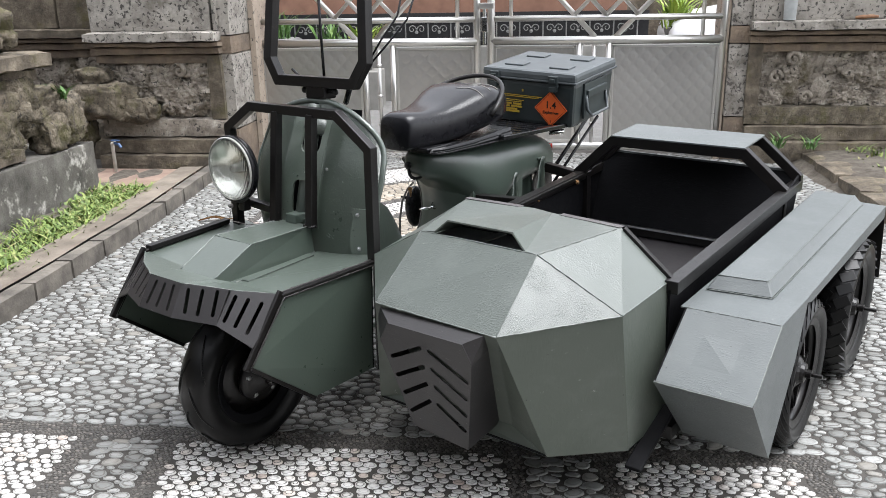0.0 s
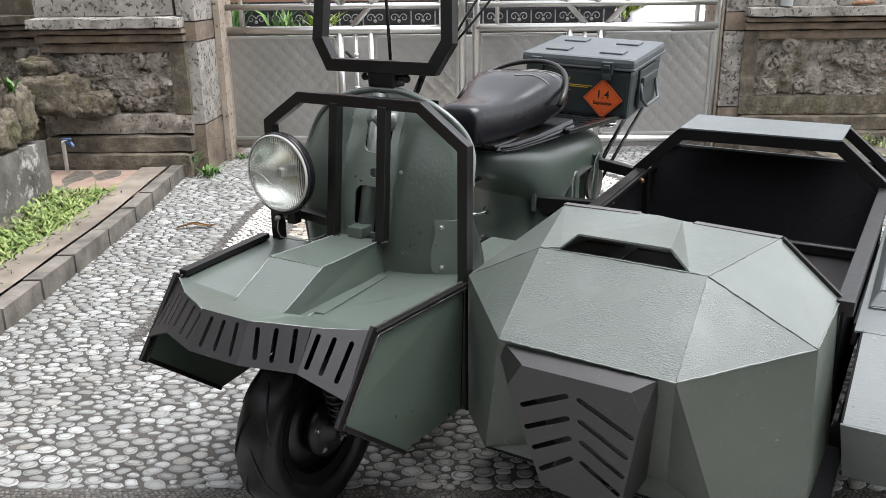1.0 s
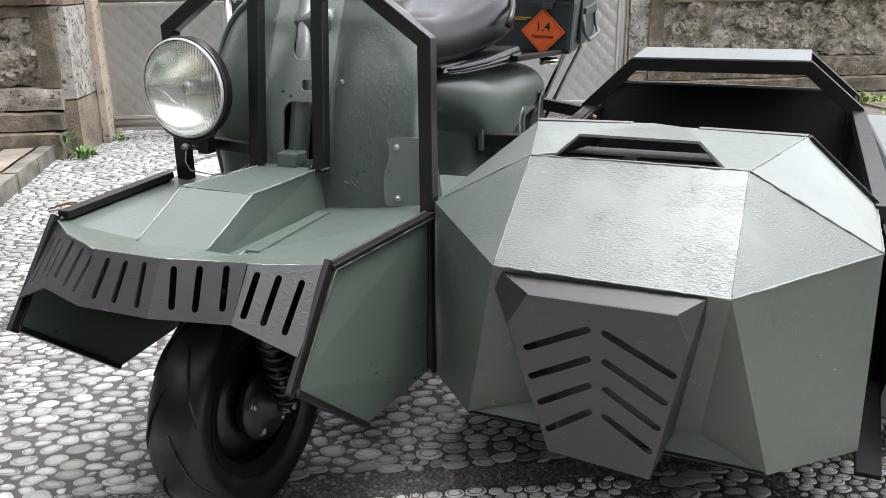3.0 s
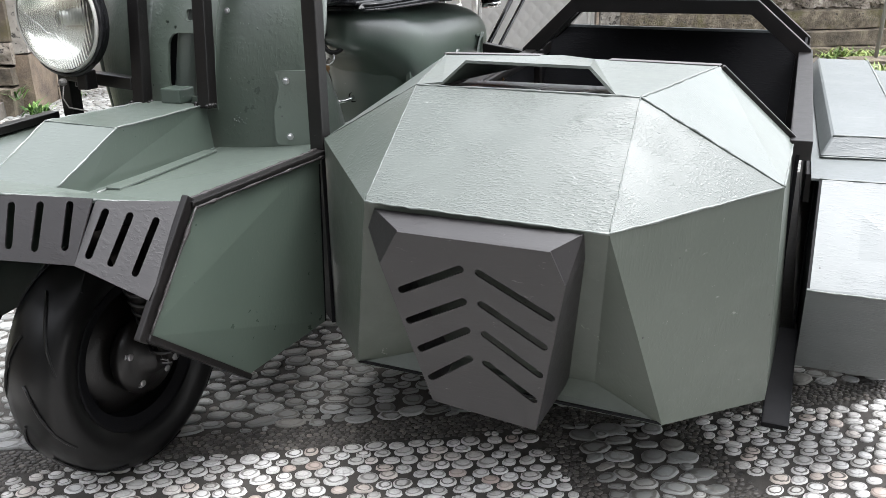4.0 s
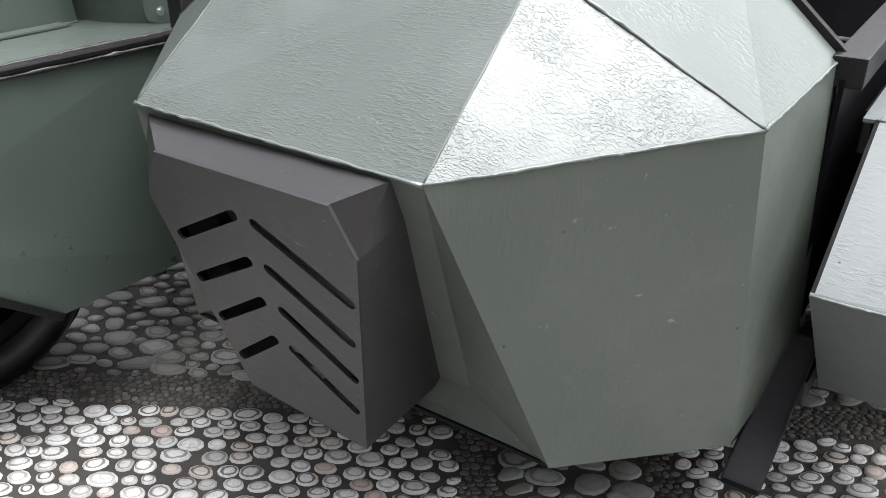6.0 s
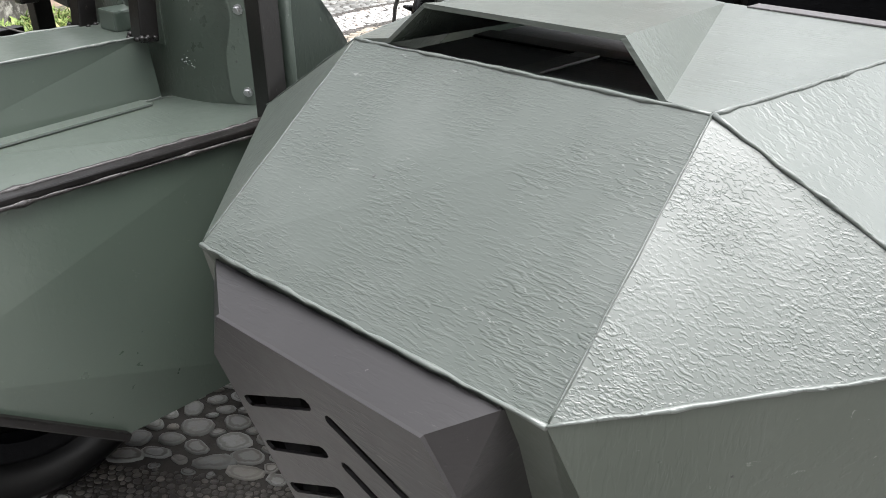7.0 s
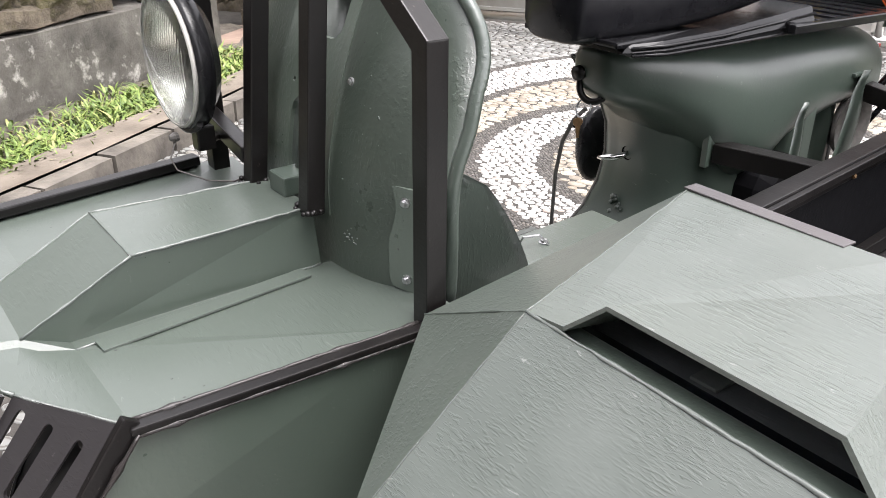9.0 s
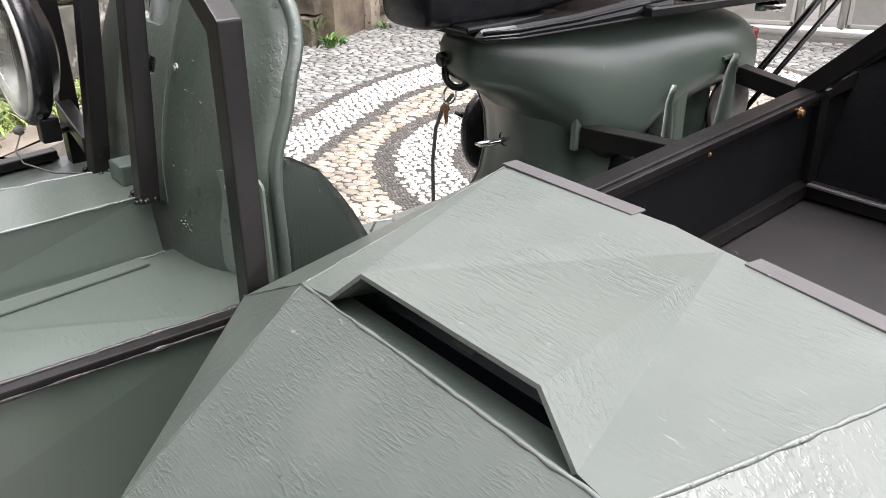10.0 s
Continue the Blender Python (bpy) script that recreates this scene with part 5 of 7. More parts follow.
for i in range(16):
    bmesh.ops.create_icosphere(bm, subdivisions=1, radius=rng.uniform(0.0035, 0.0075), matrix=Matrix.Translation((-0.710 + rng.gauss(0, 0.007), 0.972 + rng.gauss(0, 0.004), 0.368 + rng.gauss(0, 0.016))))
tagged(part("weld_blob", bm, GREEN, body, smooth=True), kind="stuff")

# seat
def seat_ring(u, w, zt, zb, n=26):
    out = []
    for i in range(n):
        a = 2 * math.pi * i / n
        ca, sa = math.cos(a), math.sin(a)
        out.append((MID + math.copysign(abs(ca) ** 0.5, ca) * w, u, (zt + zb) / 2 + math.copysign(abs(sa) ** (0.45 if sa < 0 else 0.62), sa) * (zt - zb) / 2))
    return out


st = [(0.742, 0.058, 0.818, 0.716), (0.748, 0.064, 0.826, 0.712), (0.775, 0.071, 0.832, 0.710), (0.83, 0.082, 0.830, 0.710), (0.90, 0.098, 0.834, 0.714), (0.97, 0.118, 0.850, 0.722),
      (1.04, 0.140, 0.874, 0.735), (1.10, 0.152, 0.889, 0.748), (1.16, 0.150, 0.887, 0.758), (1.20, 0.134, 0.870, 0.772), (1.218, 0.095, 0.842, 0.79)]
bm = bmesh.new()
loft(bm, [seat_ring(*s) for s in st])
seat = part("seat", bm, VINYL, car, "glossy black vinyl saddle", smooth=True)


def seat_top(u, x):
    for a, c in zip(st, st[1:]):
        if a[0] <= u <= c[0]:
            t = (u - a[0]) / (c[0] - a[0])
            w, zt, zb = (a[k] + (c[k] - a[k]) * t for k in (1, 2, 3))
            ca = min(1.0, abs(x) / w) ** 2
            return (MID + x, u, (zt + zb) / 2 + (zt - zb) / 2 * max(0.0, 1 - ca * ca) ** 0.31 + 0.0006)


for u in (1.055, 1.10, 1.145):
    bm = bmesh.new()
    tube(bm, [seat_top(u + 0.02 - 0.25 * abs(x - 0.06), x) for x in [0.015 + 0.115 * i / 12 for i in range(13)]], 0.0015, 6)
    part("seat_piping", bm, PLINTH, seat, smooth=True)
bm = bmesh.new()
tube(bm, [(MID + 0.170 * math.cos(a), 1.05 + 0.20 * math.sin(a), 0.80 + 0.105 * math.sin(a) ** 0.8) for a in [math.pi * i / 18 for i in range(19)]], 0.008, 8)
part("grab_rail", bm, BLACK, car, smooth=True)
bm = bmesh.new()
box(bm, (MID - 0.09, 0.80, 0.700), (MID + 0.085, 1.20, 0.712), 0.004)
box(bm, (MID - 0.10, 0.78, 0.712), (MID + 0.10, 1.12, 0.722), 0.004)
part("seat_base", bm, PLASTIC, car)
bm = bmesh.new()
tray = [(0.795, 0.094, 0.703, 0.708), (0.805, 0.104, 0.699, 0.716), (0.86, 0.124, 0.698, 0.718), (0.98, 0.140, 0.699, 0.722), (1.10, 0.151, 0.699, 0.732), (1.20, 0.156, 0.697, 0.738)]
loft(bm, [[(MID - w, u, z0), (MID + w, u, z0), (MID + w + 0.004, u, z0 + 0.4 * (z1 - z0)), (MID + w - 0.006, u, z1), (MID - w + 0.006, u, z1), (MID - w - 0.004, u, z0 + 0.4 * (z1 - z0))] for u, w, z0, z1 in tray])
tray_ob = part("seat_tray", bm, PLASTIC, car, "glossy black moulded tray")
for lift, grow in ((0.10, 0.003), (0.72, 0.002)):
    bm = bmesh.new()
    tube(bm, [(MID + w + grow, u, z0 + lift * (z1 - z0)) for u, w, z0, z1 in tray[1:]], 0.0028, 8)
    part("tray_rib", bm, PLASTIC, tray_ob, smooth=True)
rack = new("rack")
rack.parent = car
bm = bmesh.new()
for p, q in (((MID - 0.17, 1.12, 0.712), (MID - 0.17, 1.66, 0.690)), ((MID + 0.17, 1.12, 0.712), (MID + 0.17, 1.66, 0.690)), ((MID - 0.17, 1.13, 0.712), (MID + 0.17, 1.13, 0.712)), ((MID - 0.17, 1.65, 0.690), (MID + 0.17, 1.65, 0.690))):
    beam(bm, p, q, 0.016, 0.016, (0, 0, 1), 0.003, 0.006)
part("rack_frame", bm, PLASTIC, rack)
sheet("rack_tray", [(MID - 0.16, 1.14, 0.7035), (MID + 0.16, 1.14, 0.7035), (MID + 0.16, 1.64, 0.6835), (MID - 0.16, 1.64, 0.6835)], PLASTIC, (MID, 1.4, 0), 0.003, rack)
for i in range(9):
    u = 1.17 + i * 0.055
    bm = bmesh.new()
    box(bm, (MID - 0.165, u - 0.012, 0.704 - (u - 1.12) * 0.04), (MID + 0.165, u + 0.012, 0.711 - (u - 1.12) * 0.04), 0.002)
    part("rack_slat", bm, PLASTIC, rack)
bm = bmesh.new()
tube(bm, [(MID + 0.06, 1.60, 0.44), (MID + 0.105, 1.90, 0.690)], 0.008, 8)
tube(bm, [(MID + 0.085, 1.60, 0.42), (MID + 0.155, 1.88, 0.690)], 0.006, 8)
tube(bm, [(MID - 0.10, 1.58, 0.44), (MID - 0.15, 1.90, 0.690)], 0.008, 8)
part("rack_stay", bm, PLASTIC, rack, smooth=True)
bm = bmesh.new()
box(bm, (MID - 0.04, 1.648, 0.545), (MID + 0.06, 1.675, 0.60), 0.008)
part("tail_lamp", bm, RED, car)
bm = bmesh.new()
tube(bm, [(MID + 0.105, 1.56, 0.665), (MID + 0.150, 1.595, 0.664)], 0.012, 8)
part("indicator", bm, CHROME, car, smooth=True)

# equipment box on the rack
ebox = thing("equipment_box", VEH @ pose(-0.668, 1.735, 0.706, 5.5, 2.5, 2.0), "grey plastic box with orange hazard diamond on the scooter rack", "box")
bw, bd, bh = 0.395, 0.36, 0.172
bm = bmesh.new()
vs = box(bm, (-bw / 2, -bd / 2, 0), (bw / 2, bd / 2, bh), 0.016)
for v in bm.verts:
    k = 0.94 + 0.06 * v.co.z / bh
    v.co.x *= k
    v.co.y *= k
part("box_body", bm, BOXGREY, ebox)
bm = bmesh.new()
box(bm, (-bw / 2 - 0.008, -bd / 2 - 0.008, bh), (bw / 2 + 0.008, bd / 2 + 0.008, bh + 0.042), 0.014)
box(bm, (-bw / 2 - 0.011, -bd / 2 - 0.011, bh + 0.002), (bw / 2 + 0.011, bd / 2 + 0.011, bh + 0.010), 0.003)
lid = part("lid", bm, BOXLID, ebox, "dusty grey lid")
for x in (-0.10, 0.10):
    for y in (-0.09, 0.09):
        bm = bmesh.new()
        box(bm, (x - 0.042, y - 0.032, bh + 0.041), (x + 0.042, y + 0.032, bh + 0.048), 0.003)
        part("lid_pad", bm, BOXLID, lid)
for x in (-0.145, 0.115):
    bm = bmesh.new()
    box(bm, (x - 0.020, -bd / 2 - 0.022, bh - 0.012), (x + 0.020, -bd / 2 - 0.004, bh + 0.030), 0.003)
    box(bm, (x - 0.014, -bd / 2 - 0.026, bh - 0.030), (x + 0.014, -bd / 2 - 0.002, bh - 0.010), 0.003)
    box(bm, (x - 0.011, -bd / 2 - 0.030, bh + 0.006), (x + 0.011, -bd / 2 - 0.018, bh + 0.022), 0.002)
    part("latch", bm, BOXGREY, ebox)
bm = bmesh.new()
box(bm, (bw / 2 - 0.004, -0.10, 0.025), (bw / 2 + 0.006, 0.10, bh - 0.01), 0.003)
box(bm, (bw / 2 + 0.004, -0.085, 0.105), (bw / 2 + 0.016, 0.085, 0.135), 0.004)
part("handle_plate", bm, BOXGREY, ebox)
bm = bmesh.new()
tube(bm, [(bw / 2 + 0.006, -0.085, 0.115), (bw / 2 + 0.014, -0.09, 0.06), (bw / 2 + 0.026, -0.07, 0.035), (bw / 2 + 0.028, 0.07, 0.035), (bw / 2 + 0.014, 0.09, 0.06), (bw / 2 + 0.006, 0.085, 0.115)], 0.006, 8)
part("carry_handle", bm, BOXLID, ebox, smooth=True)
fm = Matrix.Translation((0, -bd / 2 - 0.0005, 0)) @ pose(0, 0, 0, 90 + 0.0, 0, 0) 
sm = fm @ Matrix.Translation((0.100, 0.072, 0.0012)) @ pose(0, 0, 0, 0, 0, 45)
bm = bmesh.new()
box(bm, (-0.050, -0.050, -0.001), (0.050, 0.050, 0.0015), 0, sm)
sticker = part("hazard_label", bm, ORANGE, ebox, "orange diamond reading 1.4 Explosives")
bm = bmesh.new()
for s in (1, -1):
    box(bm, (-0.0465, s * 0.0455 - 0.0007, 0.0014), (0.0465, s * 0.0455 + 0.0007, 0.0019), 0, sm)
    box(bm, (s * 0.0455 - 0.0007, -0.0465, 0.0014), (s * 0.0455 + 0.0007, 0.0465, 0.0019), 0, sm)
part("label_border", bm, INK, sticker)


def lettering(name, text, size, m, mat, parent):
    cu = bpy.data.curves.new(name, 'FONT')
    cu.body, cu.size, cu.align_x, cu.align_y, cu.extrude, cu.offset = text, size, 'CENTER', 'CENTER', 0.0003, 0.0004
    tmp = bpy.data.objects.new(name, cu)
    dg = bpy.context.evaluated_depsgraph_get()
    scene.collection.objects.link(tmp)
    me = bpy.data.meshes.new_from_object(tmp.evaluated_get(bpy.context.evaluated_depsgraph_get()))
    bpy.data.objects.remove(tmp)
    me.transform(m)
    me.materials.clear()
    me.materials.append(mat)
    ob = new(name, me)
    ob.parent = parent
    return ob


flm = fm @ Matrix.Translation((0.100, 0.072, 0.0032))
lettering("label_number", "1.4", 0.040, flm @ Matrix.Translation((0, 0.014, 0)), INK, sticker)
lettering("label_word", "Explosives", 0.0165, flm @ Matrix.Translation((0, -0.015, 0)), INK, sticker)
lettering("label_class", "1", 0.014, flm @ Matrix.Translation((0, -0.050, 0)), INK, sticker)
bm = bmesh.new()
for z, x0, x1 in ((0.112, -0.11, 0.06), (0.106, -0.11, 0.045), (0.092, -0.115, -0.02), (0.085, -0.115, -0.03), (0.076, -0.118, -0.075), (0.076, -0.068, -0.03), (0.066, -0.118, -0.085), (0.066, -0.078, -0.028), (0.055, -0.118, -0.05), (0.046, -0.11, -0.04)):
    hgt = 0.0014 if z > 0.08 else 0.0036
    box(bm, (x0, z - hgt, -0.001), (x1, z + hgt, 0.0012), 0, fm @ Matrix.Translation((0, 0, 0)))
box(bm, (-0.028, 0.128, -0.001), (-0.022, 0.138, 0.0012), 0, fm)
part("stencil_bars", bm, YELLOW, ebox)


# ---- the court: pebble paving, kerb, beds, walls and gate ----
bm = bmesh.new()
bmesh.ops.create_grid(bm, x_segments=40, y_segments=40, size=60)
ground = solid("ground", bm, GROUT, "dark mortar ground set with a pebble mosaic", "ground", kind="structure")

RING, ARCH = (-0.07, 4.34), (-0.175, 4.62)


def paving(x, y):
    """Which stones lie at a place: w white, g grey courses, b beige, d small dark ones."""
    if y < 2.26:
        if y > 2.19:
            return 'd' if -1.95 < x < 1.02 else 'g'
        for x0, x1 in ((-1.05, -0.99), (-0.80, -0.745), (0.165, 0.215), (0.405, 0.455), (0.935, 0.99)):
            if x0 < x - (y - 2.19) * -0.12 < x1:
                return 'd'
        xs = x + (y - 2.19) * 0.12
        if -0.99 < xs < -0.80 or 0.215 < xs < 0.405 or xs > 0.99:
            return 'g'
        return 'w'
    if y > 3.1:
        # a ring, and a wider arch round it that runs straight towards smaller y
        da = math.hypot(x - RING[0], y - RING[1])
        ex, ey = abs(x - ARCH[0]), max(0.0, y - ARCH[1])

        def within(w, h):
            return math.hypot(ex / w, ey / h) < 1.0
        if 0.56 < da < 0.765 or (within(1.115, 1.42) and not within(0.91, 0.98)):
            return 'w'
        if 0.508 < da < 0.830 or (within(1.165, 1.47) and not within(0.86, 0.93)):
            return 'd'
        if within(0.91, 0.98):
            return 'b'
    return 'g'


from mathutils import kdtree
prng = random.Random(11)
LONG = {'w': 1.42, 'g': 1.5, 'b': 1.45, 'd': 1.25}
SIZES = {'w': (0.0122,), 'g': (0.0175, 0.0155, 0.0135, 0.0115, 0.0095, 0.0075), 'b': (0.0175, 0.0155, 0.0135, 0.0115, 0.009), 'd': (0.0050,)}
TRIES = {'g': 3600, 'b': 2300}


def rows_of(kind, zones):
    """Stones of one sort laid in close, uneven rows."""
    ax, r, out = LONG[kind], SIZES[kind][0], []
    for x0, x1, y0, y1 in zones:
        dy, dx = r * 1.80, r * 2.05 * ax
        for j in range(int((y1 - y0) / dy) + 1):
            for i in range(int((x1 - x0) / dx) + 2):
                x = x0 + (i + 0.5 * (j % 2)) * dx + prng.gauss(0, 0.15) * dx + 0.006 * noise.noise(V((0.0, j * 0.3, i * 0.05)))
                y = y0 + j * dy + prng.gauss(0, 0.13) * dy + 0.02 * noise.noise(V((x * 2.5, j * 0.11, 4.0)))
                if paving(x, y) == kind and prng.random() > 0.012:
                    out.append((x, y, kind, r * prng.choice((0.72, 0.88, 0.95, 1.0, 1.05, 1.12, 1.2))))
    return out


def scatter(kind):
    """Stones of mixed sizes thrown where they fit, the large ones first."""
    ax = LONG[kind]
    cellw = SIZES[kind][0] * 2.0
    cells, out = {}, []
    zone = {'w': [(-1.82, 2.35, 0.3, 2.2), (-1.32, 1.0, 3.1, 6.1)], 'g': [(-1.98, 2.3, 0.3, 6.45)], 'b': [(-1.1, 0.8, 3.1, 5.75)],
            'd': [(-1.96, 1.05, 2.18, 2.27), (-1.1, -0.6, 0.3, 2.2), (0.1, 0.75, 0.3, 2.2), (0.9, 1.3, 0.3, 2.2), (-1.38, 1.05, 3.1, 6.15)]}[kind]
    if kind in 'wd':
        return rows_of(kind, zone)
    for x0, x1, y0, y1 in zone:
        share = (x1 - x0) * (y1 - y0)
        for n, r in enumerate(SIZES[kind]):
            for _ in range(int(share * TRIES[kind] * (0.35 + 0.25 * n))):
                x, y = prng.uniform(x0, x1), prng.uniform(y0, y1)
                if paving(x, y) != kind:
                    continue
                X, Y = x / ax, y
                ci, cj = int(X // cellw), int(Y // cellw)
                ok = True
                for a in (ci - 1, ci, ci + 1):
                    for c in (cj - 1, cj, cj + 1):
                        for u, v, q in cells.get((a, c), ()):
                            if (u - X) ** 2 + (v - Y) ** 2 < ((r + q) * 0.97) ** 2:
                                ok = False
                                break
                        if not ok:
                            break
                    if not ok:
                        break
                if ok:
                    cells.setdefault((ci, cj), []).append((X, Y, r))
                    out.append((x, y, kind, r))
    return out


sites = []
for kind in 'wgbd':
    sites += scatter(kind)
kd = kdtree.KDTree(len(sites))
for i, s in enumerate(sites):
    kd.insert((s[0], s[1], 0), i)
kd.balance()
NA = 12
ang = np.arange(NA) * 2 * np.pi / NA
cosd = np.cos(ang), np.sin(ang)
P = np.array([(s[0], s[1]) for s in sites])
KINDS = np.array([s[2] for s in sites])
RR = np.array([s[3] for s in sites])
AX = np.array([LONG[s[2]] for s in sites])
nb = np.array([[k[1] for k in kd.find_n((s[0], s[1], 0), 15)][1:] for s in sites])
dv = P[nb] - P[:, None, :]
dv[:, :, 0] /= AX[:, None]
dl = np.linalg.norm(dv, axis=2)
# distance to the border with each neighbour, shared by size
proj = (dv[:, :, 0:1] * cosd[0] + dv[:, :, 1:2] * cosd[1]) / dl[:, :, None]
half = dl * (RR[:, None] / (RR[:, None] + RR[nb]))
rad = np.where(proj > 0.05, half[:, :, None] / np.maximum(proj, 0.05), 1.0).min(axis=1)
capk = np.select([KINDS == 'w', KINDS == 'g', KINDS == 'b'], [1.35, 1.95, 1.60], 1.25)
rad = np.minimum(rad, (RR * capk)[:, None])
prs = np.random.RandomState(3)
slim, turn = prs.uniform(0.0, 1.0, len(sites)) * np.where(KINDS == 'g', 0.50, np.where(KINDS == 'w', 0.26, 0.24)), prs.uniform(0, np.pi, len(sites))
rad *= 1 - slim[:, None] * np.sin(ang[None, :] - turn[:, None]) ** 2
rad *= prs.uniform(0.96, 1.04, rad.shape)
for _ in range(2):
    soft = np.where(KINDS == 'w', 0.25, 0.12)[:, None]
    rad = rad * (1 - 2 * soft) + (np.roll(rad, 1, 1) + np.roll(rad, -1, 1)) * soft
gap = np.select([KINDS == 'w', KINDS == 'g', KINDS == 'b'], [0.0017, 0.0014, 0.0012], 0.0007)
rad = np.maximum(rad * 0.86 + (np.roll(rad, 1, 1) + np.roll(rad, -1, 1)) * 0.07 - gap[:, None], 0.002)
hgt = prs.uniform(0.0025, 0.005, len(sites)) * np.where(KINDS == 'd', 0.5, 1.0)


def pebble_mesh(idx):
    """Vertices and faces of the stones in idx, each a low dome with a worn flat top."""
    vs, fs = [], []
    n = len(idx)
    X, Y = P[idx, 0][:, None], P[idx, 1][:, None]
    r, ax = rad[idx], AX[idx][:, None]
    h = hgt[idx][:, None]
    tilt = prs.uniform(-0.06, 0.06, (n, 2))
    rings = []
    for k, z in ((1.0, -0.25), (0.94, 0.70), (0.80, 0.98)):
        x, y = X + r * ax * k * cosd[0], Y + r * k * cosd[1]
        zz = h * z + (r * k * cosd[0]) * tilt[:, 0:1] + (r * k * cosd[1]) * tilt[:, 1:2]
        rings.append(np.stack([x, y, zz], axis=2))
    top = np.stack([X, Y, h], axis=2)
    allv = np.concatenate(rings + [top], axis=1).reshape(-1, 3)
    per = NA * 3 + 1
    for q in range(n):
        o = q * per
        for k in range(NA):
            k2 = (k + 1) % NA
            fs.append((o + k, o + k2, o + NA + k2, o + NA + k))
            fs.append((o + NA + k, o + NA + k2, o + 2 * NA + k2, o + 2 * NA + k))
            fs.append((o + 2 * NA + k, o + 2 * NA + k2, o + 3 * NA))
    return allv.tolist(), fs


def pebble_object(name, idx, mat):
    v, f = pebble_mesh(np.array(idx))
    me = bpy.data.meshes.new(name)
    me.from_pydata(v, [], f)
    wn_ = me.attributes.new("worn", 'FLOAT', 'POINT')
    wn_.data.foreach_set("value", ([1.0] * NA + [0.93] * NA + [0.62] * NA + [0.0]) * len(idx))
    me.polygons.foreach_set("use_smooth", [True] * len(me.polygons))
    me.materials.append(mat)
    ob = new(name, me)
    ob.parent = ground
    return ob


PEBM = {'w': PEB_WHITE, 'g': PEB_GREY, 'b': PEB_BEIGE, 'd': PEB_DARK}
near = [i for i, s in enumerate(sites) if s[2] == 'w' and -0.72 < s[0] < 0.16 and 1.72 < s[1] < 2.19][:300]
nearset = set(near)
for kind in 'wgbd':
    ob = pebble_object("pebbles", [i for i, s in enumerate(sites) if s[2] == kind and i not in nearset], PEBM[kind])
    tagged(ob, {'w': "white river pebbles set in bands", 'g': "grey river pebbles in courses", 'b': "beige river pebbles", 'd': "small dark pebbles in border lines"}[kind], kind="stuff")

# the old walls stand a little off the drive
OLD = Matrix.Translation((-0.085, 0, 0)) @ Matrix.Diagonal((1, 1, 1.035, 1))


# kerb of cut blocks and the planted strip along the side wall
def kx(y):
    return -1.795 - 0.03 * max(0.0, y - 3.3) - 0.05 * max(0.0, y - 4.4)


krng = random.Random(4)
kerb = thing("kerb", Matrix(), "weathered concrete kerb blocks beside the pebble drive", "kerb", kind="structure")
y = 1.2
while y < 5.45:
    L = krng.uniform(0.27, 0.40)
    bm = bmesh.new()
    x0, x1 = kx(y), kx(y + L)
    rough_block(bm, (-0.075, 0, -0.05), (0.0, L - 0.012, 0.086 + krng.uniform(-0.002, 0.002)), 0.05, 0.002, y, 6)
    bmesh.ops.transform(bm, matrix=Matrix.Translation((x0, y, 0)) @ Matrix.Rotation(-math.atan2(x1 - x0, L), 4, 'Z'), verts=bm.verts)
    part("kerb_block", bm, KERB, kerb)
    y += L
bm = bmesh.new()
rows = []
for j in range(34):
    yy = 1.2 + j * 0.13
    x1 = kx(yy) - 0.086
    rows.append([bm.verts.new((x1 - 0.16 * i / 4, yy, 0.087 + 0.004 * noise.noise(V((i * 0.8, yy * 3, 2))) - 0.004 * i / 4)) for i in range(5)])
for a, c in zip(rows, rows[1:]):
    for i in range(4):
        bm.faces.new((a[i], a[i + 1], c[i + 1], c[i]))
solid("path_edge", bm, simple("dusty_brown_cement", (0.115, 0.096, 0.076), (0.235, 0.20, 0.162), 5, 0.9, bump_s=0.4, bump_d=0.004, bscale=70), "dusty cement edging behind the kerb", "path", kind="structure", smooth=True)
bm = bmesh.new()
rows = []
for j in range(40):
    yy = 0.8 + j * 0.12
    rows.append([bm.verts.new((kx(yy) - 0.20 - 0.75 * i / 10, yy, 0.055 + 0.02 * noise.noise(V((i * 0.5, yy * 4, 7))) + 0.012 * i / 10)) for i in range(11)])
for a, c in zip(rows, rows[1:]):
    for i in range(10):
        bm.faces.new((a[i], a[i + 1], c[i + 1], c[i]))
solid("soil_bed", bm, SOIL, "bare soil of the planted strip", "soil", kind="structure", smooth=True)


def blades(bm, x, y, z, n, h, spread, r, lean=0.5, width=0.006):
    for _ in range(n):
        a = r.uniform(0, 6.283)
        bx, by = x + r.gauss(0, spread), y + r.gauss(0, spread)
        hh = h * r.uniform(0.5, 1.2)
        ln = lean * r.uniform(0.3, 1.3) * hh
        d, s = V((math.cos(a), math.sin(a), 0)), V((-math.sin(a), math.cos(a), 0)) * width * r.uniform(0.7, 1.4)
        p0, p1, p2 = V((bx, by, z)), V((bx, by, z + hh * 0.65)) + d * ln * 0.4, V((bx, by, z + hh * 0.95)) + d * ln
        q = [bm.verts.new(p) for p in (p0 - s * 0.6, p0 + s * 0.6, p1 + s, p1 - s, p2)]
        bm.faces.new((q[0], q[1], q[2], q[3]))
        bm.faces.new((q[3], q[2], q[4]))


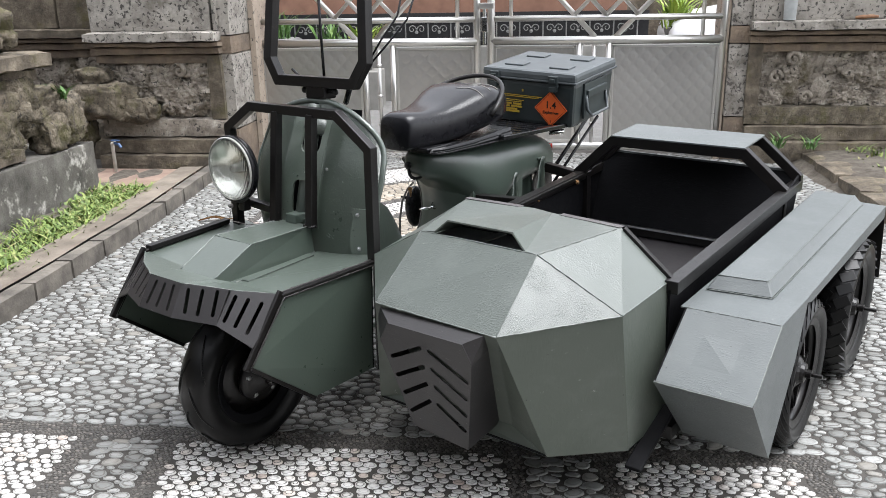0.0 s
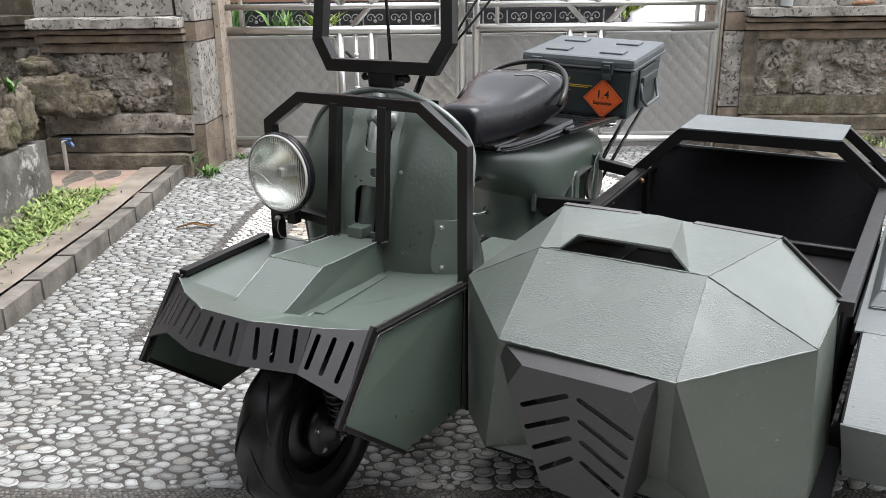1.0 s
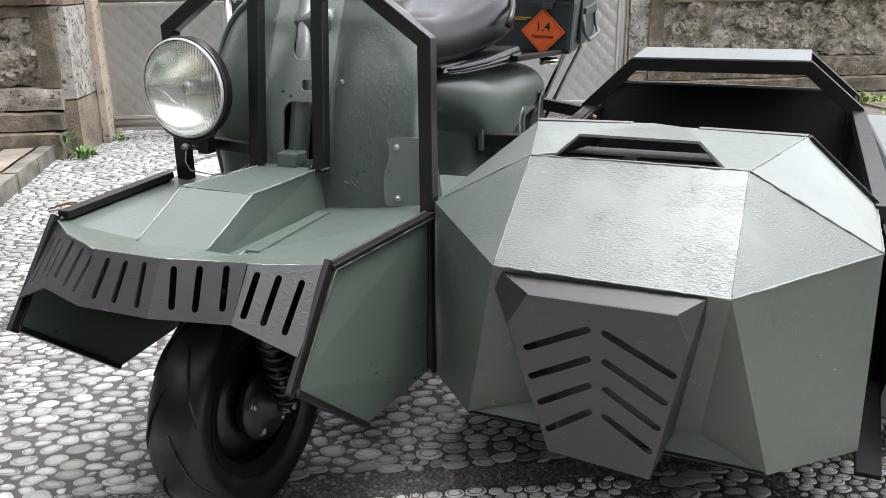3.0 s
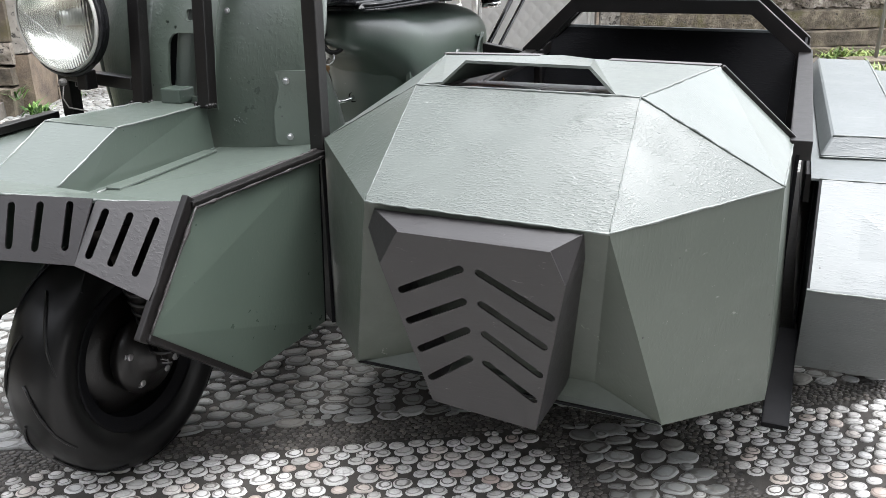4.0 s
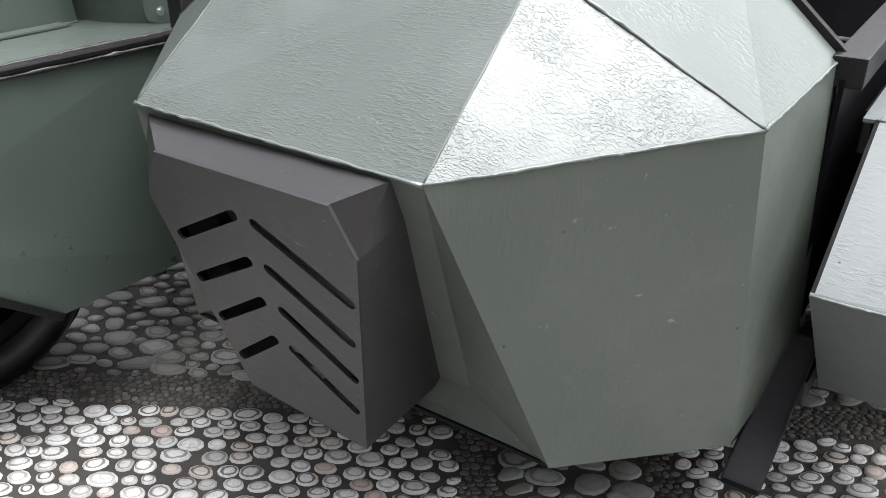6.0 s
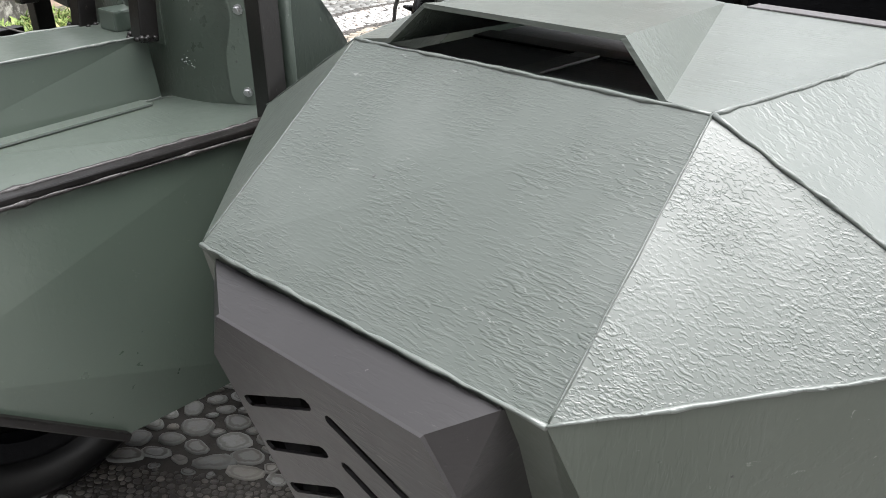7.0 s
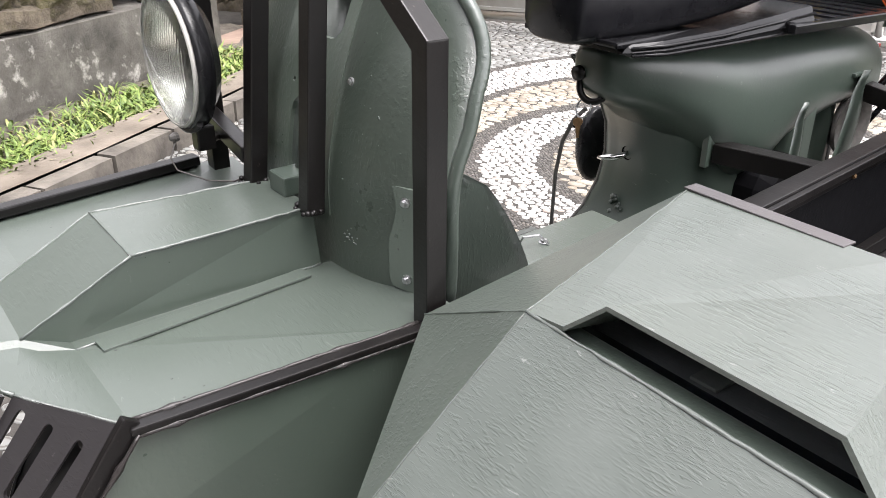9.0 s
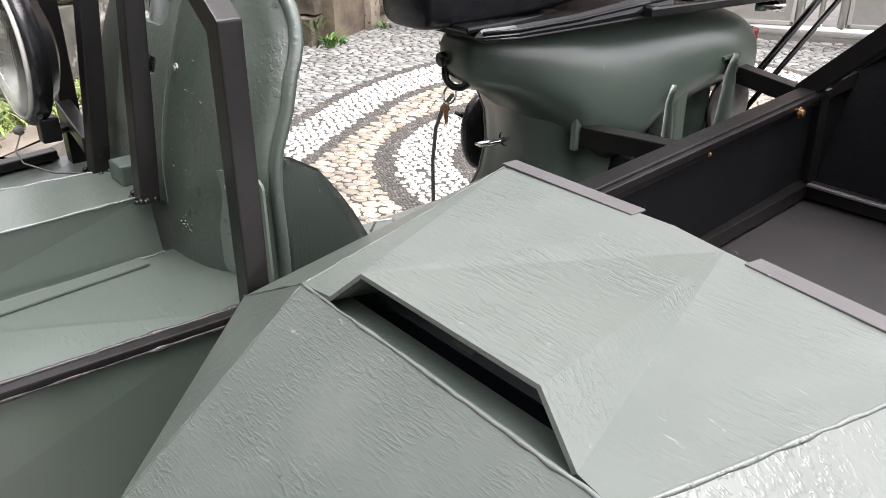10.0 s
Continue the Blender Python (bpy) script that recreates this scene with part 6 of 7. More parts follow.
grng = random.Random(8)
bm = bmesh.new()
for i in range(1000):
    yy = grng.uniform(2.4, 4.95)
    w = min(1.0, (yy - 2.2) / 0.5)
    xx = kx(yy) - 0.24 - abs(grng.gauss(0.12, 0.12))
    if xx < -2.42:
        xx = -2.38
    dens = 0.5 + 0.5 * noise.noise(V((xx * 2.5, yy * 2.0, 3)))
    if grng.random() < dens + 0.15:
        blades(bm, xx, yy, 0.06, 11, grng.uniform(0.018, 0.05), 0.04, grng, 1.7, grng.choice((0.0028, 0.0042, 0.006)))
solid("grass", bm, GRASS, "tufts of bright green grass along the side wall", "grass", kind="stuff")

# paved corner with its stand pipe
yy0 = 5.0
bm = bmesh.new()
box(bm, (-2.85, 4.92, 0.0), (-2.07, 5.52, 0.062), 0.006)
solid("paved_corner", bm, PAVER, "low reddish cement slab in the corner", "slab", kind="structure")
prow = random.Random(2)
pav = thing("brick_edging", OLD, "old red bricks edging the slab", "bricks", kind="structure")
for i in range(5):
    bm = bmesh.new()
    rough_block(bm, (-2.42 + i * 0.115, 4.80, 0.02), (-2.32 + i * 0.115, 4.91, 0.075), 0.05, 0.004, i + 2, 8)
    part("brick", bm, PAVER, pav)
tap = thing("stand_pipe", OLD, "white plastic stand pipe with a blue tap handle", "tap")
WPL = simple("white_pvc", (0.55, 0.53, 0.48), (0.66, 0.64, 0.6), 30, 0.5)
BLUE = simple("blue_plastic", (0.05, 0.10, 0.22), (0.07, 0.13, 0.27), 30, 0.4)
bm = bmesh.new()
tube(bm, [(-2.505, 5.42, 0.05), (-2.505, 5.42, 0.225), (-2.50, 5.41, 0.245), (-2.475, 5.40, 0.25)], 0.012, 10)
part("pipe", bm, WPL, tap, smooth=True)
bm = bmesh.new()
tube(bm, [(-2.48, 5.40, 0.25), (-2.44, 5.385, 0.245), (-2.425, 5.38, 0.225)], 0.010, 8)
box(bm, (-2.49, 5.375, 0.266), (-2.435, 5.395, 0.274), 0.002)
part("tap_handle", bm, BLUE, tap)

# low side wall with a cement face, capping and mossy boulders
sw = thing("side_wall", OLD, "stained cement garden wall topped with mossy carved stone", "wall", kind="structure")
bm = bmesh.new()
rough_block(bm, (-2.75, 0.4, 0.0), (-2.36, 4.95, 0.345), 0.09, 0.006, 3, 4)
part("wall_face", bm, STAINED, sw)
bm = bmesh.new()
rough_block(bm, (-2.80, 0.4, 0.345), (-2.37, 4.30, 0.43), 0.06, 0.016, 5, 7)
part("wall_ledge", bm, DARKSTONE, sw)
brng = random.Random(21)
for i in range(46):
    yy, zz = brng.uniform(2.0, 4.68), brng.uniform(0.46, 0.68)
    bm = bmesh.new()
    sy, sz, sx = brng.uniform(0.07, 0.18), brng.uniform(0.06, 0.13), brng.uniform(0.09, 0.17)
    bmesh.ops.create_icosphere(bm, subdivisions=4, radius=1.0)
    off = V((i * 3.1, i * 5.3, 1.7))
    for v in bm.verts:
        n = v.co.copy()
        q = V((math.copysign(abs(c) ** 0.55, c) for c in n))
        k = 1 + 0.34 * noise.noise(n * 1.6 + off) + 0.24 * abs(noise.noise(n * 4 + off)) + 0.13 * noise.noise(n * 9 + off) + 0.08 * noise.noise(n * 19 + off)
        v.co = V((-2.53 + q.x * sx * k, yy + q.y * sy * k, zz + q.z * sz * k))
    part("boulder", bm, MOSSY, sw, smooth=True)
for i, (bx, by, bz, sx, sy, sz) in enumerate(((-2.58, 5.56, 0.50, 0.20, 0.10, 0.115), (-2.36, 5.58, 0.44, 0.11, 0.08, 0.075), (-2.66, 5.60, 0.66, 0.10, 0.08, 0.05), (-2.46, 4.80, 0.50, 0.09, 0.13, 0.13), (-2.44, 4.62, 0.44, 0.08, 0.11, 0.09), (-2.86, 5.62, 0.30, 0.12, 0.10, 0.12))):
    bm = bmesh.new()
    bmesh.ops.create_icosphere(bm, subdivisions=4, radius=1.0)
    off = V((i * 4.7, 2.2, i * 1.9))
    for v in bm.verts:
        n = v.co.copy()
        q = V((math.copysign(abs(c) ** 0.6, c) for c in n))
        k = 1 + 0.30 * noise.noise(n * 1.5 + off) + 0.26 * abs(noise.noise(n * 3.6 + off)) + 0.15 * noise.noise(n * 8 + off) + 0.08 * noise.noise(n * 18 + off)
        v.co = V((bx + q.x * sx * k, by + q.y * sy * k, bz + q.z * sz * k))
    part("boulder", bm, MOSSY, sw, smooth=True)
bm = bmesh.new()
rough_block(bm, (-2.95, 0.4, 0.40), (-2.56, 4.6, 0.72), 0.1, 0.02, 9, 5)
part("wall_core", bm, DARKSTONE, sw)
bm = bmesh.new()
rough_block(bm, (-2.95, 0.4, 0.72), (-2.44, 4.62, 0.80), 0.06, 0.010, 2, 8)
rough_block(bm, (-2.95, 0.4, 0.80), (-2.36, 4.66, 0.885), 0.06, 0.012, 6, 8)
part("wall_capping", bm, DARKSTONE, sw)
bm = bmesh.new()
for i in range(4):
    off = V((i * 1.1, 4, 2))
    r0 = bmesh.ops.create_icosphere(bm, subdivisions=3, radius=1.0)
    for v in r0["verts"]:
        k = 1 + 0.3 * noise.noise(v.co * 2.2 + off)
        v.co = V((-2.52 + v.co.x * 0.10 * k, 4.30 + 0.13 * (i % 2) + v.co.y * 0.06 * k, 0.96 + 0.09 * (i // 2) + v.co.z * 0.075 * k))
part("carved_finial", bm, MOSSY, sw, smooth=True)

weed = thing("weed", OLD, "small green weed growing from the stone wall", "plant")
bm = bmesh.new()
blades(bm, -2.42, 4.76, 0.60, 16, 0.10, 0.02, random.Random(6), 1.5, 0.011)
part("leaves", bm, LEAF, weed)

# the walls on both sides of the gate
def volute(bm, cx, y, cz, r, turns, sgn, rad):
    pts, rr = [], []
    for i in range(34):
        t = i / 33
        a = turns * 6.283 * t
        q = r * (1 - 0.82 * t)
        pts.append((cx + sgn * q * math.cos(a), y - 0.012 * math.sin(t * 3), cz + q * math.sin(a)))
        rr.append(rad * (1 - 0.45 * t))
    tube(bm, pts, rad, 7, radii=rr)


def gate_wall(name, x0, x1, y, strip_left, seed, label, top=PITTED):
    """A stepped wall of carved stone: plinth, sunken carved panel, mouldings and rough upper courses."""
    w = thing(name, OLD, label, "wall", kind="structure")
    yb = y + 0.6
    r = random.Random(seed)
    for i, (z0, z1, dy, mat) in enumerate(((0.0, 0.145, -0.10, DARKSTONE), (0.145, 0.245, -0.05, DARKSTONE), (0.245, 0.37, 0.0, MOSSY if strip_left else CARVED))):
        bm = bmesh.new()
        rough_block(bm, (x0, y + dy, z0 - 0.05 * (i == 0)), (x1, yb, z1), 0.07, 0.008, seed + i, 8)
        part("plinth_course", bm, mat, w)
    bm = bmesh.new()
    rough_block(bm, (x0, y + 0.085, 0.36), (x1, yb, 0.80), 0.02, 0.020, seed + 4, 16)
    panel = part("sunken_panel", bm, CARVED, w)
    sx = (x0, x0 + 0.10) if strip_left else (x1 - 0.10, x1)
    bm = bmesh.new()
    rough_block(bm, (sx[0], y + 0.005, 0.365), (sx[1], y + 0.2, 0.785), 0.07, 0.004, seed + 5, 8)
    part("panel_border", bm, DARKSTONE, w)
    bm = bmesh.new()
    rough_block(bm, (x0, y + 0.02, 0.725), (x1, yb, 0.785), 0.06, 0.006, seed + 6, 8)
    part("panel_head", bm, MOULD, w)
    # carved scrolls and worn lumps
    bm = bmesh.new()
    span = x1 - x0
    a0 = x0 + 0.14 if strip_left else x1 - 0.14
    sg = 1 if strip_left else -1
    for k, (dx, z, rr, turns, rad) in enumerate(((0.17, 0.68, 0.05, 1.3, 0.020), (0.06, 0.56, 0.045, 1.2, 0.018), (0.27, 0.43, 0.04, 1.1, 0.018), (0.95, 0.66, 0.05, 1.2, 0.018))):
        if dx < span - 0.2:
            volute(bm, a0 + sg * dx, y + 0.045, z, rr, turns, sg, rad)
    part("carved_scroll", bm, CARVED, w, smooth=True)
    bm = bmesh.new()
    for k in range(46):
        cx, cz = r.uniform(x0 + 0.13, x1 - 0.13), r.uniform(0.39, 0.72)
        s = r.uniform(0.03, 0.11)
        off = V((k * 2.7, seed, 1))
        q = bmesh.ops.create_icosphere(bm, subdivisions=4, radius=1.0)
        for v in q["verts"]:
            f = 1 + 0.45 * noise.noise(v.co * 1.7 + off) + 0.34 * noise.noise(v.co * 4.5 + off) + 0.22 * abs(noise.noise(v.co * 9 + off)) + 0.10 * noise.noise(v.co * 17 + off)
            v.co = V((cx + v.co.x * s * f, y + 0.085 + v.co.y * s * 0.55 * f, cz + v.co.z * s * 0.75 * f))
    part("carved_foliage", bm, CARVED, w)
    bm = bmesh.new()
    rough_block(bm, (x0 - 0.01, y - 0.02, 0.785), (x1 + 0.01, yb, 0.835), 0.06, 0.007, seed + 7, 10)
    part("moulding", bm, MOULD, w)
    bm = bmesh.new()
    rough_block(bm, (x0 - 0.015, y - 0.06, 0.835), (x1 + 0.015, yb, 0.868), 0.06, 0.006, seed + 8, 10)
    part("moulding", bm, MOULD, w)
    bm = bmesh.new()
    rough_block(bm, (x0 - 0.01, y - 0.10, 0.868), (x1 + 0.01, yb, 0.932), 0.06, 0.007, seed + 9, 9)
    part("cornice", bm, top, w)
    xx = x0
    while xx < x1 - 0.02:
        L = min(r.uniform(0.75, 1.1), x1 - xx)
        bm = bmesh.new()
        rough_block(bm, (xx + 0.004, y + 0.0, 0.93), (xx + L - 0.004, yb, 1.95), 0.09, 0.006, xx, 7)
        part("upper_block", bm, top, w)
        xx += L
    return w


gate_wall("wall_west", -2.68, -1.785, 5.64, False, 3, "carved volcanic stone gate wall, weathered and mossy")
gate_wall("wall_west", -4.2, -2.70, 6.22, False, 13, "set-back dark carved stone wall", DARKSTONE)
gate_wall("wall_east", 1.755, 4.2, 6.22, True, 23, "carved volcanic stone gate wall with moss at its foot")
for nm, x0, x1, y0, y1 in (("gate_pillar", -1.80, -1.715, 5.68, 6.40), ("gate_pillar", 1.625, 1.77, 6.24, 6.75)):
    pl = thing(nm, OLD, "speckled stone pilaster with pinkish mortar beside the gate", "pillar", "gate pillars", "structure")
    for z0, z1, mat in ((0.0, 0.30, MOULD), (0.30, 0.785, PITTED), (0.785, 0.90, MOULD), (0.90, 1.95, PITTED)):
        bm = bmesh.new()
        rough_block(bm, (x0, y0, z0), (x1, y1, z1), 0.07, 0.004, z0 + x0, 7)
        part("pillar_course", bm, mat, pl)
    bm = bmesh.new()
    xg = x1 if x0 < 0 else x0 - 0.045
    rough_block(bm, (xg, 6.05 if x0 < 0 else 6.26, 0.0), (xg + 0.045, 6.35 if x0 < 0 else 6.56, 1.95), 0.08, 0.003, 5, 6)
    part("pillar_strip", bm, PILLAR, pl)

# stainless gate, two leaves with dimpled sheets
def gate_leaf(x0, x1, y, meet_right, label):
    g = thing("metal_gate", Matrix.Diagonal((1, 1, 1.035, 1)), label, "gate", "gate leaves", "structure")
    z0, zt = 0.07, 0.815

    def t(name, p, q, r):
        bm = bmesh.new()
        tube(bm, [p, q], r, 12)
        part(name, bm, STAINLESS, g, smooth=True)
    t("gate_stile", (x0, y, 0.04), (x0, y, 1.9), 0.028)
    t("gate_stile", (x1, y, 0.04), (x1, y, 1.9), 0.024)
    t("gate_rail", (x0, y, zt), (x1, y, zt), 0.028)
    t("gate_rail", (x0, y, z0 + 0.02), (x1, y, z0 + 0.02), 0.028)
    t("gate_rail", (x0, y, 0.962), (x1, y, 0.962), 0.020)
    t("gate_rail", (x0, y, 1.45), (x1, y, 1.45), 0.020)
    W = x1 - x0
    cuts = (0.0, 0.492, 0.622, 1.0) if meet_right else (0.0, 0.390, 0.518, 1.0)
    for a, c in ((cuts[0], cuts[1]), (cuts[2], cuts[3])):
        xa, xb = x0 + W * a + 0.03, x0 + W * c - 0.03
        bm = bmesh.new()
        box(bm, (xa, y - 0.006, z0 + 0.055), (xb, y + 0.006, zt - 0.040), 0.001)
        part("gate_panel", bm, DIMPLED, g)
        bm = bmesh.new()
        for p, q in (((xa, z0 + 0.055), (xb, z0 + 0.055)), ((xa, zt - 0.04), (xb, zt - 0.04)), ((xa, z0 + 0.055), (xa, zt - 0.04)), ((xb, z0 + 0.055), (xb, zt - 0.04))):
            beam(bm, (p[0], y - 0.004, p[1]), (q[0], y - 0.004, q[1]), 0.02, 0.02, (0, 1, 0), 0.003, 0.008)
        part("panel_frame", bm, STAINLESS, g)
    for f in (cuts[1], (cuts[1] + cuts[2]) / 2, cuts[2]):
        t("gate_bar", (x0 + W * f, y, z0), (x0 + W * f, y, zt), 0.022 if f != (cuts[1] + cuts[2]) / 2 else 0.013)
    bm = bmesh.new()
    for zz in (0.25, 0.45, 0.66):
        xc = x0 + W * (cuts[1] + cuts[2]) / 2
        lathe(bm, [(0.0, -0.012), (0.018, -0.01), (0.02, 0), (0.018, 0.01), (0, 0.012)], pose(xc, y, zz), 12)
    part("bar_collar", bm, STAINLESS, g, smooth=True)
    # crossing diagonals above
    xm = (x0 + x1) / 2
    for sg in (-1, 1):
        t("gate_diagonal", (xm + sg * 0.070, y, 0.835), (xm + sg * 0.68, y, 1.45), 0.018)
        t("gate_diagonal", (xm, y - 0.01, 0.978), (xm + sg * 0.47, y - 0.01, 1.45), 0.016)
        t("gate_diagonal", (xm + sg * 0.215, y - 0.01, 0.985), (xm - sg * 0.255, y - 0.01, 1.45), 0.014)
        t("gate_bar", (xm + sg * 0.66, y, zt), (xm + sg * 0.66, y, 1.45), 0.014)
    return g


gate_leaf(-1.790, -0.195, 6.20, True, "stainless steel gate leaf with dimpled sheets and zigzag tubes")
gate_leaf(-0.100, 1.500, 6.27, False, "closed stainless steel gate leaf with dimpled sheets")
lk = thing("gate_lock", OLD, "steel slide bolt on the middle posts of the gate", "lock")
bm = bmesh.new()
box(bm, (-0.075, 6.14, 0.88), (-0.035, 6.18, 0.98), 0.004)
tube(bm, [(-0.055, 6.155, 0.80), (-0.055, 6.155, 1.06)], 0.012, 10)
part("slide_bolt", bm, CHROME, lk)
bm = bmesh.new()
box(bm, (-0.09, 6.13, 1.03), (0.01, 6.18, 1.07), 0.004)
part("latch_plate", bm, STAINLESS, lk)

# the street outside
bm = bmesh.new()
box(bm, (-12, 6.75, -0.04), (12, 13.5, 0.012), 0.0)
solid("road", bm, ROADWAY, "pale dusty asphalt street outside the gate", "road", kind="structure")
op = thing("opposite_house", Matrix(), "terracotta house wall with a pale plinth across the street", "house")
bm = bmesh.new()
box(bm, (-12, 9.4, 0.0), (1.45, 9.8, 0.60), 0.01)
part("plinth", bm, PLINTH, op)
bm = bmesh.new()
box(bm, (-12, 9.9, 0.0), (1.2, 10.2, 3.4), 0.01)
part("wall", bm, TERRA, op)
fence = thing("iron_fence", Matrix(), "black wrought-iron fence with scrolls on the plinth", "fence")
for z in (0.64, 0.86):
    bm = bmesh.new()
    box(bm, (-3.2, 9.48, z - 0.012), (1.40, 9.51, z + 0.012), 0.002)
    part("fence_rail", bm, IRON, fence)
bm = bmesh.new()
box(bm, (-3.2, 9.56, 0.6), (1.40, 9.58, 0.95), 0.0)
part("fence_backing", bm, IRON, fence)
for k in range(18):
    bm = bmesh.new()
    cx = -3.1 + k * 0.25
    volute(bm, cx - 0.05, 9.49, 0.78, 0.045, 1.2, 1, 0.006)
    volute(bm, cx + 0.05, 9.49, 0.78, 0.045, 1.2, -1, 0.006)
    lathe(bm, [(0, -0.004), (0.02, 0), (0, 0.004)], pose(cx, 9.48, 0.75, 90, 0, 0), 8)
    beam(bm, (cx + 0.125, 9.49, 0.64), (cx + 0.125, 9.49, 0.86), 0.012, 0.012)
    part("fence_scroll", bm, PLANTER, fence)


def potted(x, y, z, s, mat, n, h, label, seed):
    p = thing("potted_plant", Matrix.Translation((x, y, z)), label, "plant", "plants across the street")
    bm = bmesh.new()
    lathe(bm, [(0, 0), (0.10 * s, 0), (0.14 * s, 0.16 * s), (0.15 * s, 0.17 * s), (0.13 * s, 0.18 * s), (0, 0.17 * s)], Matrix(), 20)
    part("pot", bm, PLANTER, p, smooth=True)
    bm = bmesh.new()
    blades(bm, 0, 0, 0.16 * s, n, h, 0.05 * s, random.Random(seed), 0.9, 0.016)
    part("leaves", bm, mat, p)


potted(-2.55, 9.2, 0.45, 1.5, LEAF, 30, 0.32, "grey planter with dark green leaves", 1)
potted(-2.0, 9.1, 0.40, 1.3, LEAF, 30, 0.30, "grey planter with dark green leaves", 2)
potted(-1.60, 8.9, 0.40, 1.0, LIME, 50, 0.30, "planter with bright lime spiky leaves", 3)
potted(2.00, 11.6, 0.48, 1.1, LIME, 90, 0.42, "planter with bright lime spiky leaves", 4)
for x in (-2.55, -2.0, -1.6, 2.00):
    st_ = thing("plant_stand", Matrix(), "pale cement block under a planter", "block")
    bm = bmesh.new()
    yv = {-2.55: 9.2, -2.0: 9.1, -1.6: 8.9, 2.00: 11.6}[x]
    box(bm, (x - 0.2, yv - 0.2, 0.0), (x + 0.2, yv + 0.2, {-2.55: 0.45, 2.00: 0.48}.get(x, 0.40)), 0.01)
    part("block", bm, PLINTH, st_)

bm = bmesh.new()
box(bm, (-12, 13.4, 0.0), (12, 13.7, 3.0), 0.01)
solid("far_wall", bm, DARKSTONE, "grey brown wall at the end of the side lane", "wall", kind="structure")
# a white car parked in the street
auto = thing("parked_car", Matrix.Translation((2.75, 12.0, 0.0)), "white hatchback parked in the street beyond the gate", "car")
bm = bmesh.new()
def car_ring(x, w, zt, zb):
    return [(x, -w, zb), (x, -w * 1.02, (zb + zt) / 2), (x, -w * 0.93, zt * 0.97), (x, -w * 0.75, zt), (x, w * 0.75, zt), (x, w * 0.93, zt * 0.97), (x, w * 1.02, (zb + zt) / 2), (x, w, zb)]
loft(bm, [car_ring(x, w, zt, zb) for x, w, zt, zb in ((-0.85, 0.62, 0.62, 0.34), (-0.80, 0.74, 0.74, 0.26), (-0.60, 0.80, 0.83, 0.22), (0.0, 0.82, 0.93, 0.22), (1.4, 0.83, 0.96, 0.22), (2.6, 0.80, 0.95, 0.22), (2.9, 0.70, 0.80, 0.3))])
part("body", bm, WHITEPAINT, auto, smooth=True)
bm = bmesh.new()
loft(bm, [car_ring(x, w, zt, zb) for x, w, zt, zb in ((0.05, 0.72, 0.95, 0.90), (0.6, 0.66, 1.36, 0.90), (1.6, 0.66, 1.44, 0.9), (2.4, 0.62, 1.36, 0.9), (2.75, 0.66, 0.96, 0.9))])
part("glasshouse", bm, DARKGLASS, auto, smooth=True)
bm = bmesh.new()
loft(bm, [car_ring(x, w, zt, zt - 0.03) for x, w, zt in ((0.62, 0.60, 1.39), (1.6, 0.60, 1.47), (2.4, 0.56, 1.39))])
part("roof", bm, WHITEPAINT, auto, smooth=True)
for x in (-0.15, 2.1):
    for s in (-0.76, 0.76):
        wh = new("wheel")
        wh.parent = auto
        bm = bmesh.new()
        lathe(bm, [(0.18, -0.09), (0.28, -0.09), (0.30, -0.06), (0.30, 0.06), (0.28, 0.09), (0.18, 0.09)], pose(x, s, 0.31, 90, 0, 0), 28)
        part("tyre", bm, RUBBER, wh, smooth=True)
        bm = bmesh.new()
        lathe(bm, [(0, -0.08), (0.18, -0.085), (0.19, 0.0), (0.18, 0.085), (0, 0.08)], pose(x, s, 0.31, 90, 0, 0), 20)
        part("rim", bm, STEEL, wh)
for s in (-0.5, 0.5):
    bm = bmesh.new()
    bmesh.ops.create_icosphere(bm, subdivisions=2, radius=1.0, matrix=Matrix.Translation((-0.76, s, 0.66)) @ Matrix.Diagonal((0.08, 0.14, 0.06, 1)))
    part("headlight", bm, DARKGLASS, auto, smooth=True)

# bed on the other side: earth, grass and stones
bm = bmesh.new()
rows = []
for j in range(26):
    yy = 3.2 + j * 0.125
    x0 = 2.02 + 0.05 * math.sin(yy * 3)
    rows.append([bm.verts.new((x0 + 2.4 * i / 16, yy, (0.0 if i == 0 else 0.10) + 0.03 * noise.noise(V((i * 0.5, yy * 2, 5))))) for i in range(17)])
for a, c in zip(rows, rows[1:]):
    for i in range(16):
        bm.faces.new((a[i], a[i + 1], c[i + 1], c[i]))
solid("soil_bed", bm, SOIL, "earth bed with weeds beside the drive", "soil", kind="structure", smooth=True)
rk = random.Random(31)
for i in range(6):
    bm = bmesh.new()
    yy = 3.75 + i * 0.41
    rough_block(bm, (2.02 + rk.uniform(0, 0.04), yy, -0.02), (2.42 + rk.uniform(0, 0.2), yy + 0.40, 0.085 + rk.uniform(0, 0.02)), 0.06, 0.009, i, 5)
    solid("edging_stone", bm, DARKSTONE, "flat mossy grey edging slab of the bed", "stone", "edging stones")
bm = bmesh.new()
for i in range(900):
    xx, yy = rk.uniform(2.35, 3.9), rk.uniform(4.0, 6.15)
    if noise.noise(V((xx * 2, yy * 2, 9))) + rk.uniform(-0.3, 0.4) > 0.05:
        blades(bm, xx, yy, 0.09, 8, rk.uniform(0.025, 0.075), 0.04, rk, 1.4, 0.006)
solid("grass", bm, GRASS, "weeds and grass on the earth bed", "grass", kind="stuff")
pole = thing("garden_pole", Matrix(), "thin grey pole on a stone foot in the bed", "pole")
bm = bmesh.new()
tube(bm, [(3.16, 5.75, 0.12), (3.22, 5.75, 1.6)], 0.012, 10)
part("pole", bm, PLINTH, pole, smooth=True)
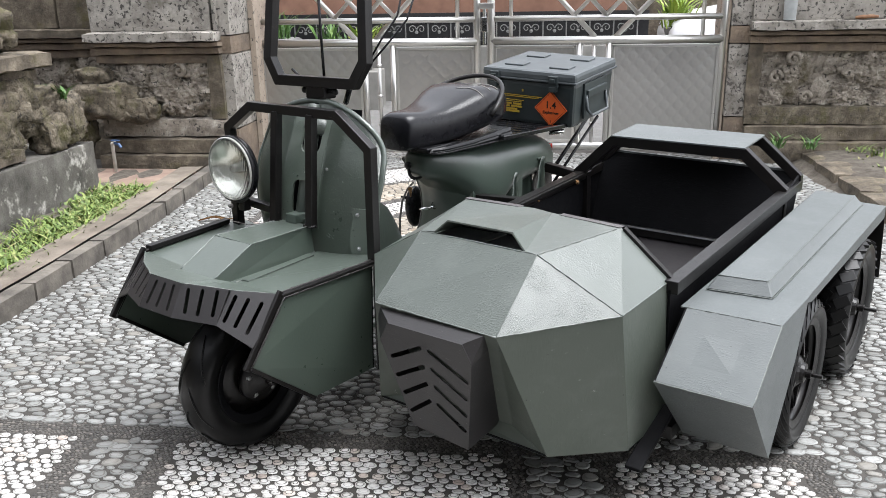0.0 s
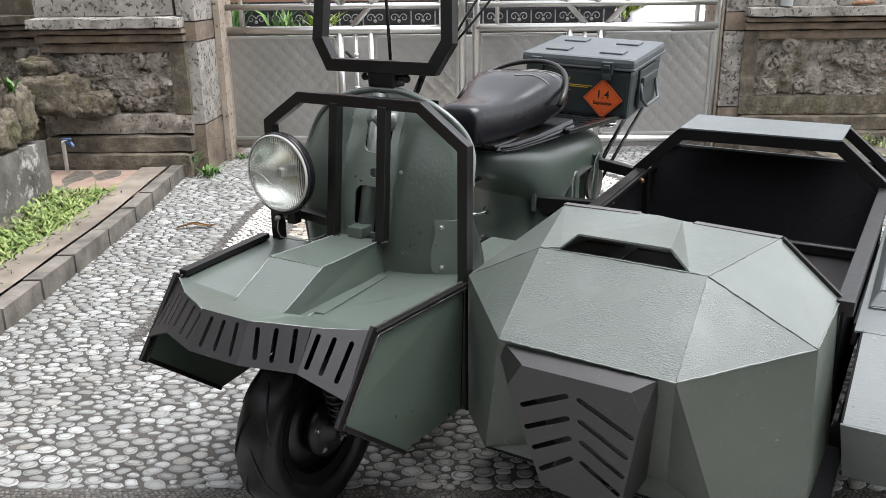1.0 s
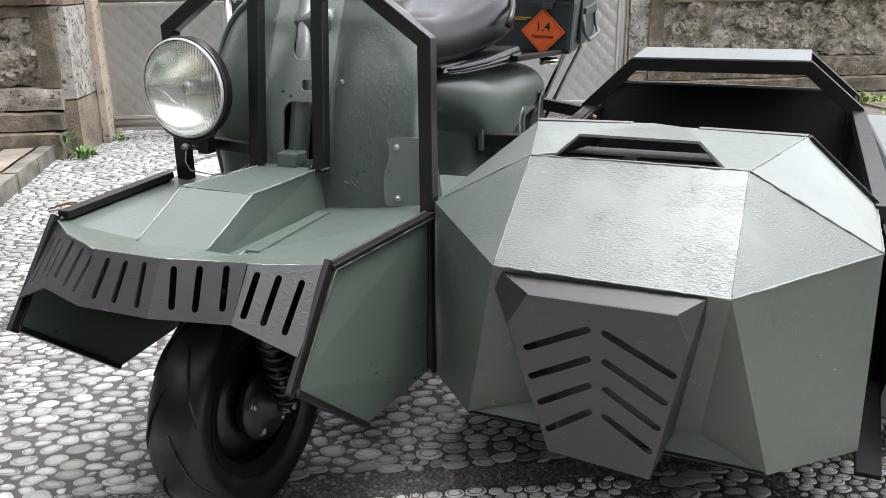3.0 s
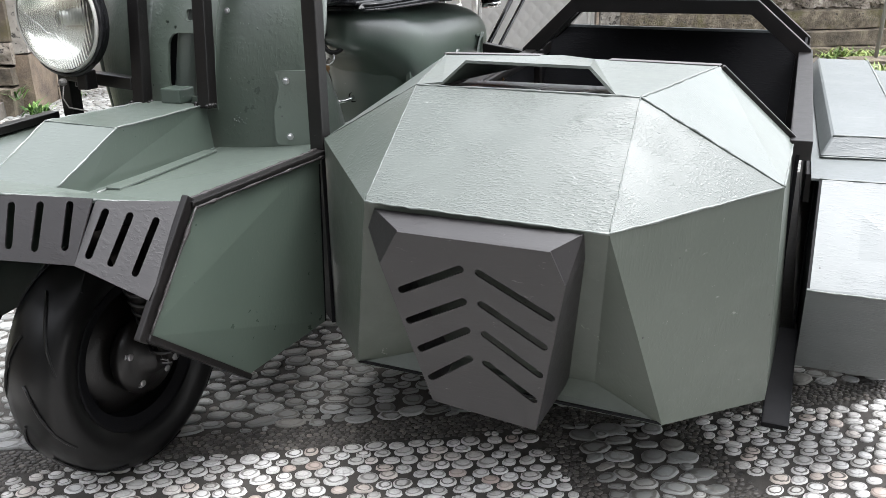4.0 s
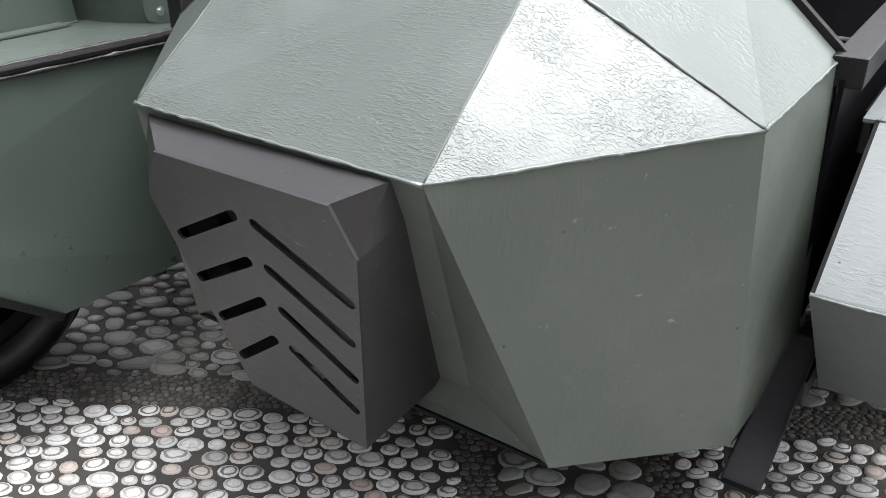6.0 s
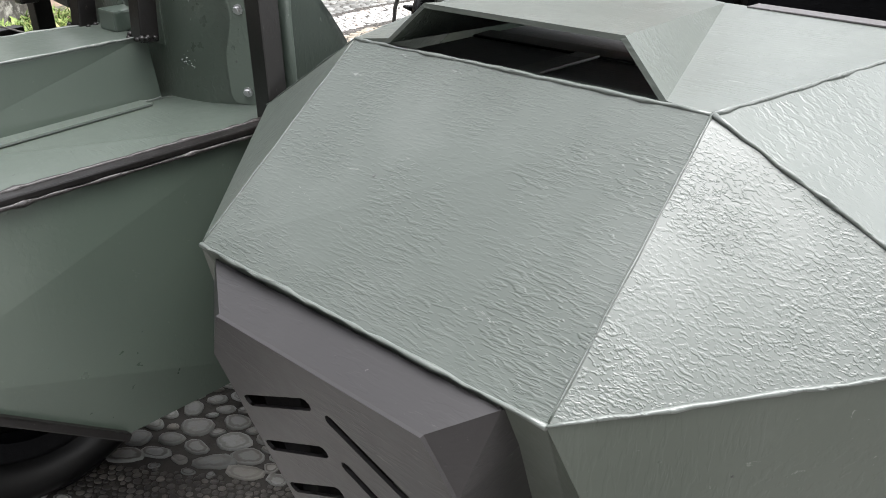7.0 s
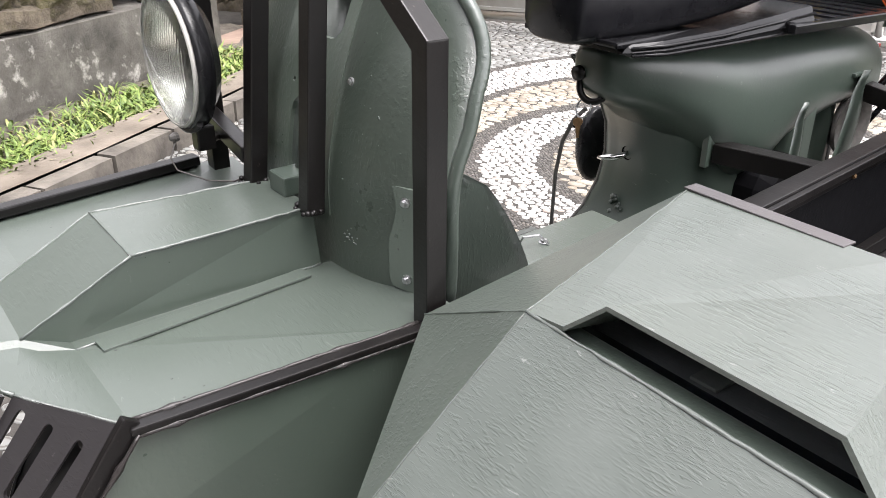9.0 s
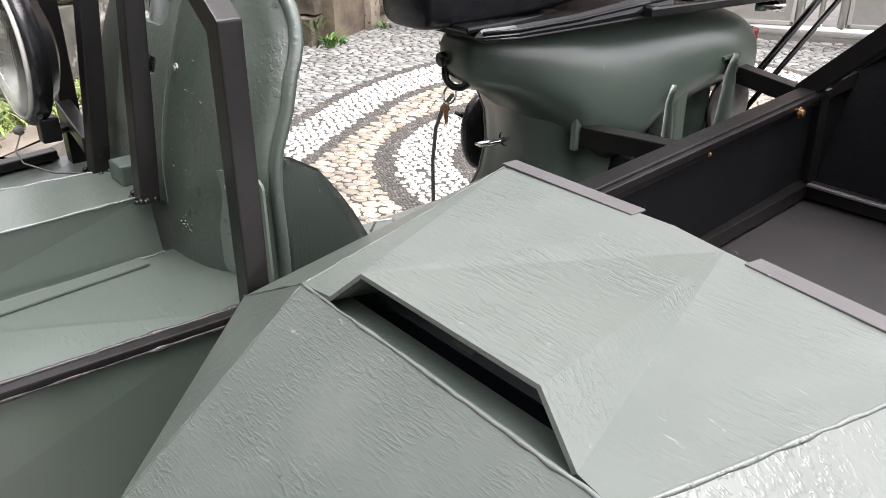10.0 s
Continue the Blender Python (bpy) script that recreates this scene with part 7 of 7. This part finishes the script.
bm = bmesh.new()
rough_block(bm, (2.98, 5.62, 0.06), (3.34, 5.88, 0.13), 0.06, 0.008, 3, 7)
part("foot", bm, DARKSTONE, pole)

# small things lying about
DRY = simple("dry_leaf", (0.16, 0.08, 0.03), (0.30, 0.17, 0.07), 40, 0.8, bump_s=0.4, bump_d=0.002)
BARK = simple("brown_wood", (0.19, 0.095, 0.05), (0.30, 0.165, 0.09), 30, 0.75, bump_s=0.3, bump_d=0.002)
bm = bmesh.new()
rows = []
for i in range(11):
    t = i / 10
    wd = 0.016 * math.sin(math.pi * min(1.0, 0.08 + t)) ** 0.7 + 0.002
    c = V((-1.60 + 0.19 * t, 4.415 + 0.05 * t + 0.012 * math.sin(t * 5), 0.010 + 0.012 * math.sin(t * 4) ** 2))
    rows.append([bm.verts.new(c + V((0.002 * k, wd * k, 0.008 * k * k))) for k in (-1, -0.4, 0.4, 1)])
for a, c in zip(rows, rows[1:]):
    for k in range(3):
        bm.faces.new((a[k], a[k + 1], c[k + 1], c[k]))
bmesh.ops.solidify(bm, geom=list(bm.faces), thickness=0.001)
solid("dry_leaf", bm, DRY, "curled brown dry leaf lying on the pebbles", "leaf", smooth=True)
wr = random.Random(17)
for x, y, z, n, h in ((-1.88, 5.60, 0.085, 26, 0.07), (-1.79, 5.58, 0.0, 34, 0.075), (-1.76, 5.66, 0.0, 18, 0.05), (-1.71, 6.10, 0.0, 16, 0.05), (1.86, 6.02, 0.13, 26, 0.09), (2.10, 6.05, 0.12, 22, 0.08)):
    wd_ = thing("weed", Matrix.Translation((x, y, z)), "small green weed at the foot of the stone wall", "plant", "weeds at the walls")
    bm = bmesh.new()
    blades(bm, 0, 0, 0, n, h, 0.022, wr, 1.5, 0.006)
    part("leaves", bm, LEAF, wd_)
bm = bmesh.new()
tube(bm, [(2.32, 6.165, 0.978), (2.363, 6.163, 0.982), (2.433, 6.168, 0.984), (2.465, 6.166, 0.982)], 0.012, 10, radii=[0.009, 0.013, 0.012, 0.008])
solid("wooden_stick", bm, BARK, "short reddish brown stick lying on the cornice", "stick", smooth=True)
bm = bmesh.new()
lathe(bm, [(0, 0.0), (0.036, 0.0), (0.039, 0.004), (0.043, 0.145), (0.045, 0.150), (0.042, 0.150), (0.038, 0.008), (0, 0.006)], pose(1.900, 6.168, 0.966), 24)
solid("plastic_cup", bm, simple("milky_plastic", (0.42, 0.44, 0.45), (0.55, 0.57, 0.58), 20, 0.3), "milky plastic cup standing on the cornice", "cup", smooth=True)

# unseen walls added out of view to dim the low sky and shape reflections
for nm, lo, hi in (("unseen_wall_south", (-6.2, -2.7, 0), (6.2, -2.5, 4.2)), ("unseen_wall_west", (-6.2, -2.5, 0), (-6.0, 5.8, 4.0))):
    bm = bmesh.new()
    box(bm, lo, hi, 0.01)
    solid(nm, bm, UNSEEN_WALL, "plain unseen wall added to dim the low sky", "wall", kind="structure")

# the single pebbles nearest to the walk
for i in near:
    pebble_object("pebble", [i], PEB_WHITE)
